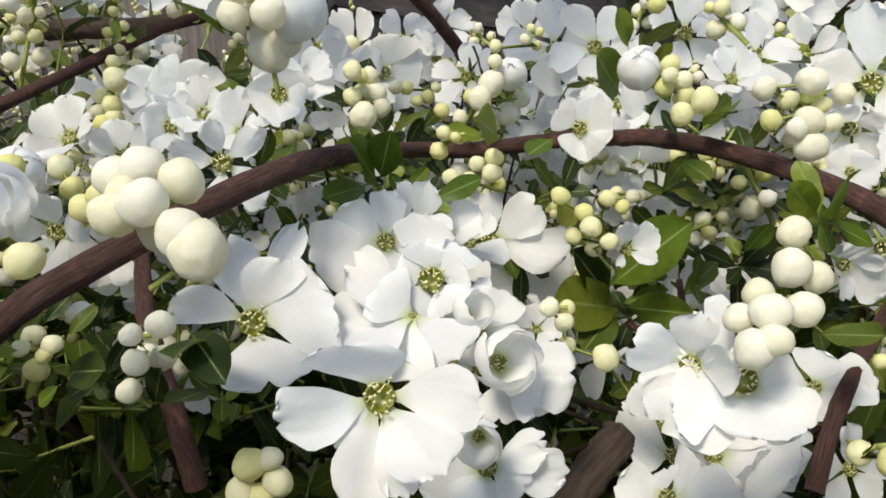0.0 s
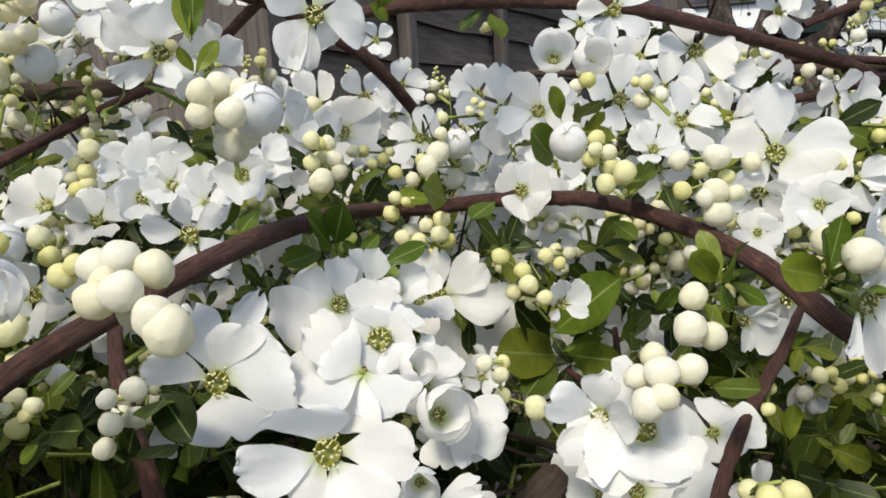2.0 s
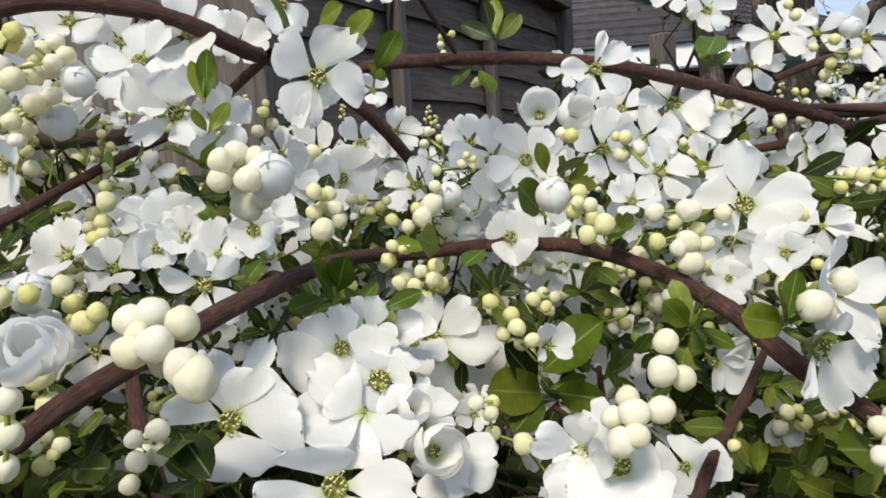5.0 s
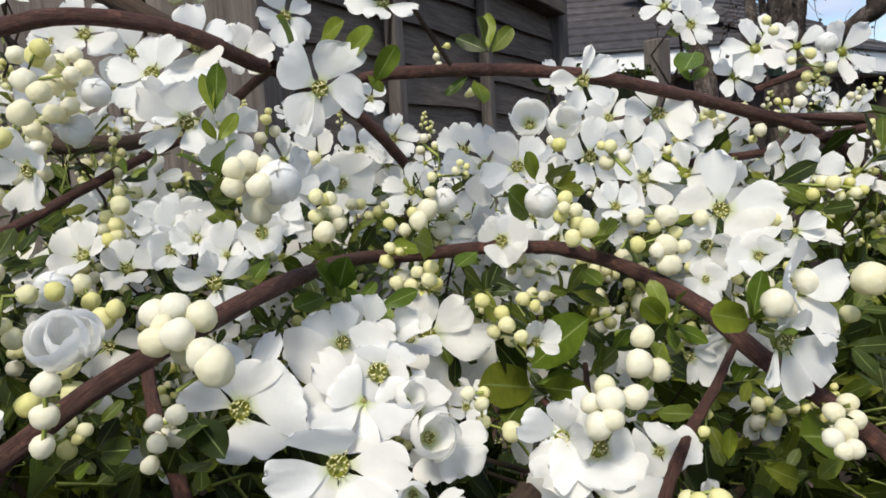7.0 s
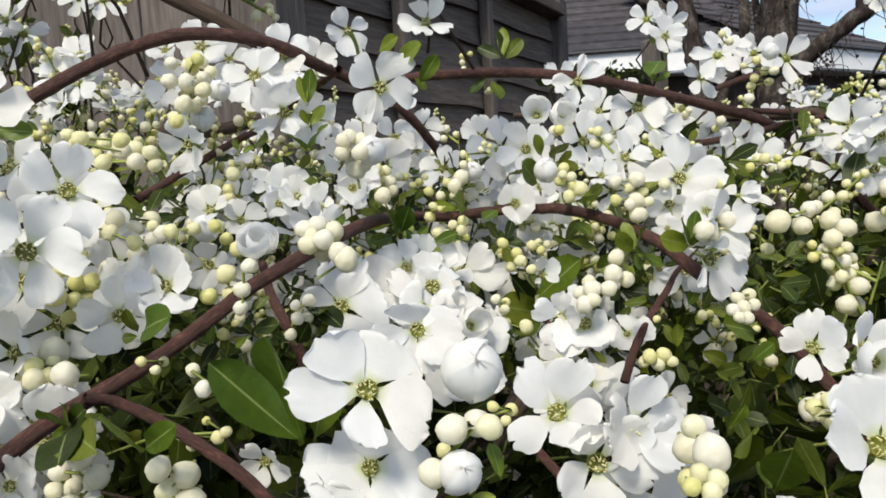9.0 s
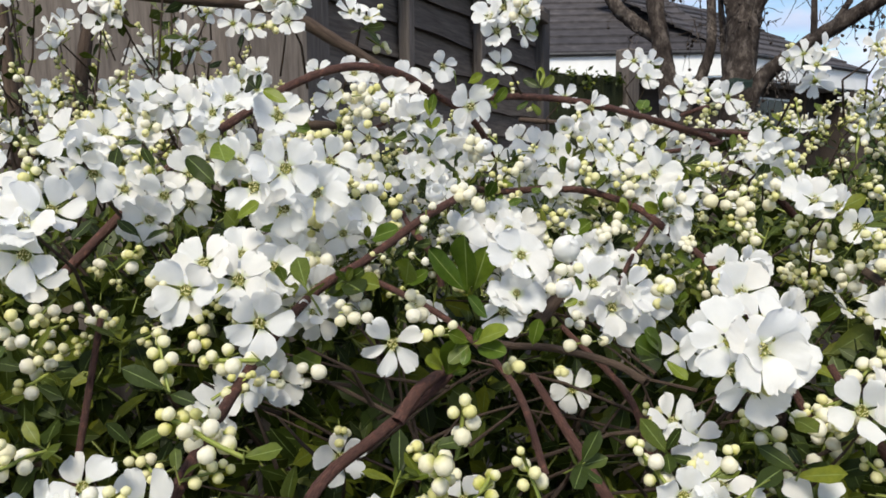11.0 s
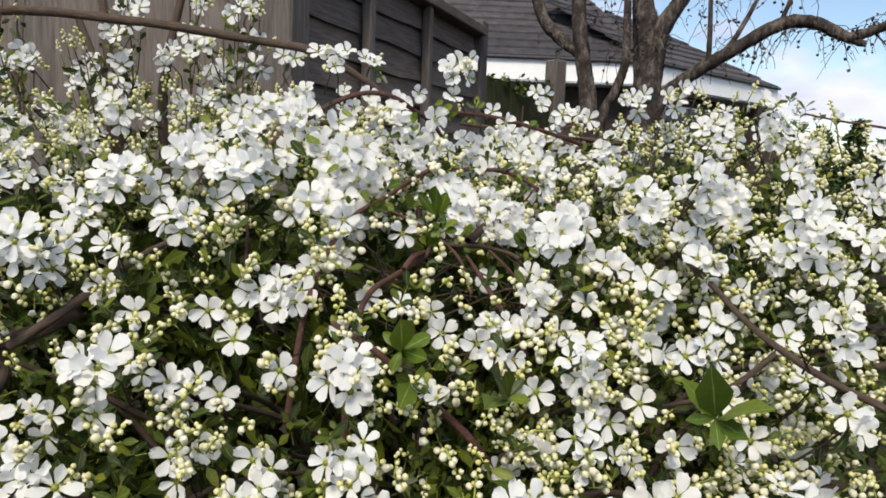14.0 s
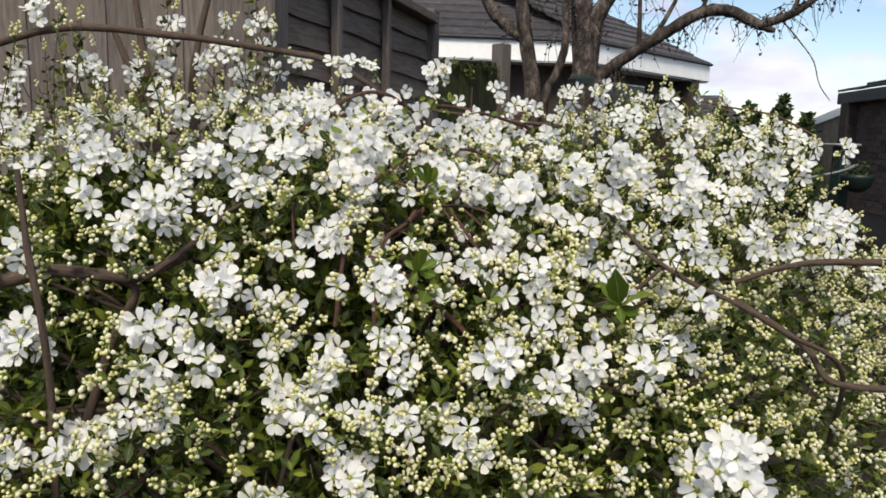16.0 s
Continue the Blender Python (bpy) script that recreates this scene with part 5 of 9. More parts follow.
flower(0.1021, 0.1823, 1.1538, 0.0205, (0.22, -0.94, 0.26), 0.8)
flower(0.1142, 0.2097, 1.2274, 0.0138, (-0.40, -0.90, 0.16), 0.8, petals=((209, 1, 1.06, 1.24), (115, 2, 0.92, 1.44), (47, 2, 0.88, 1.50), (321, 1, 0.97, 1.35), (266, 0, 1.21, 1.09)))
flower(0.1322, 0.2070, 1.2349, 0.0180, (-0.46, -0.88, 0.12), 0.8, petals=((177, 5, 1.09, 1.31), (50, 8, 0.82, 1.60), (235, 21, 0.82, 1.60), (321, 11, 0.66, 1.60), (101, 0, 0.95, 1.60)))
flower(0.1193, 0.2208, 1.2387, 0.0257, (-0.24, -0.91, -0.33), 0.7)
flower(0.1062, 0.1419, 1.2212, 0.0315, (0.27, -0.95, -0.15), 0.85, petals=((340, 6, 1.05, 0.78), (286, 4, 1.05, 0.56), (216, 25, 0.85, 0.32), (60, 25, 0.60, 0.70), (130, 30, 0.60, 0.60)))
flower(0.1623, 0.2392, 1.2389, 0.0140, (0.10, -0.70, 0.70), 0.8, petals=((11, 52, 1.63, 0.78), (322, 13, 1.48, 1.20), (263, -38, 1.62, 1.10), (125, -2, 0.97, 1.60), (324, 11, 2.50, 0.51)))
flower(0.1199, 0.2024, 1.2080, 0.0259, (-0.15, -0.90, -0.41), 0.75)
flower(0.1247, 0.2199, 1.2508, 0.0338, (-0.42, -0.90, 0.06), 0.8, petals=((90, -2, 1.19, 0.69), (13, -2, 1.20, 0.92), (149, -2, 0.85, 1.02), (316, 16, 0.94, 1.35), (232, -2, 0.98, 0.74)))
flower(0.0886, 0.2743, 1.3059, 0.0307, (0.25, -0.96, 0.08), 0.8, petals=((80, 4, 0.92, 0.36), (36, 2, 1.02, 0.60), (314, 4, 0.90, 0.58), (246, 3, 0.90, 0.64), (170, 2, 0.96, 0.58)))
flower(0.0633, 0.2632, 1.2880, 0.0219, (-0.20, -0.90, 0.39), 0.42)
flower(0.0758, 0.2624, 1.2850, 0.0198, (0.09, -0.88, 0.46), 0.36)
flower(0.0471, 0.2490, 1.2423, 0.0260, (-0.09, -1.00, 0.00), 0.8, petals=((145, 0, 0.66, 1.58), (79, -1, 0.71, 1.51), (14, 6, 0.73, 1.47), (309, 12, 0.68, 1.59), (234, 10, 0.59, 1.60)))
flower(0.0491, 0.3173, 1.2721, 0.0373, (-0.02, -0.95, 0.30), 0.8)
flower(0.0970, 0.3008, 1.2737, 0.0333, (0.07, -0.98, 0.20), 0.8)
flower(0.1149, 0.3004, 1.2763, 0.0309, (-0.01, -0.92, 0.39), 0.8)
flower(0.1149, 0.2788, 1.2624, 0.0290, (0.18, -0.91, 0.37), 0.8)
flower(0.0634, 0.3066, 1.2710, 0.0338, (-0.01, -0.92, 0.39), 0.8)
flower(0.1353, 0.3166, 1.2927, 0.0373, (-0.02, -0.95, 0.30), 0.8)
flower(0.1604, 0.3357, 1.3378, 0.0239, (0.07, -0.99, 0.10), 0.8)
flower(0.1975, 0.3431, 1.3248, 0.0307, (-0.21, -0.93, 0.31), 0.8)
flower(0.1899, 0.3521, 1.3126, 0.0274, (-0.03, -0.99, 0.11), 0.8)
flower(0.0867, 0.2235, 1.2540, 0.0184, (0.00, -0.84, 0.54), 0.6)
flower(0.2364, 0.3311, 1.3190, 0.0311, (0.17, -0.94, 0.28), 0.8)
flower(0.2356, 0.3725, 1.3293, 0.0274, (-0.03, -0.99, 0.11), 0.8)
flower(0.1504, 0.3301, 1.2821, 0.0311, (0.08, -0.92, 0.38), 0.8)
flower(0.1157, 0.3323, 1.2926, 0.0259, (0.00, -0.84, 0.54), 0.8)
flower(0.0411, 0.3437, 1.2815, 0.0293, (-0.03, -0.99, 0.11), 0.8)
flower(0.0852, 0.2835, 1.2964, 0.0156, (0.15, -0.98, -0.10), 0.5)
flower(-0.1000, 0.1967, 1.2260, 0.0259, (-0.04, -1.00, 0.01), 0.75)
flower(-0.1019, 0.2143, 1.2493, 0.0242, (-0.15, -0.74, 0.66), 0.65)
flower(-0.0993, 0.2208, 1.2165, 0.0216, (0.23, -0.95, -0.19), 0.8)
flower(-0.0978, 0.2549, 1.2541, 0.0222, (-0.02, -0.95, 0.30), 0.8)
flower(-0.0808, 0.2406, 1.3138, 0.0309, (-0.11, -0.91, 0.39), 0.75)
flower(-0.0690, 0.2617, 1.3266, 0.0303, (0.17, -0.94, 0.28), 0.8)
flower(-0.0993, 0.2507, 1.3087, 0.0272, (-0.29, -0.88, 0.39), 0.7)
flower(-0.0578, 0.2916, 1.3272, 0.0268, (0.18, -0.91, 0.37), 0.75)
flower(-0.1288, 0.2626, 1.3161, 0.0262, (-0.22, -0.95, 0.21), 0.75)
leaf((-0.0623, 0.0106, 1.1597), 0.0124, (-0.0047, -0.0022, 0.0106), (-0.10, -0.90, 0.43), True)
leaf((-0.0623, 0.0106, 1.1597), 0.0276, (0.0063, -0.0184, 0.0177), (0.16, -0.95, 0.26), True)
leaf((-0.0614, 0.0105, 1.1588), 0.0271, (0.0094, -0.0197, 0.0138), (0.11, -0.96, 0.24), True)
leaf((-0.0624, 0.0105, 1.1588), 0.0204, (-0.0071, -0.0154, 0.0095), (0.15, -0.77, 0.62), True)
leaf((-0.0606, 0.0101, 1.1560), 0.0249, (0.0001, -0.0173, 0.0162), (-0.36, -0.90, 0.25), True)
leaf((-0.0588, 0.0100, 1.1559), 0.0090, (0.0075, -0.0031, 0.0028), (0.21, -0.86, 0.46), True)
leaf((-0.1390, 0.0578, 1.2930), 0.0163, (-0.0132, 0.0040, 0.0071), (-0.28, -0.71, 0.64), True)
leaf((-0.1686, 0.0527, 1.2323), 0.0175, (0.0133, -0.0059, 0.0081), (-0.23, -0.80, 0.56), True)
leaf((-0.0792, 0.0452, 1.1958), 0.0296, (0.0010, -0.0227, 0.0166), (-0.25, -0.94, 0.24), True)
leaf((-0.0792, 0.0452, 1.1958), 0.0166, (0.0096, -0.0099, 0.0078), (0.03, -0.97, 0.25), True)
leaf((-0.1432, 0.0482, 1.1983), 0.0141, (-0.0020, -0.0085, 0.0102), (-0.11, -0.88, 0.45), True)
leaf((-0.1432, 0.0482, 1.1983), 0.0109, (0.0077, 0.0000, 0.0070), (-0.26, -0.94, 0.23))

# flowers on the near sprays
flower(-0.1462, 0.0951, 1.2584, 0.0385, (0.01, -0.99, 0.15), 0.84)
flower(-0.1650, 0.1000, 1.2480, 0.0376, (-0.41, -0.91, -0.07), 0.8)
flower(-0.1300, 0.1000, 1.2440, 0.0357, (0.33, -0.95, -0.01), 0.8)
flower(-0.1480, 0.0960, 1.2360, 0.0357, (-0.06, -0.90, -0.42), 0.75)
flower(-0.1750, 0.1100, 1.2620, 0.0338, (-0.46, -0.81, 0.36), 0.8)
flower(-0.1220, 0.1150, 1.2620, 0.0320, (0.41, -0.85, 0.33), 0.8)
flower(-0.1527, 0.1202, 1.2899, 0.0338, (0.16, -0.91, 0.37), 0.75)
flower(-0.1666, 0.0445, 1.2007, 0.0338, (0.06, -0.98, 0.20), 0.82)
flower(-0.1870, 0.0204, 1.2001, 0.0338, (-0.24, -0.97, 0.11), 0.8)
flower(-0.1500, 0.0550, 1.2060, 0.0320, (0.33, -0.91, 0.26), 0.7)
flower(-0.1850, 0.0500, 1.2090, 0.0320, (-0.19, -0.82, 0.54), 0.8)
flower(-0.1510, 0.0065, 1.1858, 0.0320, (0.05, -1.00, -0.00), 0.82)
flower(-0.0875, 0.0178, 1.1709, 0.0310, (0.00, -1.00, 0.00), 0.84, petals=((30, 15, 1.0, 0.66), (128, 12, 0.98, 0.72), (200, 5, 0.95, 0.42), (262, 8, 1.0, 0.62), (318, 4, 1.02, 0.60)))
flower(-0.0205, 0.0252, 1.2130, 0.0265, (0.07, -0.96, 0.28), 0.8, petals=((123, 3, 1.09, 1.00), (56, -1, 0.86, 1.33), (184, 3, 1.28, 0.81), (254, 10, 0.84, 0.93), (339, 7, 1.11, 1.04), (81, -17, 0.52, 1.21)))
flower(-0.0217, 0.0313, 1.1923, 0.0223, (0.07, -0.92, 0.37), 0.8, petals=((184, 4, 1.31, 0.99), (222, 12, 0.84, 1.60), (306, 4, 1.06, 1.47), (355, 3, 1.32, 1.08), (77, 21, 0.76, 1.60), (148, 0, 0.89, 1.32)))
flower(-0.0280, 0.0360, 1.1820, 0.0263, (-0.15, -0.97, -0.18), 0.7)
flower(0.0389, 0.0595, 1.1776, 0.0320, (0.06, -0.99, 0.10), 0.75)
flower(0.0500, 0.0620, 1.1860, 0.0320, (0.41, -0.85, 0.33), 0.7)
flower(0.0300, 0.0660, 1.1900, 0.0310, (-0.19, -0.82, 0.54), 0.7)
flower(0.0620, 0.0700, 1.1760, 0.0301, (0.38, -0.90, -0.19), 0.7)
flower(0.0448, 0.0680, 1.1660, 0.0282, (-0.06, -0.87, -0.49), 0.7)
flower(0.0033, 0.0250, 1.2158, 0.0154, (0.10, -0.80, 0.55), 0.1)
flower(-0.2272, 0.1360, 1.2420, 0.0329, (-0.04, -0.99, 0.10), 0.8)
flower(-0.2350, 0.1300, 1.2280, 0.0320, (-0.24, -0.95, -0.18), 0.8)
flower(-0.2120, 0.1400, 1.2550, 0.0320, (0.16, -0.88, 0.45), 0.8)
flower(-0.1650, 0.0890, 1.1430, 0.0263, (-0.04, -0.99, 0.10), 0.8)
flower(0.1320, 0.0800, 1.1940, 0.0207, (-0.04, -0.99, 0.10), 0.4)
flower(0.1339, 0.0891, 1.1951, 0.0282, (0.25, -0.86, 0.44), 0.6)
flower(-0.1157, 0.1312, 1.2166, 0.0282, (0.14, -0.98, -0.10), 0.8)
flower(-0.1000, 0.1350, 1.2250, 0.0282, (0.25, -0.90, 0.36), 0.6)
flower(-0.1510, 0.1032, 1.1926, 0.0338, (-0.12, -0.91, 0.39), 0.75)
flower(-0.1327, 0.1015, 1.1832, 0.0329, (0.25, -0.93, 0.27), 0.7)
flower(-0.1459, 0.1060, 1.1725, 0.0338, (-0.05, -0.98, -0.19), 0.75)
flower(-0.1323, 0.1098, 1.1668, 0.0320, (0.31, -0.93, -0.19), 0.75)
flower(-0.1655, 0.1145, 1.1988, 0.0320, (-0.20, -0.86, 0.46), 0.7)
flower(-0.1598, 0.0739, 1.1488, 0.0310, (0.06, -0.98, 0.20), 0.8)
flower(-0.1653, 0.0631, 1.1394, 0.0320, (-0.21, -0.90, 0.38), 0.75)
flower(-0.1522, 0.0724, 1.1371, 0.0310, (0.25, -0.95, 0.18), 0.7)
flower(-0.1688, 0.0532, 1.1394, 0.0301, (-0.32, -0.92, 0.20), 0.75)
flower(-0.2076, 0.0797, 1.1851, 0.0338, (-0.23, -0.95, 0.21), 0.8)
for x, y, z, s in ((-0.1277, 0.0561, 1.1466, 0.0089), (-0.1373, 0.0630, 1.1471, 0.0067), (-0.1362, 0.0678, 1.1369, 0.0062),):
    bud((x, y, z), s, (-0.05, -0.99, -0.09), True)
twig([(-0.1391, 0.0684, 1.1450), (-0.1313, 0.0678, 1.1420), (-0.1360, 0.0675, 1.1370)], [0.0006, 0.0006, 0.0006])
for x, y, z, s in ((-0.1579, 0.0483, 1.1454, 0.0054), (-0.1493, 0.0401, 1.1505, 0.0050), (-0.1470, 0.0437, 1.1441, 0.0058), (-0.1579, 0.0384, 1.1471, 0.0050),):
    bud((x, y, z), s, (-0.05, -0.99, -0.09))
twig([(-0.1527, 0.0487, 1.1471), (-0.1581, 0.0487, 1.1452), (-0.1487, 0.0480, 1.1423), (-0.1624, 0.0486, 1.1428)], [0.0006, 0.0006, 0.0006, 0.0006])
flower(0.0600, -0.0660, 1.1840, 0.0338, (0.06, -0.99, 0.15), 0.84)
flower(0.0780, 0.0171, 1.1677, 0.0329, (-0.23, -0.95, 0.21), 0.84)
flower(0.0989, 0.0265, 1.1891, 0.0338, (-0.01, -0.80, 0.60), 0.75)
flower(0.0871, 0.0135, 1.1531, 0.0329, (-0.14, -0.90, -0.42), 0.75)
flower(0.1147, 0.0086, 1.1535, 0.0320, (0.37, -0.89, -0.26), 0.75)
flower(0.1222, 0.0208, 1.1777, 0.0320, (0.41, -0.85, 0.33), 0.8)

# bud heads on the front crown
for x, y, z, s in ((-0.0444, 0.1139, 1.2442, 0.0066), (-0.0399, 0.1129, 1.2456, 0.0066), (-0.0345, 0.1133, 1.2433, 0.0068), (-0.0374, 0.1056, 1.2412, 0.0070), (-0.0426, 0.1077, 1.2396, 0.0068), (-0.0327, 0.1055, 1.2365, 0.0072), (-0.0304, 0.1051, 1.2341, 0.0085), (-0.0386, 0.1129, 1.2361, 0.0064), (-0.0416, 0.1095, 1.2421, 0.0053),):
    bud((x, y, z), s, (-0.05, -0.99, -0.09), True)
twig([(-0.0399, 0.1130, 1.2456), (-0.0440, 0.1130, 1.2444), (-0.0343, 0.1126, 1.2434), (-0.0428, 0.1127, 1.2415), (-0.0399, 0.1124, 1.2398), (-0.0444, 0.1124, 1.2385), (-0.0383, 0.1119, 1.2363), (-0.0348, 0.1117, 1.2350), (-0.0324, 0.1113, 1.2324), (-0.0410, 0.1125, 1.2274)], [0.0006, 0.0006, 0.0006, 0.0006, 0.0006, 0.0006, 0.0006, 0.0006, 0.0006, 0.0006])
flower(-0.0591, 0.1031, 1.2394, 0.0157, (0.09, -0.73, 0.67), 0.42)
flower(-0.0575, 0.1051, 1.2396, 0.0145, (0.24, -0.66, 0.71), 0.46)
for x, y, z, s in ((-0.0603, 0.0969, 1.2350, 0.0052), (-0.0648, 0.1038, 1.2267, 0.0056), (-0.0657, 0.1033, 1.2207, 0.0050),):
    bud((x, y, z), s, (-0.05, -0.99, -0.09), True)
twig([(-0.0639, 0.1033, 1.2333), (-0.0640, 0.1026, 1.2271), (-0.0650, 0.1020, 1.2212)], [0.0006, 0.0006, 0.0006])
flower(-0.0940, 0.1732, 1.2435, 0.0126, (0.26, -0.83, 0.50), 0.1)
for x, y, z, s in ((-0.0928, 0.1892, 1.2431, 0.0064), (-0.0888, 0.1856, 1.2379, 0.0058), (-0.0778, 0.1758, 1.2364, 0.0058), (-0.0822, 0.1774, 1.2336, 0.0071),):
    bud((x, y, z), s, (-0.05, -0.99, -0.09), False)
twig([(-0.0919, 0.1874, 1.2433), (-0.0893, 0.1867, 1.2377), (-0.0823, 0.1861, 1.2348), (-0.0861, 0.1860, 1.2321)], [0.0006, 0.0006, 0.0006, 0.0006])
flower(-0.0212, 0.1455, 1.2708, 0.0122, (0.12, -0.84, 0.53), 0.1)
for x, y, z, s in ((-0.0317, 0.1426, 1.2747, 0.0058), (-0.0296, 0.1498, 1.2764, 0.0061), (-0.0254, 0.1507, 1.2748, 0.0061), (-0.0321, 0.1510, 1.2712, 0.0063), (-0.0253, 0.1412, 1.2701, 0.0066), (-0.0324, 0.1429, 1.2703, 0.0058), (-0.0291, 0.1505, 1.2666, 0.0061), (-0.0249, 0.1495, 1.2656, 0.0063), (-0.0282, 0.1495, 1.2638, 0.0076),):
    bud((x, y, z), s, (-0.05, -0.99, -0.09), True)
twig([(-0.0296, 0.1498, 1.2764), (-0.0251, 0.1495, 1.2748), (-0.0335, 0.1498, 1.2750), (-0.0317, 0.1493, 1.2712), (-0.0271, 0.1490, 1.2701), (-0.0341, 0.1493, 1.2703), (-0.0287, 0.1487, 1.2666), (-0.0247, 0.1485, 1.2657), (-0.0279, 0.1484, 1.2639), (-0.0271, 0.1493, 1.2563)], [0.0006, 0.0006, 0.0006, 0.0006, 0.0006, 0.0006, 0.0006, 0.0006, 0.0006, 0.0006])
for x, y, z, s in ((-0.0516, 0.1263, 1.2165, 0.0040), (-0.0468, 0.1276, 1.2177, 0.0050), (-0.0529, 0.1349, 1.2107, 0.0042), (-0.0513, 0.1259, 1.2116, 0.0047), (-0.0492, 0.1323, 1.2101, 0.0050), (-0.0547, 0.1291, 1.2054, 0.0045), (-0.0520, 0.1352, 1.2136, 0.0030),):
    bud((x, y, z), s, (-0.05, -0.99, -0.09), True)
twig([(-0.0491, 0.1337, 1.2157), (-0.0514, 0.1336, 1.2141), (-0.0547, 0.1337, 1.2140), (-0.0523, 0.1334, 1.2113), (-0.0495, 0.1331, 1.2098), (-0.0543, 0.1332, 1.2089), (-0.0563, 0.1327, 1.2040), (-0.0534, 0.1339, 1.2003)], [0.0006, 0.0006, 0.0006, 0.0006, 0.0006, 0.0006, 0.0006, 0.0006])
for x, y, z, s in ((-0.0828, 0.1498, 1.2108, 0.0047), (-0.0763, 0.1448, 1.2102, 0.0041), (-0.0851, 0.1525, 1.2026, 0.0051), (-0.0821, 0.1437, 1.2101, 0.0036), (-0.0778, 0.1439, 1.2083, 0.0033),):
    bud((x, y, z), s, (-0.05, -0.99, -0.09), False)
twig([(-0.0843, 0.1528, 1.2099), (-0.0801, 0.1524, 1.2076), (-0.0869, 0.1526, 1.2071), (-0.0821, 0.1522, 1.2054), (-0.0848, 0.1520, 1.2028)], [0.0006, 0.0006, 0.0006, 0.0006, 0.0006])
for x, y, z, s in ((-0.0770, 0.1582, 1.2128, 0.0055),):
    bud((x, y, z), s, (-0.05, -0.99, -0.09), True)
for x, y, z, s in ((0.0072, 0.2339, 1.2317, 0.0066), (0.0099, 0.2270, 1.2299, 0.0052), (0.0167, 0.2250, 1.2317, 0.0060), (0.0045, 0.2301, 1.2306, 0.0056), (0.0176, 0.2258, 1.2363, 0.0056), (0.0124, 0.2273, 1.2347, 0.0048),):
    bud((x, y, z), s, (-0.05, -0.99, -0.09))
twig([(0.0178, 0.2341, 1.2352), (0.0124, 0.2342, 1.2338), (0.0072, 0.2341, 1.2317), (0.0169, 0.2337, 1.2304), (0.0044, 0.2340, 1.2301), (0.0098, 0.2337, 1.2289), (0.0210, 0.2355, 1.2247)], [0.0006, 0.0006, 0.0006, 0.0006, 0.0006, 0.0006, 0.0006])
for x, y, z, s in ((0.0341, 0.2060, 1.2260, 0.0053), (0.0413, 0.2110, 1.2202, 0.0056), (0.0422, 0.2058, 1.2169, 0.0060), (0.0381, 0.2118, 1.2136, 0.0051), (0.0448, 0.2174, 1.2087, 0.0053), (0.0467, 0.2037, 1.2129, 0.0049),):
    bud((x, y, z), s, (-0.05, -0.99, -0.09))
twig([(0.0351, 0.2170, 1.2240), (0.0419, 0.2162, 1.2192), (0.0435, 0.2157, 1.2147), (0.0386, 0.2156, 1.2127), (0.0484, 0.2150, 1.2101), (0.0445, 0.2151, 1.2092), (0.0497, 0.2166, 1.2022)], [0.0006, 0.0006, 0.0006, 0.0006, 0.0006, 0.0006, 0.0006])
for x, y, z, s in ((0.0515, 0.2283, 1.2216, 0.0054), (0.0574, 0.2436, 1.2211, 0.0046), (0.0607, 0.2350, 1.2208, 0.0046), (0.0558, 0.2280, 1.2187, 0.0046), (0.0649, 0.2406, 1.2202, 0.0037), (0.0601, 0.2423, 1.2142, 0.0037),):
    bud((x, y, z), s, (-0.05, -0.99, -0.09))
twig([(0.0571, 0.2416, 1.2214), (0.0650, 0.2412, 1.2201), (0.0618, 0.2413, 1.2197), (0.0536, 0.2415, 1.2192), (0.0580, 0.2410, 1.2161), (0.0598, 0.2408, 1.2145)], [0.0006, 0.0006, 0.0006, 0.0006, 0.0006, 0.0006])
for x, y, z, s in ((0.0244, 0.1594, 1.2078, 0.0043), (0.0288, 0.1694, 1.2013, 0.0046), (0.0299, 0.1706, 1.2044, 0.0037), (0.0290, 0.1691, 1.1956, 0.0046), (0.0364, 0.1604, 1.1953, 0.0061), (0.0451, 0.1678, 1.1805, 0.0049),):
    bud((x, y, z), s, (-0.05, -0.99, -0.09), False)
twig([(0.0297, 0.1689, 1.2049), (0.0250, 0.1691, 1.2046), (0.0287, 0.1686, 1.2016), (0.0289, 0.1680, 1.1960), (0.0373, 0.1674, 1.1926), (0.0448, 0.1659, 1.1813)], [0.0006, 0.0006, 0.0006, 0.0006, 0.0006, 0.0006])
for x, y, z, s in ((0.0722, 0.1500, 1.2229, 0.0065), (0.0691, 0.1440, 1.2172, 0.0076), (0.0749, 0.1460, 1.2145, 0.0064)):
    bud((x, y, z), s, (-0.05, -0.99, -0.09), True)
for x, y, z, s in ((0.0547, 0.1240, 1.2178, 0.0054), (0.0546, 0.1190, 1.2162, 0.0065), (0.0612, 0.1220, 1.2154, 0.0061), (0.0507, 0.1220, 1.2146, 0.0050), (0.0509, 0.1160, 1.2113, 0.0065), (0.0537, 0.1150, 1.2129, 0.0054)):
    bud((x, y, z), s, (-0.05, -0.99, -0.09), True)
for x, y, z, s in ((0.1019, 0.1348, 1.2327, 0.0078), (0.1061, 0.1374, 1.2304, 0.0052),):
    bud((x, y, z), s, (-0.05, -0.99, -0.09), True)
twig([(0.1039, 0.1385, 1.2319), (0.1066, 0.1382, 1.2302)], [0.0006, 0.0006])
for x, y, z, s in ((0.1176, 0.1501, 1.2349, 0.0073), (0.1254, 0.1582, 1.2291, 0.0058), (0.1278, 0.1572, 1.2316, 0.0047), (0.1264, 0.1510, 1.2346, 0.0035),):
    bud((x, y, z), s, (-0.05, -0.99, -0.09))
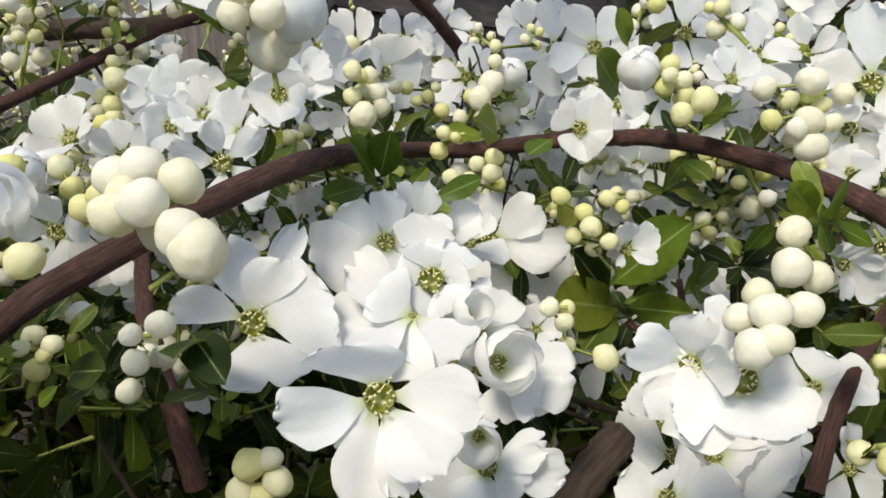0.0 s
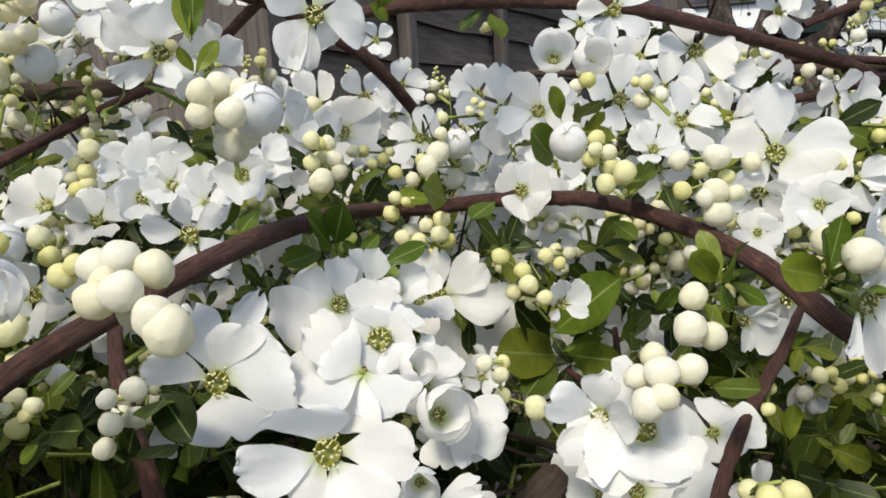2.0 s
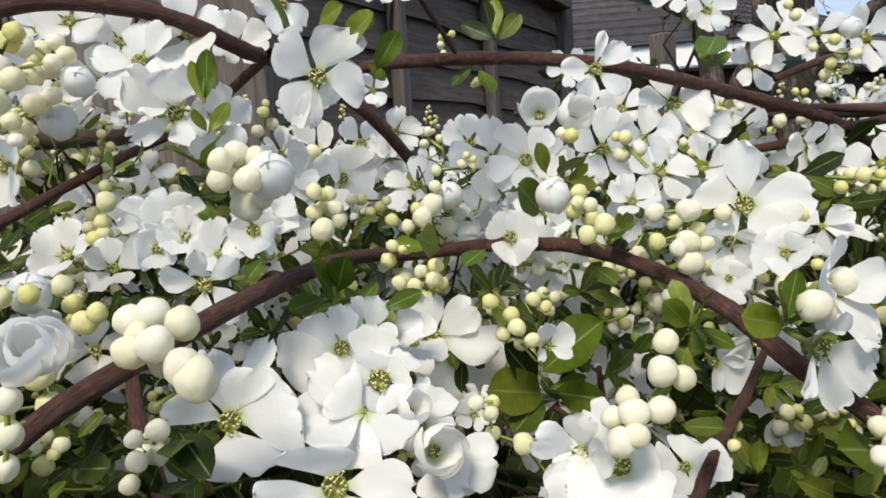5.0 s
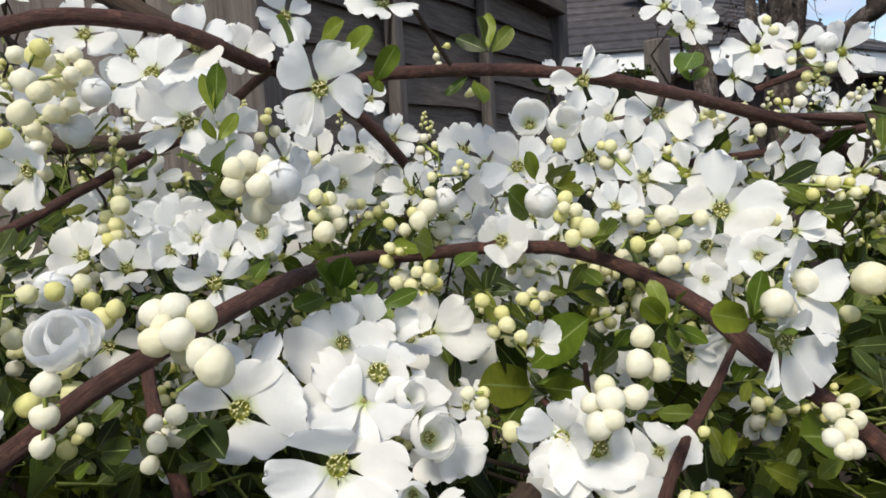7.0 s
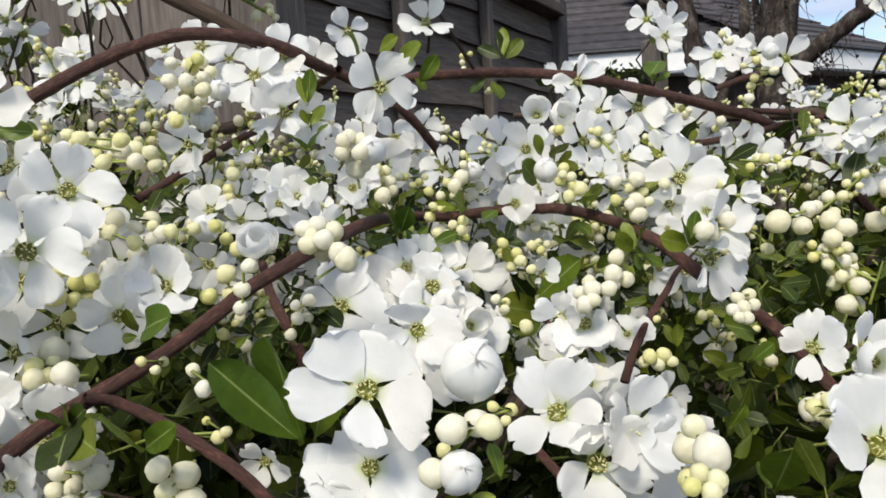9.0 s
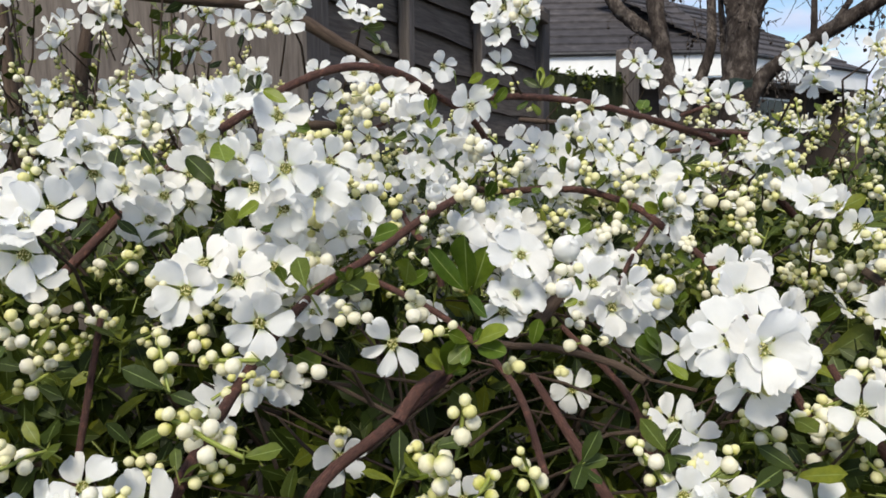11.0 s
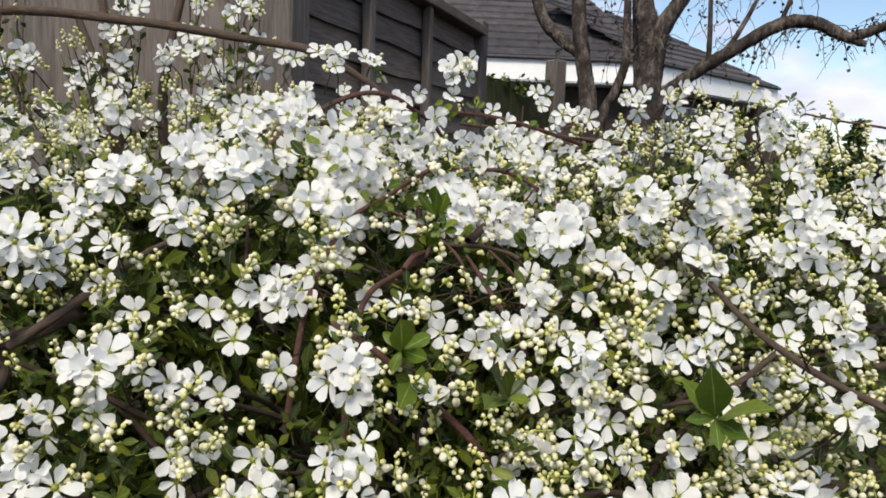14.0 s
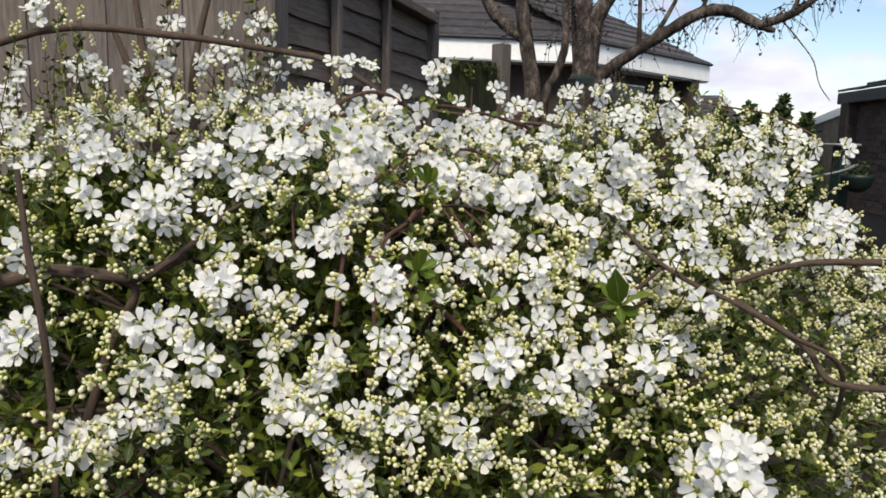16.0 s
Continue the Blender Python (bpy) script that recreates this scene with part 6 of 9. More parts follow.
twig([(0.1311, 0.1583, 1.2332), (0.1226, 0.1586, 1.2333), (0.1284, 0.1582, 1.2314), (0.1253, 0.1580, 1.2291), (0.1158, 0.1604, 1.2302)], [0.0006, 0.0006, 0.0006, 0.0006, 0.0006])
for x, y, z, s in ((0.0945, 0.1910, 1.2363, 0.0081), (0.0905, 0.1902, 1.2410, 0.0053),):
    bud((x, y, z), s, (-0.05, -0.99, -0.09), True)
twig([(0.0944, 0.2012, 1.2396), (0.0981, 0.2006, 1.2348)], [0.0006, 0.0006])
for x, y, z, s in ((0.1344, 0.2211, 1.2277, 0.0050), (0.1360, 0.2162, 1.2243, 0.0054), (0.1264, 0.2112, 1.2263, 0.0046), (0.1464, 0.2134, 1.2292, 0.0046), (0.1340, 0.2185, 1.2320, 0.0038),):
    bud((x, y, z), s, (-0.05, -0.99, -0.09))
twig([(0.1345, 0.2196, 1.2319), (0.1493, 0.2187, 1.2284), (0.1335, 0.2192, 1.2280), (0.1301, 0.2190, 1.2250), (0.1373, 0.2186, 1.2239)], [0.0006, 0.0006, 0.0006, 0.0006, 0.0006])
for x, y, z, s in ((0.1198, 0.1835, 1.1896, 0.0047), (0.1263, 0.1855, 1.1854, 0.0047), (0.1231, 0.1834, 1.1903, 0.0034),):
    bud((x, y, z), s, (-0.05, -0.99, -0.09), False)
twig([(0.1237, 0.1847, 1.1898), (0.1204, 0.1847, 1.1892), (0.1255, 0.1842, 1.1859)], [0.0006, 0.0006, 0.0006])
for x, y, z, s in ((0.0884, 0.1477, 1.2006, 0.0033), (0.0839, 0.1385, 1.1994, 0.0030),):
    bud((x, y, z), s, (-0.05, -0.99, -0.09), False)
twig([(0.0877, 0.1461, 1.2012), (0.0870, 0.1456, 1.1965)], [0.0006, 0.0006])
flower(0.0570, 0.2099, 1.2586, 0.0126, (-0.24, -0.81, 0.54), 0.1)
for x, y, z, s in ((0.0656, 0.2109, 1.2592, 0.0054), (0.0686, 0.2093, 1.2547, 0.0054), (0.0631, 0.2077, 1.2533, 0.0054), (0.0689, 0.2098, 1.2504, 0.0061), (0.0701, 0.1969, 1.2493, 0.0068), (0.0652, 0.1993, 1.2461, 0.0061), (0.0637, 0.2047, 1.2563, 0.0043),):
    bud((x, y, z), s, (-0.05, -0.99, -0.09), False)
twig([(0.0653, 0.2094, 1.2593), (0.0647, 0.2091, 1.2560), (0.0684, 0.2088, 1.2547), (0.0634, 0.2089, 1.2532), (0.0685, 0.2084, 1.2505), (0.0730, 0.2080, 1.2483), (0.0672, 0.2079, 1.2452), (0.0730, 0.2095, 1.2402)], [0.0006, 0.0006, 0.0006, 0.0006, 0.0006, 0.0006, 0.0006, 0.0006])
for x, y, z, s in ((0.0883, 0.2044, 1.2512, 0.0063), (0.0943, 0.1910, 1.2523, 0.0074), (0.0943, 0.2036, 1.2479, 0.0053), (0.0843, 0.1906, 1.2435, 0.0053), (0.0940, 0.1910, 1.2427, 0.0074), (0.0992, 0.1901, 1.2419, 0.0049), (0.0972, 0.1981, 1.2370, 0.0053), (0.0978, 0.1930, 1.2463, 0.0046),):
    bud((x, y, z), s, (-0.05, -0.99, -0.09))
twig([(0.0985, 0.2024, 1.2515), (0.0877, 0.2027, 1.2513), (0.0938, 0.2022, 1.2480), (0.1011, 0.2016, 1.2454), (0.0879, 0.2017, 1.2421), (0.0978, 0.2013, 1.2415), (0.1035, 0.2010, 1.2406), (0.0982, 0.2008, 1.2366)], [0.0006, 0.0006, 0.0006, 0.0006, 0.0006, 0.0006, 0.0006, 0.0006])
for x, y, z, s in ((0.1168, 0.2193, 1.2484, 0.0065), (0.1392, 0.2104, 1.2468, 0.0061), (0.1405, 0.2211, 1.2471, 0.0042),):
    bud((x, y, z), s, (-0.05, -0.99, -0.09))
flower(0.0242, 0.2314, 1.2605, 0.0107, (-0.05, -0.84, 0.54), 0.1)
for x, y, z, s in ((0.0179, 0.2269, 1.2577, 0.0080), (0.0143, 0.2245, 1.2536, 0.0072), (0.0232, 0.2380, 1.2487, 0.0076), (0.0275, 0.2375, 1.2529, 0.0056), (0.0193, 0.2257, 1.2639, 0.0044),):
    bud((x, y, z), s, (-0.05, -0.99, -0.09), True)
twig([(0.0196, 0.2371, 1.2637), (0.0182, 0.2365, 1.2573), (0.0274, 0.2357, 1.2530), (0.0144, 0.2361, 1.2529), (0.0230, 0.2354, 1.2489), (0.0266, 0.2375, 1.2448)], [0.0006, 0.0006, 0.0006, 0.0006, 0.0006, 0.0006])
for x, y, z, s in ((0.0205, 0.2395, 1.2693, 0.0041), (0.0303, 0.2436, 1.2711, 0.0037), (0.0342, 0.2487, 1.2693, 0.0033), (0.0318, 0.2417, 1.2741, 0.0029), (0.0340, 0.2370, 1.2724, 0.0027),):
    bud((x, y, z), s, (-0.05, -0.99, -0.09))
twig([(0.0323, 0.2481, 1.2742), (0.0349, 0.2478, 1.2726), (0.0306, 0.2478, 1.2712), (0.0341, 0.2475, 1.2693), (0.0208, 0.2479, 1.2693)], [0.0006, 0.0006, 0.0006, 0.0006, 0.0006])
for x, y, z, s in ((0.0710, 0.2435, 1.2788, 0.0062),):
    bud((x, y, z), s, (-0.05, -0.99, -0.09))
flower(0.2125, 0.3018, 1.3202, 0.0104, (0.01, -0.84, 0.54), 0.1)
for x, y, z, s in ((0.1986, 0.2918, 1.3143, 0.0056), (0.2131, 0.3107, 1.3104, 0.0061), (0.2000, 0.2973, 1.3049, 0.0056), (0.2151, 0.3099, 1.3033, 0.0056), (0.2144, 0.3020, 1.3090, 0.0061), (0.2001, 0.3021, 1.3006, 0.0056), (0.1961, 0.2962, 1.2932, 0.0066), (0.1915, 0.3111, 1.3288, 0.0056), (0.1798, 0.2944, 1.3308, 0.0046), (0.1990, 0.3092, 1.3136, 0.0046),):
    bud((x, y, z), s, (-0.05, -0.99, -0.09))
twig([(0.1883, 0.3108, 1.3339), (0.1910, 0.3101, 1.3286)], [0.0006, 0.0006])
twig([(0.2082, 0.3082, 1.3166), (0.1984, 0.3082, 1.3134), (0.2111, 0.3074, 1.3100), (0.2175, 0.3072, 1.3096), (0.2057, 0.3072, 1.3060), (0.2132, 0.3066, 1.3029), (0.2027, 0.3068, 1.3011), (0.2017, 0.3060, 1.2939)], [0.0006, 0.0006, 0.0006, 0.0006, 0.0006, 0.0006, 0.0006, 0.0006])
for x, y, z, s in ((0.1945, 0.3328, 1.2824, 0.0072), (0.1932, 0.3390, 1.2779, 0.0050), (0.1691, 0.3325, 1.2920, 0.0050), (0.1692, 0.3205, 1.2896, 0.0044),):
    bud((x, y, z), s, (-0.05, -0.99, -0.09))
twig([(0.1713, 0.3377, 1.2923), (0.1768, 0.3373, 1.2906)], [0.0006, 0.0006])
twig([(0.1960, 0.3358, 1.2826), (0.1914, 0.3355, 1.2778)], [0.0006, 0.0006])
for x, y, z, s in ((-0.0237, 0.2372, 1.2646, 0.0061), (-0.0194, 0.2463, 1.2634, 0.0055), (-0.0220, 0.2459, 1.2586, 0.0061), (-0.0177, 0.2455, 1.2577, 0.0065), (-0.0250, 0.2419, 1.2569, 0.0061), (-0.0168, 0.2457, 1.2532, 0.0069), (-0.0215, 0.2360, 1.2509, 0.0086), (-0.0219, 0.2451, 1.2632, 0.0049),):
    bud((x, y, z), s, (-0.05, -0.99, -0.09))
twig([(-0.0247, 0.2448, 1.2645), (-0.0192, 0.2445, 1.2635), (-0.0219, 0.2446, 1.2632), (-0.0218, 0.2441, 1.2587), (-0.0175, 0.2439, 1.2578), (-0.0253, 0.2440, 1.2568), (-0.0165, 0.2434, 1.2533), (-0.0224, 0.2433, 1.2504), (-0.0194, 0.2451, 1.2431)], [0.0006, 0.0006, 0.0006, 0.0006, 0.0006, 0.0006, 0.0006, 0.0006, 0.0006])
for x, y, z, s in ((-0.0130, 0.2676, 1.2599, 0.0055), (-0.0096, 0.2726, 1.2595, 0.0055), (-0.0022, 0.2721, 1.2560, 0.0055), (0.0025, 0.2637, 1.2509, 0.0055), (-0.0061, 0.2668, 1.2547, 0.0046), (0.0010, 0.2645, 1.2588, 0.0041),):
    bud((x, y, z), s, (-0.05, -0.99, -0.09))
twig([(-0.0140, 0.2789, 1.2595), (-0.0100, 0.2787, 1.2593), (0.0005, 0.2782, 1.2583), (-0.0025, 0.2781, 1.2557), (-0.0068, 0.2780, 1.2542), (0.0020, 0.2773, 1.2501)], [0.0006, 0.0006, 0.0006, 0.0006, 0.0006, 0.0006])
for x, y, z, s in ((-0.0935, 0.2288, 1.2662, 0.0072), (-0.1038, 0.2413, 1.2618, 0.0060), (-0.0972, 0.2329, 1.2590, 0.0064), (-0.1042, 0.2377, 1.2572, 0.0056), (-0.0968, 0.2322, 1.2551, 0.0056), (-0.1001, 0.2317, 1.2534, 0.0068),):
    bud((x, y, z), s, (-0.05, -0.99, -0.09), False)
twig([(-0.0987, 0.2413, 1.2661), (-0.1037, 0.2411, 1.2618), (-0.1004, 0.2406, 1.2587), (-0.1054, 0.2406, 1.2570), (-0.1001, 0.2402, 1.2546), (-0.1037, 0.2401, 1.2529)], [0.0006, 0.0006, 0.0006, 0.0006, 0.0006, 0.0006])
for x, y, z, s in ((-0.0931, 0.2442, 1.2705, 0.0056), (-0.0939, 0.2301, 1.2715, 0.0044),):
    bud((x, y, z), s, (-0.05, -0.99, -0.09))
twig([(-0.0987, 0.2419, 1.2716), (-0.0921, 0.2416, 1.2705)], [0.0006, 0.0006])
flower(-0.0942, 0.2201, 1.3057, 0.0108, (0.26, -0.83, 0.50), 0.1)
for x, y, z, s in ((-0.1063, 0.2223, 1.3170, 0.0066), (-0.1020, 0.2239, 1.3194, 0.0063), (-0.0972, 0.2200, 1.3143, 0.0066), (-0.1058, 0.2247, 1.3112, 0.0081), (-0.1083, 0.2220, 1.3140, 0.0052),):
    bud((x, y, z), s, (-0.05, -0.99, -0.09))
twig([(-0.1033, 0.2267, 1.3200), (-0.1083, 0.2267, 1.3179), (-0.0999, 0.2261, 1.3154), (-0.1104, 0.2264, 1.3148), (-0.1063, 0.2259, 1.3114)], [0.0006, 0.0006, 0.0006, 0.0006, 0.0006])
for x, y, z, s in ((-0.1062, 0.2132, 1.2985, 0.0074), (-0.1023, 0.2176, 1.3014, 0.0066), (-0.1153, 0.2224, 1.2917, 0.0077), (-0.1143, 0.2142, 1.2938, 0.0066), (-0.1060, 0.2182, 1.2981, 0.0059), (-0.1136, 0.2147, 1.2875, 0.0063),):
    bud((x, y, z), s, (-0.05, -0.99, -0.09), True)
twig([(-0.1057, 0.2249, 1.3023), (-0.1119, 0.2249, 1.3000), (-0.1091, 0.2247, 1.2988), (-0.1197, 0.2246, 1.2949), (-0.1162, 0.2241, 1.2918), (-0.1183, 0.2238, 1.2882)], [0.0006, 0.0006, 0.0006, 0.0006, 0.0006, 0.0006])
for x, y, z, s in ((0.0345, 0.3191, 1.3314, 0.0036), (0.0300, 0.3244, 1.3311, 0.0042), (0.0284, 0.3084, 1.3249, 0.0039), (0.0299, 0.3175, 1.3225, 0.0036), (0.0437, 0.3064, 1.3075, 0.0047), (0.0422, 0.3099, 1.3068, 0.0034),):
    bud((x, y, z), s, (-0.05, -0.99, -0.09))
twig([(0.0350, 0.3260, 1.3327), (0.0301, 0.3261, 1.3314), (0.0293, 0.3257, 1.3277), (0.0303, 0.3252, 1.3237)], [0.0006, 0.0006, 0.0006, 0.0006])
twig([(0.0453, 0.3232, 1.3095), (0.0433, 0.3232, 1.3083)], [0.0006, 0.0006])
flower(-0.1444, 0.1138, 1.2088, 0.0270, (-0.22, -0.93, 0.30), 0.7)
flower(-0.1323, 0.0797, 1.1758, 0.0206, (-0.13, -0.97, 0.21), 0.7)
flower(-0.0605, 0.0965, 1.1712, 0.0190, (-0.05, -0.99, -0.09), 0.6)
flower(-0.1611, 0.1693, 1.2517, 0.0346, (-0.23, -0.95, 0.21), 0.75)
flower(-0.1411, 0.1787, 1.2534, 0.0335, (0.08, -0.92, 0.38), 0.75)
flower(-0.1599, 0.1567, 1.2279, 0.0355, (-0.33, -0.94, 0.12), 0.7)
flower(-0.1320, 0.1759, 1.2303, 0.0290, (0.25, -0.95, 0.17), 0.75)
flower(-0.1524, 0.1646, 1.2099, 0.0346, (-0.06, -0.98, -0.19), 0.75)
flower(-0.1263, 0.1734, 1.2087, 0.0268, (0.23, -0.97, -0.11), 0.7)
flower(-0.1743, 0.1821, 1.2732, 0.0335, (-0.21, -0.90, 0.39), 0.7)
flower(-0.1580, 0.1871, 1.2307, 0.0346, (-0.03, -0.95, 0.30), 0.7)

for x, y, z, s in ((-0.0388, 0.1420, 1.1837, 0.0070), (-0.0336, 0.1420, 1.1797, 0.0062), (-0.0412, 0.1420, 1.1777, 0.0066), (-0.0346, 0.1420, 1.1847, 0.0050), (-0.0374, 0.1420, 1.1765, 0.0064)):
    bud((x, y, z), s, (-0.05, -0.90, 0.40), False)

# bud heads on the near sprays
for x, y, z, s in ((-0.1065, 0.0707, 1.1863, 0.0076), (-0.1011, 0.0665, 1.1814, 0.0071), (-0.1075, 0.0614, 1.1752, 0.0076), (-0.1001, 0.0589, 1.1755, 0.0067), (-0.1150, 0.0562, 1.1749, 0.0067), (-0.0675, 0.0607, 1.2062, 0.0047), (-0.0742, 0.0751, 1.2081, 0.0042),):
    bud((x, y, z), s, (-0.05, -0.99, -0.09), True)
twig([(-0.0739, 0.0723, 1.2086), (-0.0685, 0.0716, 1.2043)], [0.0006, 0.0006])
twig([(-0.1067, 0.0713, 1.1862), (-0.1019, 0.0705, 1.1804), (-0.1095, 0.0701, 1.1728), (-0.1023, 0.0697, 1.1725), (-0.1187, 0.0702, 1.1709)], [0.0006, 0.0006, 0.0006, 0.0006, 0.0006])
for x, y, z, s in ((-0.0766, 0.0468, 1.1900, 0.0066), (-0.0717, 0.0520, 1.1859, 0.0074), (-0.0709, 0.0506, 1.1786, 0.0087), (-0.0756, 0.0367, 1.1807, 0.0079), (-0.0764, 0.0509, 1.1825, 0.0062),):
    bud((x, y, z), s, (-0.05, -0.99, -0.09))
twig([(-0.0770, 0.0499, 1.1893), (-0.0714, 0.0494, 1.1865), (-0.0762, 0.0492, 1.1829), (-0.0707, 0.0486, 1.1791), (-0.0771, 0.0486, 1.1773)], [0.0006, 0.0006, 0.0006, 0.0006, 0.0006])
for x, y, z, s in ((-0.0700, 0.0174, 1.1745, 0.0065), (-0.0637, 0.0167, 1.1767, 0.0057), (-0.0570, 0.0151, 1.1797, 0.0050), (-0.0573, 0.0177, 1.1750, 0.0042),):
    bud((x, y, z), s, (-0.05, -0.99, -0.09), False)
twig([(-0.0577, 0.0272, 1.1759), (-0.0646, 0.0272, 1.1733), (-0.0578, 0.0268, 1.1720), (-0.0712, 0.0272, 1.1712)], [0.0006, 0.0006, 0.0006, 0.0006])
for x, y, z, s in ((-0.1402, 0.1117, 1.2046, 0.0076), (-0.1342, 0.1183, 1.2072, 0.0101), (-0.1246, 0.1040, 1.2026, 0.0086), (-0.1306, 0.1112, 1.1965, 0.0076), (-0.1342, 0.1029, 1.2020, 0.0071),):
    bud((x, y, z), s, (-0.05, -0.99, -0.09))
twig([(-0.1335, 0.1157, 1.2075), (-0.1414, 0.1157, 1.2040), (-0.1273, 0.1148, 1.2009), (-0.1377, 0.1151, 1.2000), (-0.1314, 0.1144, 1.1959)], [0.0006, 0.0006, 0.0006, 0.0006, 0.0006])
for x, y, z, s in ((0.1066, 0.1180, 1.2095, 0.0048), (0.1137, 0.1241, 1.2093, 0.0048), (0.1065, 0.1130, 1.2069, 0.0053), (0.1004, 0.1077, 1.2076, 0.0045), (0.1143, 0.1219, 1.2057, 0.0048), (0.1065, 0.1098, 1.2038, 0.0045), (0.1018, 0.1059, 1.2051, 0.0040),):
    bud((x, y, z), s, (-0.05, -0.99, -0.09), True)
twig([(0.1123, 0.1211, 1.2097), (0.1080, 0.1212, 1.2091), (0.1138, 0.1206, 1.2059), (0.1100, 0.1208, 1.2058), (0.1062, 0.1209, 1.2057), (0.1082, 0.1205, 1.2029), (0.1112, 0.1203, 1.2022)], [0.0006, 0.0006, 0.0006, 0.0006, 0.0006, 0.0006, 0.0006])
for x, y, z, s in ((0.1056, 0.0675, 1.1850, 0.0074), (0.1143, 0.0728, 1.1818, 0.0083), (0.1213, 0.0746, 1.1839, 0.0069), (0.1245, 0.0717, 1.1791, 0.0064), (0.1072, 0.0640, 1.1880, 0.0060), (0.1121, 0.0630, 1.1811, 0.0064),):
    bud((x, y, z), s, (-0.05, -0.99, -0.09), True)
twig([(0.1117, 0.0725, 1.1861), (0.1198, 0.0720, 1.1846), (0.1080, 0.0724, 1.1839), (0.1138, 0.0719, 1.1820), (0.1243, 0.0712, 1.1793), (0.1167, 0.0715, 1.1789)], [0.0006, 0.0006, 0.0006, 0.0006, 0.0006, 0.0006])
for x, y, z, s in ((0.0055, 0.0130, 1.1837, 0.0052), (0.0102, 0.0229, 1.1762, 0.0056), (0.0045, 0.0227, 1.1776, 0.0050), (0.0056, 0.0248, 1.1648, 0.0071), (0.0115, 0.0154, 1.1697, 0.0057), (0.0236, 0.0249, 1.1667, 0.0056), (0.0123, 0.0267, 1.1794, 0.0046),):
    bud((x, y, z), s, (-0.05, -0.99, -0.09), True)
twig([(0.0080, 0.0249, 1.1801), (0.0119, 0.0247, 1.1800), (0.0049, 0.0247, 1.1769), (0.0105, 0.0243, 1.1757), (0.0230, 0.0229, 1.1675), (0.0132, 0.0233, 1.1669), (0.0054, 0.0234, 1.1653)], [0.0006, 0.0006, 0.0006, 0.0006, 0.0006, 0.0006, 0.0006])
for x, y, z, s in ((0.0535, 0.0268, 1.1929, 0.0077), (0.0529, 0.0122, 1.1972, 0.0084), (0.0547, 0.0264, 1.1978, 0.0061), (0.0563, 0.0214, 1.1865, 0.0073), (0.0530, 0.0257, 1.1856, 0.0057),):
    bud((x, y, z), s, (-0.05, -0.99, -0.09))
twig([(0.0541, 0.0248, 1.1981), (0.0578, 0.0242, 1.1943), (0.0525, 0.0244, 1.1935), (0.0571, 0.0234, 1.1860), (0.0522, 0.0236, 1.1862)], [0.0006, 0.0006, 0.0006, 0.0006, 0.0006])
flower(-0.0014, 0.0120, 1.1976, 0.0105, (0.15, -0.84, 0.52), 0.1)
for x, y, z, s in ((-0.0071, 0.0134, 1.1972, 0.0063), (-0.0024, 0.0123, 1.2069, 0.0066), (0.0036, 0.0197, 1.2052, 0.0063), (0.0051, 0.0083, 1.2082, 0.0055),):
    bud((x, y, z), s, (-0.05, -0.99, -0.09))
twig([(0.0070, 0.0174, 1.2064), (-0.0015, 0.0177, 1.2058), (0.0032, 0.0174, 1.2056), (-0.0066, 0.0169, 1.1963)], [0.0006, 0.0006, 0.0006, 0.0006])
for x, y, z, s in ((-0.1307, 0.1736, 1.2500, 0.0080), (-0.1277, 0.1863, 1.2450, 0.0074), (-0.1231, 0.1951, 1.2477, 0.0080), (-0.1385, 0.1801, 1.2450, 0.0074), (-0.1175, 0.1794, 1.2402, 0.0074), (-0.1330, 0.1947, 1.2380, 0.0080), (-0.1220, 0.1699, 1.2349, 0.0074),):
    bud((x, y, z), s, (-0.05, -0.99, -0.09))
twig([(-0.1348, 0.1920, 1.2498), (-0.1224, 0.1913, 1.2477), (-0.1287, 0.1912, 1.2449), (-0.1413, 0.1918, 1.2447)], [0.0006, 0.0006, 0.0006, 0.0006])
twig([(-0.1196, 0.1903, 1.2398), (-0.1322, 0.1907, 1.2382), (-0.1261, 0.1900, 1.2339)], [0.0006, 0.0006, 0.0006])
for x, y, z, s in ((-0.1218, 0.1406, 1.2324, 0.0074), (-0.1145, 0.1585, 1.2280, 0.0085), (-0.1047, 0.1400, 1.2207, 0.0074), (-0.1014, 0.1472, 1.2255, 0.0062), (-0.0951, 0.1610, 1.2445, 0.0057), (-0.0978, 0.1406, 1.2452, 0.0057), (-0.1028, 0.1609, 1.2361, 0.0051),):
    bud((x, y, z), s, (-0.05, -0.99, -0.09))
twig([(-0.0949, 0.1590, 1.2445), (-0.1006, 0.1593, 1.2447), (-0.1025, 0.1584, 1.2362)], [0.0006, 0.0006, 0.0006])
twig([(-0.1258, 0.1589, 1.2313), (-0.1144, 0.1581, 1.2280), (-0.1030, 0.1573, 1.2247), (-0.1076, 0.1569, 1.2191)], [0.0006, 0.0006, 0.0006, 0.0006])
for x, y, z, s in ((-0.1083, 0.1972, 1.3156, 0.0064), (-0.1033, 0.2049, 1.3149, 0.0071), (-0.1140, 0.2099, 1.3097, 0.0077), (-0.1094, 0.2215, 1.3093, 0.0084), (-0.1005, 0.2174, 1.3117, 0.0064),):
    bud((x, y, z), s, (-0.05, -0.99, -0.09))
twig([(-0.1117, 0.2187, 1.3187), (-0.1052, 0.2182, 1.3168), (-0.1005, 0.2175, 1.3117), (-0.1153, 0.2180, 1.3107), (-0.1089, 0.2176, 1.3088)], [0.0006, 0.0006, 0.0006, 0.0006, 0.0006])
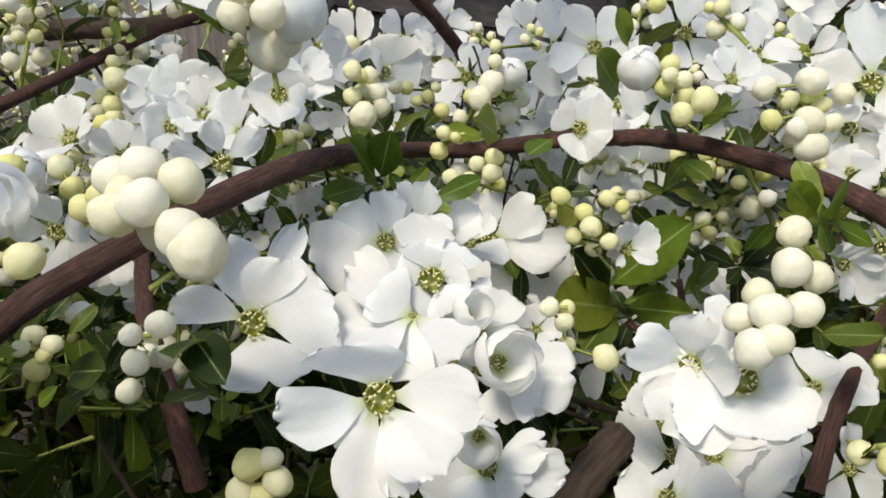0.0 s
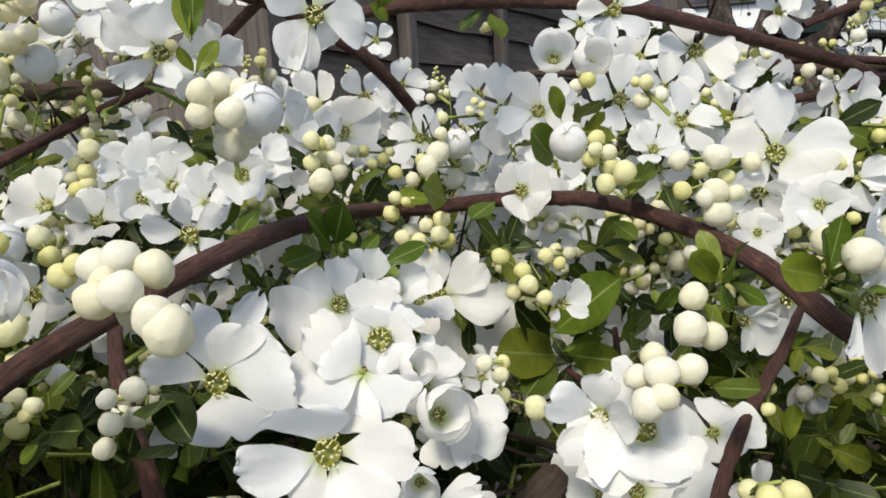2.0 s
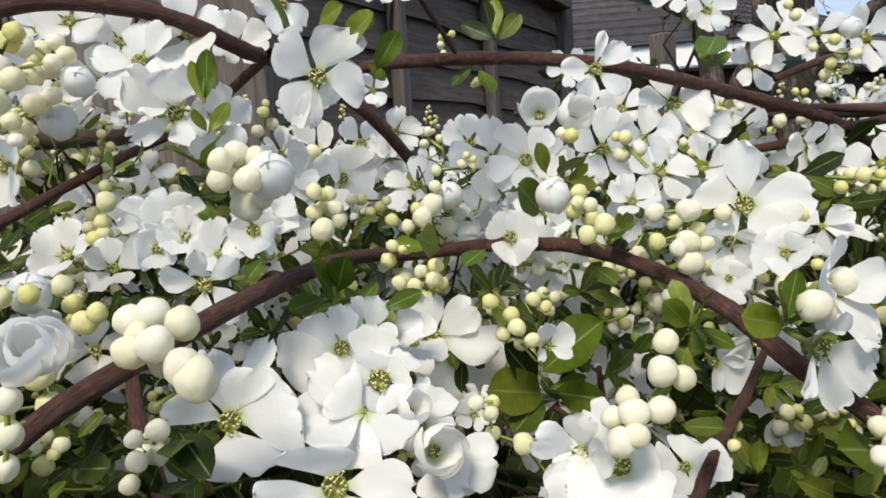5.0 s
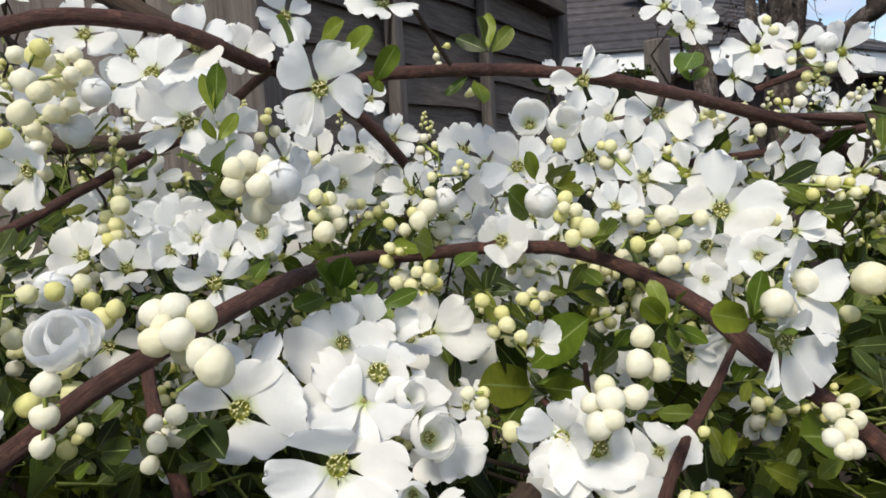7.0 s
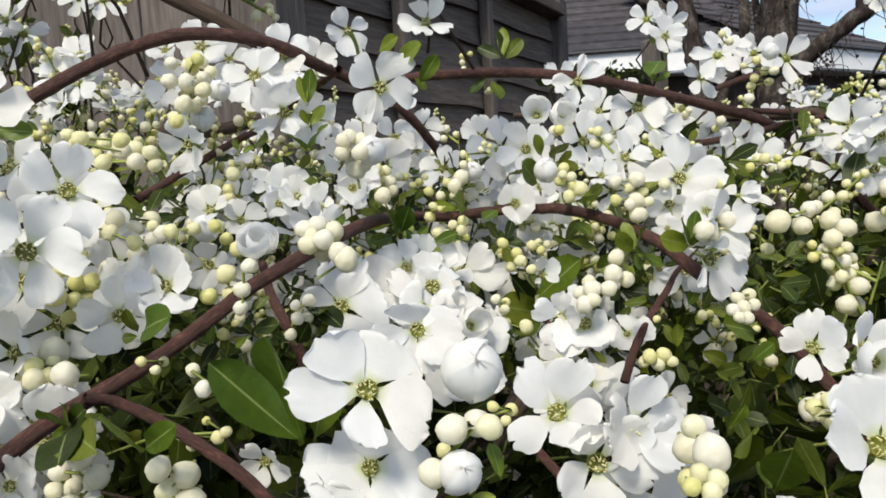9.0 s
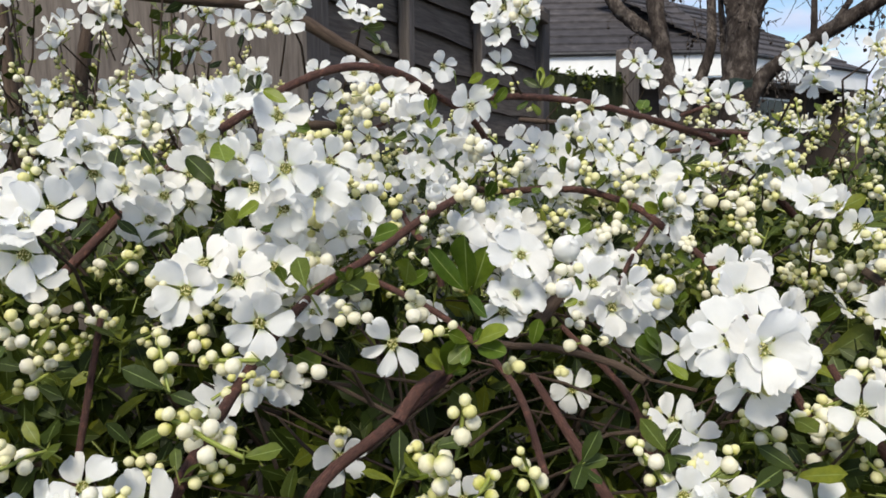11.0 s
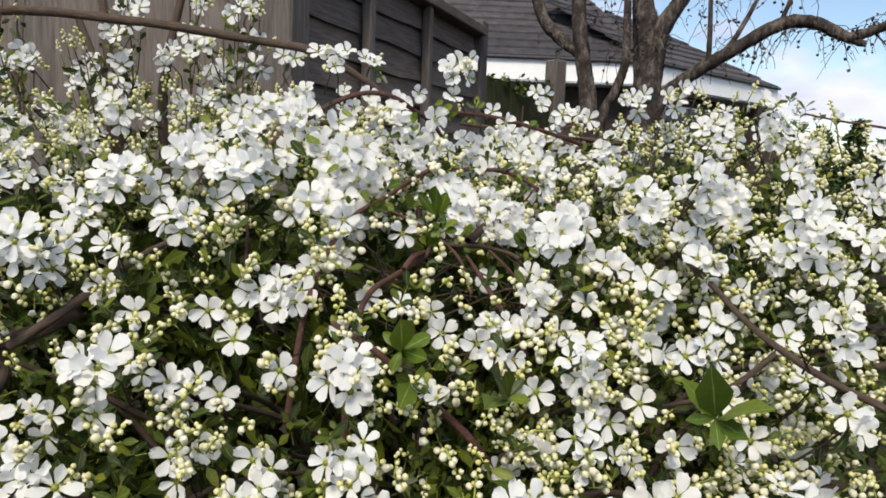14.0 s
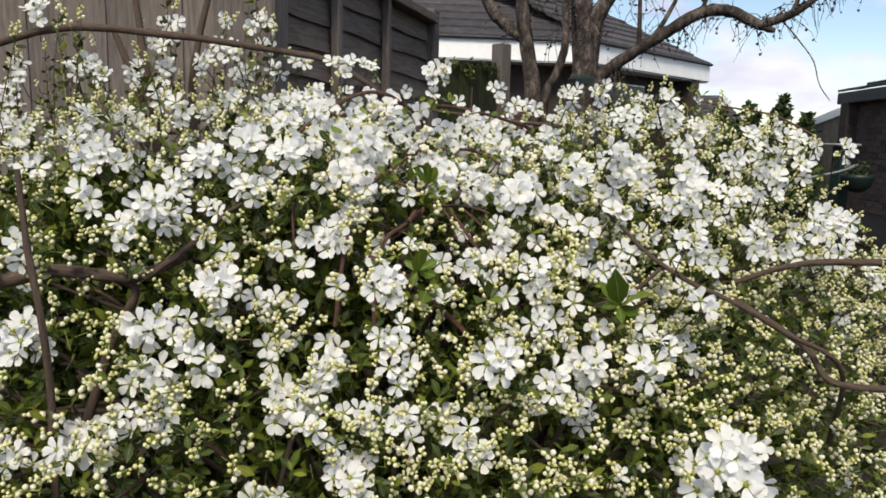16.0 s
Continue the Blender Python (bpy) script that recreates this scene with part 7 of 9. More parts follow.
for x, y, z, s in ((-0.1180, 0.1561, 1.2767, 0.0066), (-0.1118, 0.1516, 1.2721, 0.0066), (-0.1185, 0.1373, 1.2718, 0.0061), (-0.1115, 0.1383, 1.2796, 0.0061), (-0.1373, 0.1549, 1.2774, 0.0066), (-0.1307, 0.1458, 1.2799, 0.0055), (-0.1251, 0.1363, 1.2808, 0.0061),):
    bud((x, y, z), s, (-0.05, -0.99, -0.09))
twig([(-0.1292, 0.1541, 1.2821), (-0.1144, 0.1533, 1.2806)], [0.0006, 0.0006])
twig([(-0.1327, 0.1540, 1.2805), (-0.1174, 0.1530, 1.2765)], [0.0006, 0.0006])
twig([(-0.1119, 0.1523, 1.2721), (-0.1218, 0.1528, 1.2725)], [0.0006, 0.0006])
for x, y, z, s in ((0.1462, 0.1661, 1.2313, 0.0104), (0.1646, 0.1806, 1.2275, 0.0092), (0.1767, 0.1792, 1.2289, 0.0098), (0.1718, 0.1591, 1.2276, 0.0086), (0.1979, 0.1797, 1.2271, 0.0104), (0.1652, 0.1580, 1.2234, 0.0086), (0.1673, 0.1798, 1.2346, 0.0074),):
    bud((x, y, z), s, (-0.05, -0.99, -0.09))
twig([(0.1663, 0.1779, 1.2347), (0.1520, 0.1780, 1.2306)], [0.0006, 0.0006])
twig([(0.1815, 0.1763, 1.2263), (0.1751, 0.1762, 1.2219)], [0.0006, 0.0006])
for x, y, z, s in ((0.1189, 0.1787, 1.2289, 0.0084), (0.1386, 0.2024, 1.2219, 0.0071), (0.1480, 0.1794, 1.2182, 0.0058),):
    bud((x, y, z), s, (-0.05, -0.99, -0.09))
twig([(0.1272, 0.1993, 1.2275), (0.1368, 0.1983, 1.2222)], [0.0006, 0.0006])
for x, y, z, s in ((-0.0361, -0.0242, 1.1679, 0.0055), (-0.0331, -0.0336, 1.1712, 0.0058), (-0.0346, -0.0280, 1.1721, 0.0043),):
    bud((x, y, z), s, (-0.05, -0.99, -0.09), False)
twig([(-0.0345, -0.0256, 1.1711), (-0.0362, -0.0258, 1.1686), (-0.0328, -0.0260, 1.1679)], [0.0006, 0.0006, 0.0006])
for x, y, z, s in ((0.0029, 0.0335, 1.1496, 0.0048), (-0.0005, 0.0261, 1.1501, 0.0044), (0.0019, 0.0224, 1.1511, 0.0048), (0.0060, 0.0335, 1.1479, 0.0040),):
    bud((x, y, z), s, (-0.05, -0.99, -0.09))
twig([(0.0027, 0.0322, 1.1501), (0.0057, 0.0319, 1.1486), (0.0006, 0.0321, 1.1476), (0.0036, 0.0319, 1.1471)], [0.0006, 0.0006, 0.0006, 0.0006])
for x, y, z, s in ((-0.1284, 0.1401, 1.2503, 0.0062), (-0.1212, 0.1440, 1.2460, 0.0062), (-0.1070, 0.1288, 1.2426, 0.0058), (-0.1296, 0.1318, 1.2438, 0.0062), (-0.1338, 0.1443, 1.2376, 0.0066), (-0.1335, 0.1292, 1.2346, 0.0058), (-0.1341, 0.1405, 1.2285, 0.0066), (-0.1292, 0.1433, 1.2277, 0.0074), (-0.1206, 0.1422, 1.2256, 0.0062), (-0.1317, 0.1426, 1.2215, 0.0058), (-0.1327, 0.1337, 1.2231, 0.0058), (-0.1365, 0.1367, 1.2161, 0.0054), (-0.1378, 0.1288, 1.2263, 0.0095),):
    bud((x, y, z), s, (-0.05, -0.99, -0.09), False)
twig([(-0.1297, 0.1431, 1.2502), (-0.1205, 0.1423, 1.2461), (-0.1117, 0.1415, 1.2417)], [0.0006, 0.0006, 0.0006])
twig([(-0.1344, 0.1425, 1.2431), (-0.1327, 0.1419, 1.2378), (-0.1393, 0.1417, 1.2333), (-0.1344, 0.1410, 1.2284), (-0.1280, 0.1407, 1.2280), (-0.1197, 0.1401, 1.2258)], [0.0006, 0.0006, 0.0006, 0.0006, 0.0006, 0.0006])
twig([(-0.1437, 0.1410, 1.2248), (-0.1306, 0.1402, 1.2219), (-0.1358, 0.1404, 1.2222), (-0.1380, 0.1398, 1.2156)], [0.0006, 0.0006, 0.0006, 0.0006])
for x, y, z, s in ((-0.1035, 0.1489, 1.2442, 0.0067), (-0.1005, 0.1616, 1.2323, 0.0062), (-0.0856, 0.1568, 1.2453, 0.0053), (-0.1067, 0.1480, 1.2473, 0.0044),):
    bud((x, y, z), s, (-0.05, -0.99, -0.09))
twig([(-0.1117, 0.1625, 1.2466), (-0.1078, 0.1620, 1.2435), (-0.1002, 0.1605, 1.2324)], [0.0006, 0.0006, 0.0006])
for x, y, z, s in ((-0.0806, 0.1476, 1.2270, 0.0077), (-0.0845, 0.1355, 1.2205, 0.0064), (-0.0801, 0.1493, 1.2190, 0.0064),):
    bud((x, y, z), s, (-0.05, -0.99, -0.09), False)
twig([(-0.0810, 0.1489, 1.2269), (-0.0797, 0.1481, 1.2192), (-0.0881, 0.1484, 1.2186)], [0.0006, 0.0006, 0.0006])
for x, y, z, s in ((-0.1353, 0.1062, 1.2053, 0.0063), (-0.1311, 0.1061, 1.2021, 0.0057), (-0.1328, 0.1050, 1.1982, 0.0048), (-0.1423, 0.1133, 1.2004, 0.0048), (-0.1307, 0.1101, 1.2059, 0.0042),):
    bud((x, y, z), s, (-0.05, -0.99, -0.09), False)
twig([(-0.1346, 0.1180, 1.2041), (-0.1416, 0.1181, 1.2026), (-0.1369, 0.1176, 1.1994), (-0.1447, 0.1179, 1.1993), (-0.1391, 0.1172, 1.1950)], [0.0006, 0.0006, 0.0006, 0.0006, 0.0006])
for x, y, z, s in ((-0.1157, 0.0755, 1.1806, 0.0060), (-0.1113, 0.0736, 1.1764, 0.0055), (-0.1023, 0.0655, 1.1804, 0.0045), (-0.1102, 0.0755, 1.1796, 0.0040), (-0.1121, 0.0641, 1.1797, 0.0048),):
    bud((x, y, z), s, (-0.05, -0.99, -0.09), True)
twig([(-0.1149, 0.0738, 1.1813), (-0.1092, 0.0734, 1.1804), (-0.1057, 0.0730, 1.1774), (-0.1111, 0.0731, 1.1766), (-0.1169, 0.0733, 1.1760)], [0.0006, 0.0006, 0.0006, 0.0006, 0.0006])
for x, y, z, s in ((-0.1549, 0.1943, 1.2869, 0.0066), (-0.1529, 0.2124, 1.2864, 0.0066), (-0.1396, 0.1941, 1.2823, 0.0066), (-0.1411, 0.2102, 1.2812, 0.0061), (-0.1426, 0.1914, 1.2775, 0.0061), (-0.1262, 0.1935, 1.2797, 0.0066), (-0.1197, 0.1916, 1.2773, 0.0066), (-0.1270, 0.1938, 1.2736, 0.0061), (-0.1183, 0.1929, 1.2718, 0.0066), (-0.1458, 0.2110, 1.2763, 0.0056),):
    bud((x, y, z), s, (-0.05, -0.99, -0.09), False)
twig([(-0.1618, 0.2099, 1.2881), (-0.1516, 0.2093, 1.2862), (-0.1454, 0.2087, 1.2832), (-0.1403, 0.2083, 1.2811), (-0.1313, 0.2078, 1.2805), (-0.1250, 0.2073, 1.2781)], [0.0006, 0.0006, 0.0006, 0.0006, 0.0006, 0.0006])
twig([(-0.1496, 0.2084, 1.2783), (-0.1445, 0.2079, 1.2762), (-0.1318, 0.2072, 1.2741), (-0.1228, 0.2067, 1.2723)], [0.0006, 0.0006, 0.0006, 0.0006])
for x, y, z, s in ((-0.0975, 0.1790, 1.3048, 0.0069), (-0.0991, 0.1776, 1.2954, 0.0078), (-0.0917, 0.1777, 1.3135, 0.0055), (-0.0871, 0.1644, 1.2991, 0.0064), (-0.0986, 0.1637, 1.2875, 0.0060), (-0.0952, 0.1815, 1.3119, 0.0060),):
    bud((x, y, z), s, (-0.05, -0.99, -0.09))
twig([(-0.0920, 0.1789, 1.3137), (-0.0945, 0.1788, 1.3115), (-0.0973, 0.1782, 1.3047), (-0.0905, 0.1775, 1.3007), (-0.0991, 0.1773, 1.2954), (-0.1026, 0.1767, 1.2886)], [0.0006, 0.0006, 0.0006, 0.0006, 0.0006, 0.0006])
for x, y, z, s in ((-0.0969, 0.0966, 1.2068, 0.0034), (-0.0919, 0.1026, 1.2049, 0.0034), (-0.0905, 0.0904, 1.2052, 0.0032), (-0.0875, 0.0987, 1.1811, 0.0038), (-0.0803, 0.0863, 1.1814, 0.0034), (-0.0741, 0.0925, 1.1814, 0.0043), (-0.0712, 0.0922, 1.1831, 0.0038), (-0.0793, 0.0999, 1.1848, 0.0029),):
    bud((x, y, z), s, (-0.05, -0.99, -0.09), False)
twig([(-0.0986, 0.1013, 1.2057), (-0.0913, 0.1009, 1.2053), (-0.0942, 0.1008, 1.2027)], [0.0006, 0.0006, 0.0006])
twig([(-0.0789, 0.0984, 1.1853), (-0.0727, 0.0977, 1.1812), (-0.0874, 0.0983, 1.1812), (-0.0756, 0.0976, 1.1796), (-0.0840, 0.0978, 1.1774)], [0.0006, 0.0006, 0.0006, 0.0006, 0.0006])
for x, y, z, s in ((-0.0029, 0.0811, 1.1759, 0.0047), (0.0064, 0.0699, 1.1884, 0.0042), (0.0187, 0.0814, 1.1870, 0.0042), (0.0124, 0.0744, 1.1907, 0.0035), (0.0153, 0.0685, 1.1882, 0.0032),):
    bud((x, y, z), s, (-0.05, -0.99, -0.09))
twig([(0.0129, 0.0796, 1.1890), (0.0185, 0.0793, 1.1878), (0.0071, 0.0794, 1.1850), (0.0165, 0.0790, 1.1844)], [0.0006, 0.0006, 0.0006, 0.0006])
for x, y, z, s in ((0.0449, -0.0016, 1.1990, 0.0043), (0.0456, -0.0080, 1.2005, 0.0041), (0.0406, -0.0084, 1.1998, 0.0036), (0.0439, -0.0095, 1.1989, 0.0039),):
    bud((x, y, z), s, (-0.05, -0.99, -0.09), False)
twig([(0.0445, -0.0027, 1.1995), (0.0477, -0.0029, 1.1982), (0.0427, -0.0028, 1.1972), (0.0465, -0.0031, 1.1959)], [0.0006, 0.0006, 0.0006, 0.0006])
for x, y, z, s in ((0.0732, 0.1152, 1.1911, 0.0054), (0.0789, 0.1168, 1.1911, 0.0054), (0.0766, 0.1165, 1.1878, 0.0050), (0.0759, 0.1303, 1.1853, 0.0046), (0.0814, 0.1155, 1.1887, 0.0041),):
    bud((x, y, z), s, (-0.05, -0.99, -0.09))
twig([(0.0827, 0.1280, 1.1880), (0.0774, 0.1282, 1.1875), (0.0752, 0.1281, 1.1859), (0.0857, 0.1276, 1.1853), (0.0804, 0.1277, 1.1846)], [0.0006, 0.0006, 0.0006, 0.0006, 0.0006])
for x, y, z, s in ((0.0950, 0.0476, 1.1929, 0.0044), (0.0935, 0.0370, 1.1979, 0.0047), (0.1037, 0.0467, 1.1938, 0.0044), (0.0992, 0.0470, 1.1889, 0.0047), (0.1045, 0.0468, 1.1890, 0.0044), (0.1079, 0.0461, 1.1878, 0.0038), (0.0964, 0.0473, 1.1906, 0.0038), (0.1022, 0.0467, 1.1911, 0.0041), (0.1011, 0.0375, 1.1950, 0.0041),):
    bud((x, y, z), s, (-0.05, -0.99, -0.09), False)
twig([(0.0987, 0.0459, 1.1947), (0.1031, 0.0457, 1.1941), (0.0941, 0.0460, 1.1935), (0.1059, 0.0454, 1.1920), (0.1014, 0.0455, 1.1916), (0.0955, 0.0457, 1.1912), (0.1035, 0.0452, 1.1897), (0.0983, 0.0454, 1.1895), (0.1072, 0.0449, 1.1883)], [0.0006, 0.0006, 0.0006, 0.0006, 0.0006, 0.0006, 0.0006, 0.0006, 0.0006])
leaf((-0.0991, 0.1025, 1.2149), 0.0112, (-0.0008, -0.0078, 0.0072), (-0.10, -0.88, 0.46))
leaf((-0.0981, 0.1025, 1.2148), 0.0275, (0.0126, -0.0213, 0.0088), (-0.30, -0.84, 0.45), True)
leaf((-0.0991, 0.1025, 1.2139), 0.0073, (-0.0064, 0.0023, -0.0010), (0.13, -0.96, 0.26))
leaf((-0.1260, 0.1004, 1.1835), 0.0123, (-0.0066, 0.0010, 0.0097), (-0.10, -0.92, 0.38), True)
leaf((-0.1256, 0.1004, 1.1835), 0.0286, (0.0136, -0.0202, 0.0123), (0.23, -0.83, 0.50))
leaf((-0.1261, 0.1003, 1.1826), 0.0272, (0.0160, -0.0179, 0.0097), (-0.00, -0.92, 0.40), True)
leaf((-0.1264, 0.1004, 1.1836), 0.0074, (-0.0067, 0.0002, 0.0024), (-0.06, -0.76, 0.65))
leaf((-0.1253, 0.1000, 1.1798), 0.0100, (0.0027, -0.0018, 0.0090), (0.28, -0.94, 0.18), True)
leaf((0.0918, 0.0896, 1.1645), 0.0243, (-0.0031, -0.0190, 0.0128), (0.28, -0.93, 0.24), True)
leaf((0.1038, 0.0877, 1.1509), 0.0283, (-0.0039, -0.0185, 0.0191), (-0.32, -0.83, 0.45), True)
leaf((0.1038, 0.0877, 1.1509), 0.0104, (-0.0039, 0.0034, 0.0085), (0.21, -0.77, 0.61), True)
leaf((0.0905, 0.0904, 1.1719), 0.0102, (0.0045, -0.0029, 0.0082), (0.30, -0.89, 0.33), True)
leaf((0.0993, 0.0923, 1.1934), 0.0106, (0.0046, -0.0060, 0.0067), (-0.12, -0.75, 0.65), True)
leaf((0.0871, 0.0924, 1.1905), 0.0112, (0.0045, -0.0089, 0.0039), (0.26, -0.90, 0.34))

# leaves on the front crown
leaf((-0.0135, 0.1915, 1.2331), 0.0219, (-0.0042, -0.0164, 0.0122), (0.25, -0.80, 0.54), True)
leaf((-0.0134, 0.1917, 1.2348), 0.0184, (0.0043, -0.0130, 0.0110), (0.04, -0.98, 0.20), True)
leaf((-0.0164, 0.1917, 1.2338), 0.0154, (-0.0092, -0.0113, -0.0018), (0.17, -0.83, 0.53), True)
leaf((-0.0007, 0.1906, 1.2287), 0.0144, (0.0124, -0.0029, 0.0049), (0.13, -0.95, 0.28), True)
leaf((-0.0074, 0.1910, 1.2307), 0.0091, (0.0062, 0.0008, 0.0060), (0.15, -0.97, 0.19), True)
leaf((-0.0053, 0.1907, 1.2280), 0.0104, (0.0091, -0.0034, -0.0019), (0.22, -0.76, 0.62), True)
leaf((-0.0129, 0.1913, 1.2319), 0.0083, (0.0053, 0.0025, 0.0053), (-0.27, -0.82, 0.50), True)
leaf((-0.0063, 0.1908, 1.2293), 0.0085, (-0.0041, -0.0017, 0.0068), (-0.09, -0.82, 0.57), True)
leaf((0.0846, 0.1650, 1.2230), 0.0133, (-0.0033, 0.0027, 0.0119), (-0.14, -0.75, 0.65), True)
leaf((0.0841, 0.1649, 1.2226), 0.0148, (-0.0092, -0.0064, 0.0087), (-0.34, -0.90, 0.26), True)
leaf((0.0851, 0.1650, 1.2236), 0.0204, (-0.0025, -0.0171, 0.0090), (0.29, -0.93, 0.22), True)
leaf((0.0857, 0.1649, 1.2225), 0.0127, (0.0102, 0.0009, -0.0063), (0.15, -0.80, 0.58), True)
leaf((0.0827, 0.1644, 1.2170), 0.0203, (-0.0080, -0.0176, 0.0000), (-0.06, -0.92, 0.38), True)
leaf((0.0846, 0.1649, 1.2224), 0.0076, (0.0018, -0.0008, -0.0070), (-0.34, -0.91, 0.22), True)
leaf((0.1005, 0.1446, 1.2261), 0.0182, (-0.0147, -0.0079, 0.0046), (-0.33, -0.92, 0.22), True)
leaf((0.1001, 0.1447, 1.2267), 0.0136, (0.0025, -0.0011, 0.0127), (-0.25, -0.79, 0.56), True)
leaf((0.1001, 0.1447, 1.2264), 0.0206, (-0.0086, -0.0134, 0.0114), (0.18, -0.82, 0.55), True)
leaf((0.1010, 0.1446, 1.2256), 0.0137, (0.0036, -0.0125, -0.0008), (0.30, -0.94, 0.17), True)
leaf((0.1014, 0.1446, 1.2260), 0.0143, (-0.0018, -0.0113, 0.0072), (-0.10, -0.97, 0.24), True)
leaf((0.0549, 0.2324, 1.1855), 0.0336, (-0.0203, -0.0227, 0.0099), (0.28, -0.91, 0.31))
leaf((0.0541, 0.2325, 1.1862), 0.0307, (-0.0140, -0.0146, 0.0211), (0.11, -0.88, 0.47))
leaf((0.0563, 0.2324, 1.1861), 0.0287, (0.0138, -0.0233, 0.0035), (0.11, -0.97, 0.21))
leaf((0.0556, 0.2325, 1.1869), 0.0163, (0.0128, -0.0071, 0.0053), (-0.20, -0.73, 0.65), True)
leaf((0.0525, 0.2333, 1.1927), 0.0342, (0.0183, -0.0166, 0.0212), (-0.02, -0.80, 0.60), True)
leaf((0.0536, 0.2324, 1.1850), 0.0258, (-0.0125, -0.0206, -0.0044), (0.11, -0.76, 0.64))
leaf((0.0648, 0.2333, 1.1966), 0.0132, (-0.0011, 0.0017, 0.0124), (0.21, -0.76, 0.62), True)
leaf((0.0695, 0.1336, 1.2071), 0.0123, (0.0057, -0.0099, 0.0026), (0.07, -0.81, 0.59))
leaf((0.0988, 0.1602, 1.1825), 0.0095, (-0.0033, 0.0016, 0.0082), (-0.30, -0.90, 0.31))
leaf((0.1344, 0.1589, 1.1816), 0.0117, (-0.0093, -0.0015, -0.0061), (0.06, -0.76, 0.64), True)
leaf((0.1090, 0.1596, 1.1798), 0.0143, (0.0120, 0.0009, -0.0064), (0.30, -0.94, 0.17))
leaf((0.0994, 0.1601, 1.1817), 0.0117, (-0.0004, -0.0030, 0.0107), (-0.19, -0.88, 0.44), True)
leaf((0.0680, 0.1648, 1.2159), 0.0102, (0.0031, -0.0056, 0.0073), (0.20, -0.89, 0.40), True)
leaf((0.1334, 0.1593, 1.1855), 0.0283, (-0.0191, -0.0164, 0.0094), (0.13, -0.77, 0.63), True)
leaf((-0.0523, 0.2125, 1.2956), 0.0167, (0.0025, -0.0015, 0.0157), (0.13, -0.76, 0.63), True)
leaf((-0.0527, 0.2125, 1.2951), 0.0141, (-0.0025, -0.0003, 0.0132), (-0.34, -0.89, 0.28), True)
leaf((-0.0524, 0.2115, 1.2859), 0.0087, (-0.0027, -0.0037, 0.0070), (-0.35, -0.91, 0.21), True)
leaf((-0.0525, 0.2115, 1.2854), 0.0125, (0.0069, 0.0026, 0.0094), (0.27, -0.95, 0.18), True)
leaf((-0.0537, 0.2104, 1.2752), 0.0202, (-0.0064, -0.0174, 0.0053), (-0.10, -0.78, 0.61), True)
leaf((-0.0479, 0.2081, 1.2555), 0.0116, (-0.0087, 0.0015, 0.0067), (-0.25, -0.80, 0.54), True)
leaf((-0.0527, 0.2103, 1.2745), 0.0245, (0.0072, -0.0193, 0.0109), (0.04, -0.76, 0.64), True)
leaf((-0.0276, 0.2496, 1.3210), 0.0189, (-0.0049, -0.0141, 0.0100), (0.27, -0.79, 0.55), True)
leaf((-0.0106, 0.2483, 1.3143), 0.0255, (0.0091, -0.0208, 0.0087), (-0.34, -0.89, 0.30), True)
leaf((0.0006, 0.2471, 1.3065), 0.0178, (0.0095, -0.0060, 0.0127), (0.26, -0.93, 0.25), True)
leaf((-0.0018, 0.2476, 1.3104), 0.0092, (0.0057, 0.0017, -0.0065), (-0.02, -0.95, 0.30), True)
leaf((-0.0195, 0.2497, 1.3240), 0.0157, (0.0097, -0.0100, 0.0053), (0.04, -0.97, 0.24), True)
leaf((-0.0093, 0.2490, 1.3212), 0.0142, (0.0110, -0.0074, 0.0029), (-0.27, -0.93, 0.24))
leaf((-0.0040, 0.2475, 1.3085), 0.0146, (-0.0076, -0.0105, -0.0049), (0.06, -0.76, 0.65), True)
leaf((-0.0702, 0.1382, 1.2063), 0.0143, (0.0100, -0.0086, 0.0033), (-0.27, -0.77, 0.58))
leaf((-0.0697, 0.1389, 1.2133), 0.0081, (0.0057, 0.0010, 0.0051), (-0.32, -0.92, 0.24))
leaf((-0.0848, 0.1393, 1.2114), 0.0104, (-0.0024, 0.0007, -0.0096), (-0.17, -0.84, 0.51), True)
leaf((-0.0461, 0.1382, 1.2135), 0.0188, (0.0094, -0.0151, -0.0019), (0.23, -0.82, 0.52))
leaf((-0.0434, 0.1368, 1.2019), 0.0163, (-0.0003, -0.0150, 0.0040), (0.04, -0.76, 0.65))
leaf((-0.0539, 0.1370, 1.2000), 0.0157, (0.0061, -0.0098, 0.0095), (0.26, -0.80, 0.54))
leaf((-0.0741, 0.1394, 1.2159), 0.0076, (0.0049, 0.0019, 0.0050), (0.13, -0.97, 0.19))
leaf((-0.0796, 0.1390, 1.2111), 0.0133, (0.0003, -0.0108, 0.0067), (-0.14, -0.89, 0.44), True)
leaf((-0.0723, 0.1381, 1.2041), 0.0064, (-0.0046, 0.0005, -0.0039), (0.17, -0.79, 0.59), True)
leaf((-0.0443, 0.1380, 1.2126), 0.0162, (0.0012, -0.0154, 0.0006), (0.02, -0.89, 0.46), True)
leaf((0.0533, 0.3077, 1.3248), 0.0179, (0.0117, 0.0041, 0.0118), (0.15, -0.95, 0.28))
leaf((0.0533, 0.3078, 1.3255), 0.0183, (-0.0144, 0.0036, 0.0092), (-0.19, -0.94, 0.27))
leaf((0.0526, 0.3079, 1.3263), 0.0226, (-0.0053, -0.0175, 0.0112), (0.28, -0.90, 0.33))
leaf((0.0534, 0.3078, 1.3263), 0.0190, (0.0008, 0.0051, 0.0173), (-0.34, -0.91, 0.22), True)
leaf((0.0430, 0.3070, 1.3151), 0.0140, (-0.0106, 0.0011, -0.0079), (-0.33, -0.88, 0.34), True)
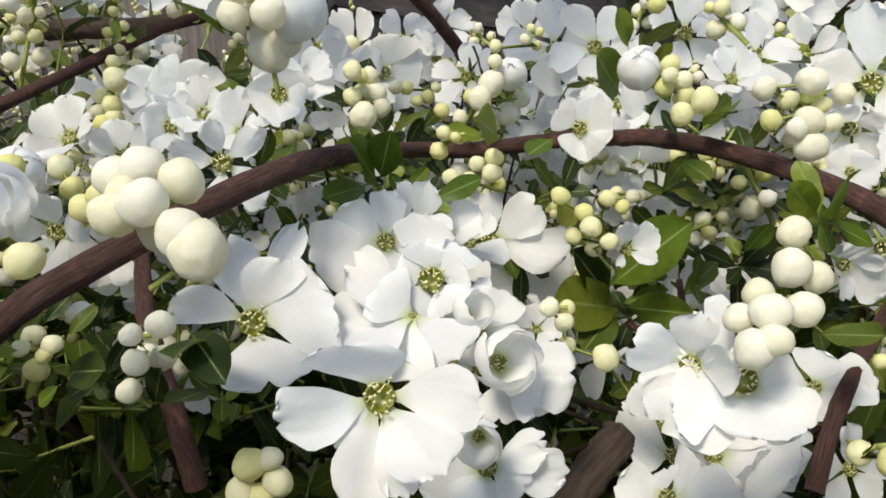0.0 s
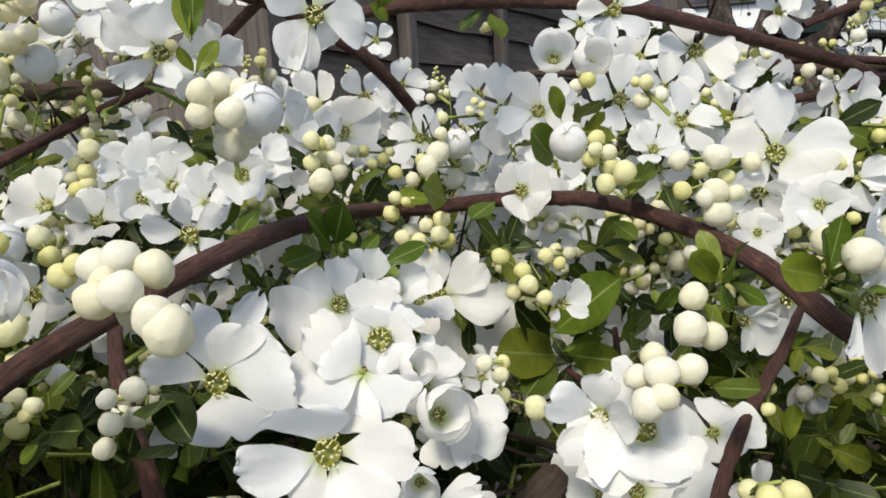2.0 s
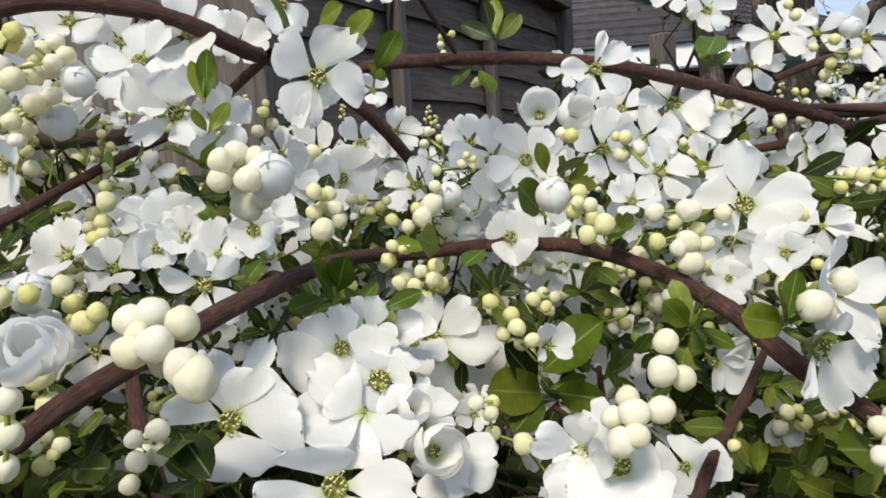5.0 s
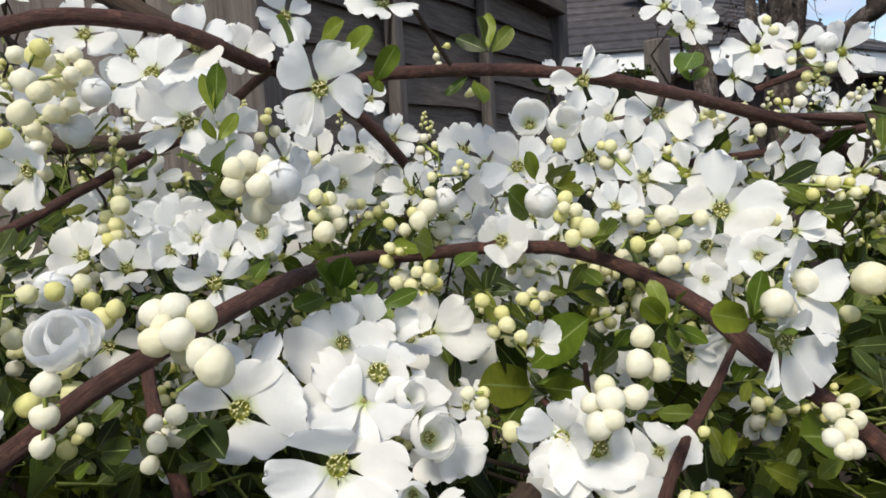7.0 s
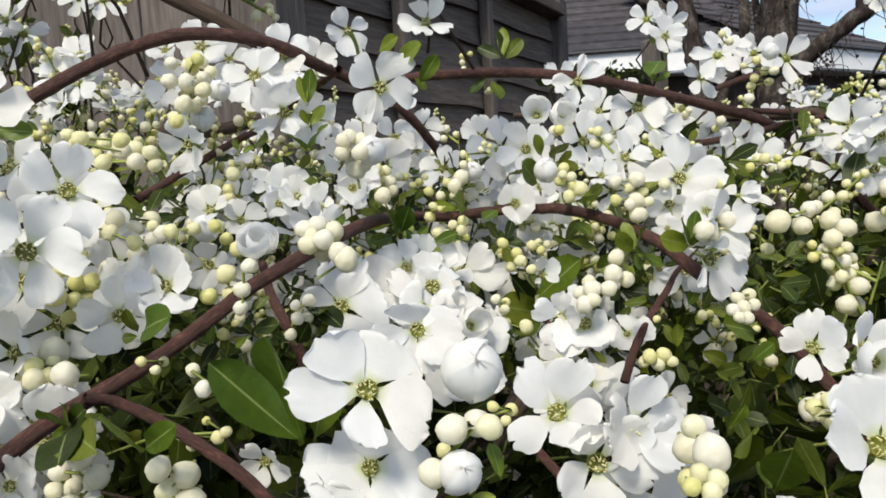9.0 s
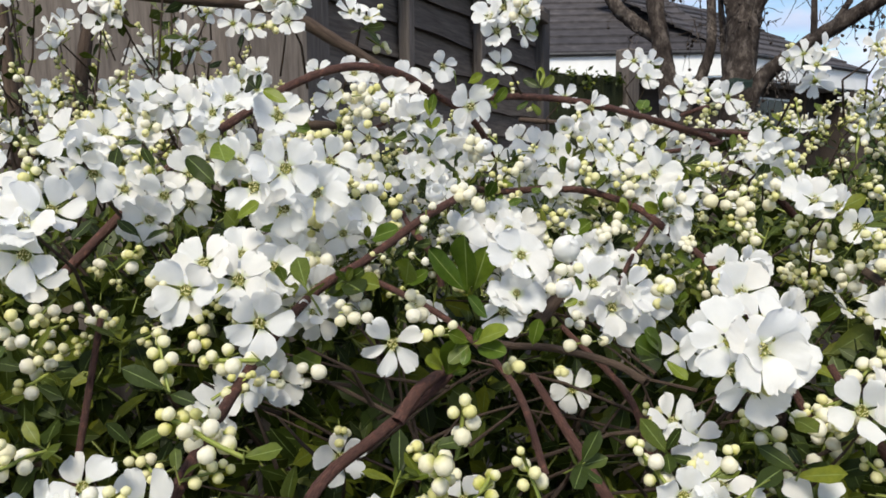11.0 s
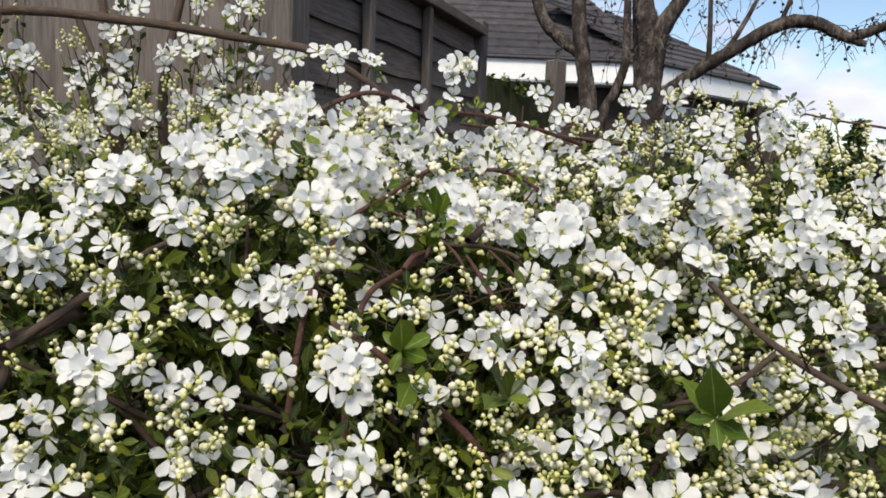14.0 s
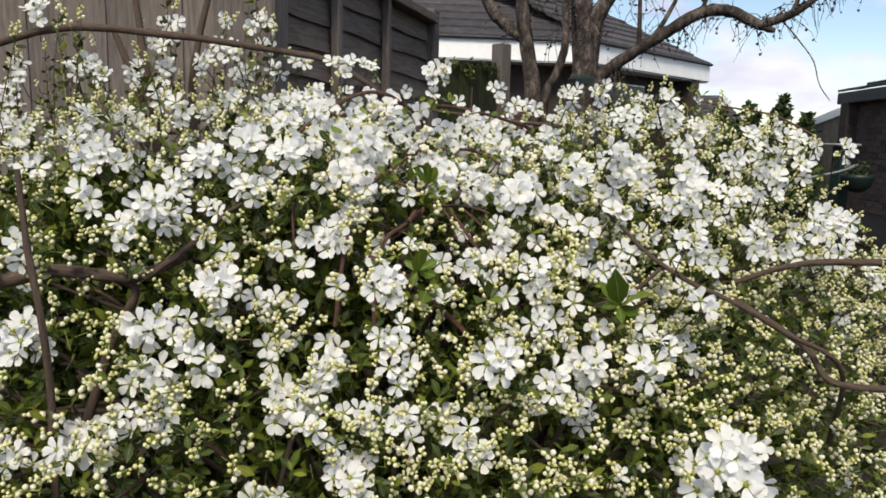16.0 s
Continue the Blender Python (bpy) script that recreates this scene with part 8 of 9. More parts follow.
leaf((0.0454, 0.3068, 1.3137), 0.0169, (0.0032, -0.0110, -0.0114), (0.31, -0.90, 0.32), True)
leaf((0.0593, 0.2307, 1.2651), 0.0138, (-0.0045, -0.0061, 0.0107), (0.30, -0.94, 0.18), True)
leaf((0.0626, 0.2305, 1.2643), 0.0185, (0.0055, -0.0156, 0.0061), (0.27, -0.77, 0.57))
leaf((0.0564, 0.2294, 1.2520), 0.0249, (-0.0108, -0.0183, 0.0104), (0.10, -0.97, 0.21), True)
leaf((0.0796, 0.2273, 1.2397), 0.0139, (0.0081, 0.0028, 0.0101), (-0.23, -0.85, 0.47), True)
leaf((0.0818, 0.2274, 1.2418), 0.0228, (-0.0019, -0.0209, 0.0056), (-0.24, -0.79, 0.56), True)
leaf((0.0159, 0.2297, 1.2422), 0.0130, (-0.0117, -0.0026, 0.0031), (0.23, -0.80, 0.55), True)
leaf((0.0199, 0.2295, 1.2419), 0.0258, (-0.0077, -0.0224, 0.0065), (0.18, -0.97, 0.19), True)
leaf((0.0358, 0.2289, 1.2409), 0.0156, (-0.0090, -0.0112, -0.0040), (-0.13, -0.84, 0.53), True)
leaf((0.0731, 0.2267, 1.2324), 0.0125, (0.0052, -0.0094, -0.0050), (-0.30, -0.81, 0.50), True)
leaf((0.0726, 0.2274, 1.2384), 0.0098, (-0.0043, 0.0017, 0.0082), (0.30, -0.80, 0.52))
leaf((-0.0815, 0.2269, 1.2793), 0.0069, (-0.0043, -0.0043, -0.0026), (-0.24, -0.94, 0.24), True)
leaf((-0.0825, 0.2268, 1.2784), 0.0264, (0.0112, -0.0224, 0.0025), (0.25, -0.94, 0.22))
leaf((-0.0893, 0.2269, 1.2770), 0.0076, (-0.0025, 0.0032, 0.0060), (-0.35, -0.90, 0.25), True)
leaf((-0.0398, 0.2217, 1.2441), 0.0113, (-0.0044, -0.0083, -0.0053), (0.16, -0.79, 0.60), True)
leaf((-0.0827, 0.2221, 1.2345), 0.0101, (-0.0024, -0.0091, -0.0021), (-0.12, -0.96, 0.24), True)
leaf((-0.0228, 0.2207, 1.2401), 0.0163, (-0.0012, -0.0136, 0.0073), (0.14, -0.83, 0.54), True)
leaf((0.1232, 0.2103, 1.1883), 0.0135, (0.0032, -0.0057, 0.0111), (-0.11, -0.75, 0.66), True)
leaf((0.0860, 0.2132, 1.2042), 0.0071, (-0.0027, 0.0032, 0.0054), (-0.18, -0.88, 0.43), True)
leaf((0.1183, 0.2233, 1.3090), 0.0214, (-0.0102, -0.0151, -0.0092), (-0.34, -0.89, 0.32), True)
leaf((0.1156, 0.2222, 1.2977), 0.0073, (-0.0034, 0.0008, 0.0060), (-0.32, -0.87, 0.39), True)
leaf((0.1147, 0.2222, 1.2978), 0.0096, (0.0077, 0.0019, 0.0045), (0.06, -0.98, 0.20), True)
leaf((-0.0430, 0.0680, 1.1860), 0.040, (-0.004, -0.020, 0.041), (-0.6, -0.7, 0.3), True)
leaf((-0.0430, 0.0680, 1.1860), 0.036, (-0.024, -0.006, 0.028), (0.5, -0.8, 0.3), True)
leaf((-0.0400, 0.0690, 1.1860), 0.030, (0.008, -0.010, 0.030), (0.0, -0.8, 0.4), True)
leaf((-0.1129, 0.0766, 1.1939), 0.0114, (-0.0034, -0.0072, 0.0074), (-0.31, -0.84, 0.45), True)
leaf((-0.1118, 0.0766, 1.1939), 0.0172, (0.0095, -0.0110, 0.0075), (0.13, -0.89, 0.44))
leaf((-0.1125, 0.0765, 1.1932), 0.0083, (-0.0060, 0.0028, -0.0043), (0.28, -0.83, 0.48))
leaf((-0.1116, 0.0765, 1.1932), 0.0315, (0.0132, -0.0263, 0.0057), (-0.20, -0.76, 0.62))
leaf((-0.1123, 0.0766, 1.1936), 0.0136, (0.0040, -0.0087, 0.0087), (0.14, -0.77, 0.62))
leaf((-0.1121, 0.0765, 1.1927), 0.0284, (0.0080, -0.0258, 0.0010), (-0.10, -0.75, 0.65))
leaf((-0.0542, -0.0278, 1.1814), 0.0139, (-0.0097, -0.0066, 0.0061), (0.03, -0.96, 0.27), True)
leaf((-0.0535, -0.0279, 1.1806), 0.0131, (-0.0100, -0.0032, -0.0068), (-0.08, -0.78, 0.62))
leaf((-0.0527, -0.0279, 1.1806), 0.0237, (0.0095, -0.0172, 0.0111), (0.16, -0.76, 0.63), True)
leaf((-0.0512, -0.0280, 1.1798), 0.0207, (0.0075, -0.0181, 0.0022), (0.17, -0.96, 0.22), True)
leaf((-0.0543, -0.0279, 1.1799), 0.0099, (-0.0031, -0.0056, -0.0069), (-0.35, -0.91, 0.22), True)
leaf((-0.0527, -0.0278, 1.1814), 0.0083, (0.0034, -0.0020, 0.0068), (0.22, -0.90, 0.38), True)
leaf((0.0481, 0.0061, 1.1608), 0.0299, (-0.0201, -0.0158, 0.0126), (0.26, -0.93, 0.25), True)
leaf((0.0499, 0.0060, 1.1607), 0.0150, (0.0066, -0.0102, -0.0074), (0.26, -0.95, 0.20), True)
leaf((0.0482, 0.0063, 1.1626), 0.0246, (-0.0105, -0.0132, 0.0163), (-0.03, -0.76, 0.65), True)
leaf((0.0472, 0.0062, 1.1618), 0.0280, (-0.0172, -0.0199, 0.0043), (0.25, -0.76, 0.60))
leaf((-0.0022, 0.0111, 1.1885), 0.0087, (0.0076, 0.0003, 0.0033), (0.18, -0.75, 0.63), True)
leaf((-0.0178, 0.0097, 1.1689), 0.0159, (0.0027, -0.0041, 0.0143), (-0.14, -0.74, 0.65), True)
leaf((0.0073, 0.0114, 1.1954), 0.0079, (-0.0014, 0.0011, 0.0073), (0.18, -0.76, 0.62), True)
leaf((-0.0392, 0.0120, 1.1826), 0.0169, (-0.0104, -0.0014, 0.0122), (0.20, -0.75, 0.63), True)
leaf((-0.1653, 0.1207, 1.3067), 0.0278, (-0.0015, -0.0263, 0.0021), (-0.34, -0.92, 0.21))
leaf((-0.1653, 0.1206, 1.3055), 0.0107, (0.0030, -0.0028, 0.0093), (-0.12, -0.79, 0.60))
leaf((-0.1485, 0.1177, 1.2847), 0.0153, (0.0144, 0.0019, -0.0016), (-0.26, -0.92, 0.28), True)
leaf((-0.1894, 0.1184, 1.2750), 0.0364, (0.0099, -0.0305, -0.0132), (0.22, -0.95, 0.21), True)
leaf((-0.1894, 0.1155, 1.2473), 0.0270, (-0.0179, 0.0022, 0.0183), (-0.08, -0.77, 0.63))
leaf((-0.1790, 0.1127, 1.2242), 0.0309, (-0.0017, -0.0276, 0.0101), (0.22, -0.96, 0.18), True)
leaf((-0.1777, 0.1129, 1.2266), 0.0116, (-0.0022, 0.0044, 0.0099), (-0.31, -0.78, 0.55))
leaf((-0.1665, 0.1119, 1.2212), 0.0134, (0.0126, 0.0001, 0.0020), (0.13, -0.97, 0.20), True)
leaf((-0.1607, 0.1074, 1.1806), 0.0233, (-0.0214, 0.0046, 0.0039), (-0.32, -0.80, 0.50))
leaf((-0.1595, 0.1074, 1.1806), 0.0162, (-0.0024, 0.0032, 0.0149), (-0.33, -0.83, 0.44))
leaf((-0.1594, 0.1075, 1.1819), 0.0296, (0.0180, -0.0204, 0.0076), (-0.26, -0.93, 0.28))
leaf((-0.1583, 0.1072, 1.1793), 0.0121, (-0.0111, 0.0027, -0.0014), (0.15, -0.95, 0.28), True)
leaf((-0.1547, 0.1035, 1.1452), 0.0111, (-0.0031, -0.0005, -0.0101), (0.13, -0.96, 0.24), True)
leaf((-0.1472, 0.1032, 1.1449), 0.0313, (0.0166, -0.0247, 0.0006), (-0.10, -0.76, 0.64), True)

# heads over the rest of the shrub
spray(-0.588, 0.415, 1.380, 3)
spray(-0.531, 0.489, 1.368, 4)
spray(-0.466, 0.417, 1.370, 4)
spray(-0.425, 0.235, 1.296, 3, 0.0305, True)
spray(-0.554, 0.455, 1.276, 4)
spray(-0.517, 0.437, 1.265, 5)
spray(-0.567, 0.295, 1.231, 5)
spray(-0.517, 0.036, 1.221, 6)
spray(-0.506, 0.263, 1.201, 4)
spray(-0.374, 0.023, 1.224, 6, 0.0305, True)
spray(-0.347, 0.057, 1.216, 3)
spray(-0.411, 0.033, 1.191, 5)
spray(-0.312, 0.002, 1.183, 7, 0.0305, True)
spray(-0.437, -0.084, 1.169, 5, 0.0305, True)
spray(-0.422, -0.079, 1.156, 3)
spray(-0.408, -0.051, 1.155, 4)
spray(-0.471, -0.085, 1.138, 4)
spray(-0.362, -0.052, 1.156, 2)
spray(-0.375, -0.041, 1.122, 1)
spray(-0.315, 0.069, 1.243, 4, 0.0305, True)
spray(-0.262, 0.092, 1.270, 4)
spray(-0.259, 0.011, 1.233, 6, 0.0305, True)
spray(-0.203, 0.150, 1.294, 4)
spray(-0.246, 0.202, 1.302, 4)
spray(-0.321, 0.468, 1.373, 5)
spray(-0.395, 0.407, 1.386, 4)
spray(-0.221, -0.060, 1.119, 6)
spray(-0.193, -0.042, 1.119, 1)
spray(-0.345, -0.048, 1.099, 1)
spray(-0.158, 0.226, 1.380, 5)
spray(-0.104, 0.296, 1.381, 2)
spray(0.018, 0.240, 1.375, 5)
spray(0.187, 0.417, 1.360, 2)
spray(0.132, 0.530, 1.337, 1)
spray(0.296, 0.297, 1.345, 4)
spray(0.330, 0.241, 1.351, 4)
spray(0.399, 0.112, 1.338, 3)
spray(0.346, 0.145, 1.301, 5)
spray(0.415, 0.117, 1.303, 4)
spray(0.230, 0.235, 1.264, 3)
spray(0.192, 0.386, 1.283, 3)
spray(0.199, -0.092, 1.245, 3)
spray(0.262, -0.038, 1.216, 5)
spray(0.364, -0.030, 1.207, 5, 0.0305, True)
spray(0.379, 0.019, 1.247, 4)
spray(0.441, -0.029, 1.233, 5)
spray(0.462, -0.098, 1.198, 5)
spray(0.063, -0.058, 1.180, 4, 0.0305, True)
spray(0.053, -0.010, 1.123, 3)
spray(0.215, -0.044, 1.177, 3)
spray(0.214, -0.081, 1.155, 3)
spray(0.296, -0.057, 1.165, 3)
spray(0.326, -0.080, 1.177, 5)
spray(0.162, -0.080, 1.131, 3, 0.0305, True)
spray(0.039, -0.056, 1.107, 4)
spray(0.204, -0.284, 1.138, 4)
spray(0.344, -0.209, 1.128, 4)
spray(-0.355, -0.149, 1.076, 8, 0.0305, True)
spray(-0.355, -0.148, 1.036, 1)
spray(-0.429, -0.198, 1.040, 7, 0.0305, True)
spray(-0.394, -0.212, 1.027, 3)
spray(-0.396, -0.139, 1.031, 3)
spray(-0.372, -0.210, 1.004, 3, 0.0305, True)
spray(-0.429, -0.219, 0.990, 5)
spray(-0.299, -0.093, 1.039, 4)
spray(-0.250, -0.113, 1.089, 1)
spray(-0.209, -0.142, 1.069, 1)
spray(-0.154, -0.198, 1.081, 9, 0.0305, True)
spray(-0.334, -0.097, 1.056, 2)
spray(-0.290, -0.141, 0.988, 4)
spray(-0.218, -0.190, 1.004, 3)
spray(-0.285, -0.162, 0.951, 3)
spray(-0.233, -0.217, 0.983, 4)
spray(-0.151, -0.243, 1.026, 5)
spray(-0.152, -0.254, 0.987, 4)
spray(-0.245, -0.223, 0.955, 4)
spray(-0.261, -0.115, 1.040, 1)
spray(0.126, -0.159, 1.082, 2)
spray(0.150, -0.165, 1.083, 1)
spray(0.172, -0.172, 1.082, 2)
spray(0.056, -0.172, 1.060, 3)
spray(0.076, -0.165, 1.026, 2)
spray(0.038, -0.214, 1.020, 4)
spray(0.089, -0.190, 0.995, 2)
spray(0.093, -0.252, 0.983, 5, 0.0305, True)
spray(0.131, -0.330, 1.005, 3, 0.0305, True)
spray(0.152, -0.328, 1.024, 3)
spray(-0.046, -0.319, 1.016, 6, 0.0305, True)
spray(0.033, -0.286, 0.975, 4)
spray(0.235, -0.276, 1.055, 2)
spray(0.192, -0.210, 1.020, 1)
cluster((-0.5010, -0.1810, 0.9090), (-0.18, -0.96, 0.22), 6, 0.0335)
cluster((-0.6963, 0.3373, 1.2565), (-0.24, -0.91, 0.34), 5, 0.0326)
cluster((-0.6793, 0.4180, 1.4636), (-0.24, -0.91, 0.34), 4, 0.0326)
cluster((0.5988, -0.0714, 1.1408), (-0.24, -0.91, 0.34), 5, 0.0326)
cluster((0.6804, 0.1365, 1.2672), (-0.24, -0.91, 0.34), 4, 0.0326)
cluster((-0.5931, -0.0954, 1.0060), (-0.24, -0.91, 0.34), 5, 0.0326)
cluster((0.1448, -0.4855, 0.9476), (-0.24, -0.91, 0.34), 7, 0.0326)
cluster((0.1190, -0.4603, 0.9324), (-0.24, -0.91, 0.34), 4, 0.0326)
cluster((-0.5036, -0.1859, 0.9126), (-0.24, -0.91, 0.34), 3, 0.0326)
cluster((-0.5864, -0.0737, 1.1142), (-0.24, -0.92, 0.30), 3, 0.0326)
cluster((-0.5290, 0.0039, 1.1702), (-0.08, -0.95, 0.30), 3, 0.0326)
cluster((-0.6113, 0.0932, 1.2025), (-0.07, -0.95, 0.30), 2, 0.0326)
cluster((-0.5669, -0.1863, 1.0299), (-0.42, -0.86, 0.29), 4, 0.0326)
spray(-0.446, -0.222, 0.944, 3)
spray(-0.486, -0.222, 0.913, 5, 0.0305, True)
spray(-0.560, -0.160, 0.862, 2)
spray(-0.415, -0.222, 0.935, 3)
spray(-0.287, -0.223, 0.941, 4)
spray(-0.187, -0.246, 0.936, 2)
spray(-0.146, -0.270, 0.925, 4)
spray(0.085, -0.240, 0.925, 4)
spray(0.230, -0.360, 0.900, 6, 0.0305, True)
spray(0.265, -0.350, 0.890, 4)
spray(-0.570, -0.080, 1.000, 3)
spray(0.701, 0.100, 1.258, 3)
spray(0.553, -0.100, 1.135, 4)
spray(0.625, -0.080, 1.137, 3)
spray(0.540, 0.030, 1.227, 3)
spray(0.824, 0.150, 1.253, 3)
spray(0.613, 0.020, 1.219, 4)
spray(0.566, 0.100, 1.270, 4)
spray(0.409, -0.080, 1.178, 4)
spray(0.379, -0.050, 1.184, 5)
spray(0.487, -0.120, 1.104, 5)
spray(0.590, -0.100, 1.090, 4)
spray(0.452, 0.200, 1.299, 4)
spray(0.481, 0.150, 1.284, 3)
leaf((0.1310, -0.2521, 1.0573), 0.0658, (-0.0259, -0.0348, 0.0451), (-0.45, -0.76, 0.46), True)
leaf((0.1310, -0.2521, 1.0573), 0.0556, (0.0129, -0.0437, 0.0271), (0.12, -0.75, 0.65), True)
leaf((0.1310, -0.2521, 1.0573), 0.0333, (0.0097, -0.0296, -0.0058), (-0.38, -0.89, 0.23), True)
leaf((0.1310, -0.2521, 1.0573), 0.0402, (-0.0236, 0.0060, 0.0295), (-0.06, -0.85, 0.52), True)
leaf((0.1310, -0.2521, 1.0573), 0.0244, (-0.0231, 0.0020, -0.0016), (-0.06, -0.77, 0.64), True)
leaf((0.1310, -0.2521, 1.0573), 0.0277, (-0.0075, -0.0205, -0.0149), (-0.47, -0.83, 0.29), True)
leaf((-0.1068, -0.1527, 1.0887), 0.0293, (0.0230, -0.0081, 0.0135), (-0.04, -0.78, 0.62), True)
leaf((-0.1068, -0.1527, 1.0887), 0.0226, (-0.0140, 0.0106, 0.0125), (-0.31, -0.91, 0.26), True)
leaf((-0.1068, -0.1527, 1.0887), 0.0302, (0.0181, -0.0223, -0.0024), (0.04, -0.93, 0.36), True)
leaf((-0.1068, -0.1527, 1.0887), 0.0205, (-0.0084, -0.0059, -0.0166), (0.12, -0.76, 0.64), True)
leaf((-0.1068, -0.1527, 1.0887), 0.0544, (-0.0044, -0.0411, 0.0313), (0.12, -0.97, 0.22), True)
leaf((-0.1014, -0.1788, 1.0682), 0.0238, (-0.0145, -0.0136, 0.0109), (-0.25, -0.94, 0.22), True)
leaf((-0.1014, -0.1788, 1.0682), 0.0196, (0.0147, -0.0090, -0.0071), (-0.04, -0.80, 0.60), True)
leaf((-0.1014, -0.1788, 1.0682), 0.0461, (-0.0116, -0.0423, -0.0016), (0.11, -0.85, 0.52), True)
leaf((-0.1014, -0.1788, 1.0682), 0.0377, (0.0044, -0.0304, 0.0187), (-0.42, -0.66, 0.62), True)
leaf((-0.0209, -0.1889, 1.0567), 0.0678, (-0.0235, -0.0471, 0.0373), (0.10, -0.76, 0.65))
leaf((-0.0209, -0.1889, 1.0567), 0.0218, (0.0139, 0.0049, 0.0146), (-0.29, -0.69, 0.66))
leaf((-0.0209, -0.1889, 1.0567), 0.0220, (0.0155, -0.0141, 0.0011), (0.13, -0.85, 0.51), True)
leaf((-0.0209, -0.1889, 1.0567), 0.0361, (-0.0070, -0.0212, 0.0262), (0.14, -0.96, 0.23))
leaf((-0.0209, -0.1889, 1.0567), 0.0548, (-0.0273, -0.0428, 0.0120), (-0.43, -0.75, 0.50), True)

spray(0.016, -0.090, 1.093, 2)
spray(-0.031, -0.110, 1.083, 1)
spray(-0.009, -0.140, 1.077, 2)
spray(0.212, -0.120, 1.099, 2)
spray(0.098, -0.050, 1.107, 1)
spray(0.128, -0.050, 1.146, 2)
spray(0.265, -0.080, 1.121, 2)
spray(0.299, -0.120, 1.115, 2)
spray(0.371, -0.080, 1.143, 2)
spray(0.166, -0.200, 1.055, 2)
spray(0.102, -0.180, 1.045, 1)
spray(0.273, -0.180, 1.054, 2)
spray(0.331, -0.160, 1.085, 1)
spray(0.006, -0.180, 1.058, 1)
spray(0.117, -0.220, 1.022, 1)
spray(0.261, -0.150, 1.096, 1)
spray(-0.284, 0.450, 1.475, 2)
spray(-0.357, 0.450, 1.467, 2)
spray(-0.337, 0.400, 1.409, 2)
spray(-0.398, 0.300, 1.288, 2)
spray(-0.293, 0.300, 1.304, 4)
spray(-0.617, 0.400, 1.370, 3)
spray(-0.473, 0.420, 1.415, 2)
spray(-0.325, 0.250, 1.264, 5)
spray(-0.582, 0.300, 1.287, 3)
spray(-0.591, 0.250, 1.249, 3)
spray(-0.248, 0.150, 1.239, 4)
spray(-0.197, 0.300, 1.325, 4)
spray(-0.217, 0.400, 1.394, 2)
spray(-0.276, -0.076, 1.107, 1)
spray(-0.150, -0.101, 1.091, 1)
spray(-0.011, -0.100, 1.088, 2)
spray(0.047, -0.176, 1.079, 4)
spray(-0.051, 0.027, 1.082, 1)
spray(0.226, -0.041, 1.228, 5)
spray(0.169, -0.041, 1.219, 3)
spray(0.185, 0.085, 1.229, 2)
spray(0.168, -0.018, 1.176, 2)
spray(0.046, 0.167, 1.095, 1)
spray(0.063, -0.073, 1.083, 1)
spray(0.135, -0.065, 1.077, 2)
spray(-0.062, -0.100, 1.090, 1)
spray(-0.185, 0.058, 1.125, 1)
spray(0.167, -0.065, 1.093, 1)
spray(-0.118, 0.068, 1.092, 1)

# each head holds more flowers under the foremost ones
RH = random.Random(5)
for p, size, axis, opening, twist, seed, petals in list(FLOWERS):
    if opening > 0.55 and p.y > -0.05 and p.z > 1.13 and abs(p.x) < 0.3 and RH.random() < 0.22:
        back = -axis * size * RH.uniform(0.25, 0.45)
        turn = facing(axis, RH.uniform(0, 6.3)) @ Vector((1, 0, 0))
        q = p + back + turn * size * RH.uniform(0.25, 0.5)
        flower(q.x, q.y, q.z, size * RH.uniform(0.8, 1.0), axis + turn * RH.uniform(0.2, 0.8), RH.uniform(0.5, 0.8))

SET = {"flower": len(FLOWERS), "bud": len(BUDS), "leaf": len(LEAVES)}

# the rest of the shrub, head by head over its rounded top
EYES = [Vector(e) for t, e, g, roll in PATH]


def free(p, near=0.13):
    """Clear of the way that the camera takes."""
    return all((p - e).length > (near if e.y > -0.3 else 0.26) for e in EYES)


def in_front(p):
    """The stretch of plan whose heads are set out one by one above."""
    return -0.16 < p.x - 0.06 * (p.y > 0.2) < 0.17 and 0.0 < p.y < 0.33 and p.z > 1.13


def pit(p):
    """The dark hollow under the front crown."""
    return -0.22 < p.x < 0.13 and 0.03 < p.y < 0.42 and 0.97 < p.z < 1.155


RF = random.Random(77)


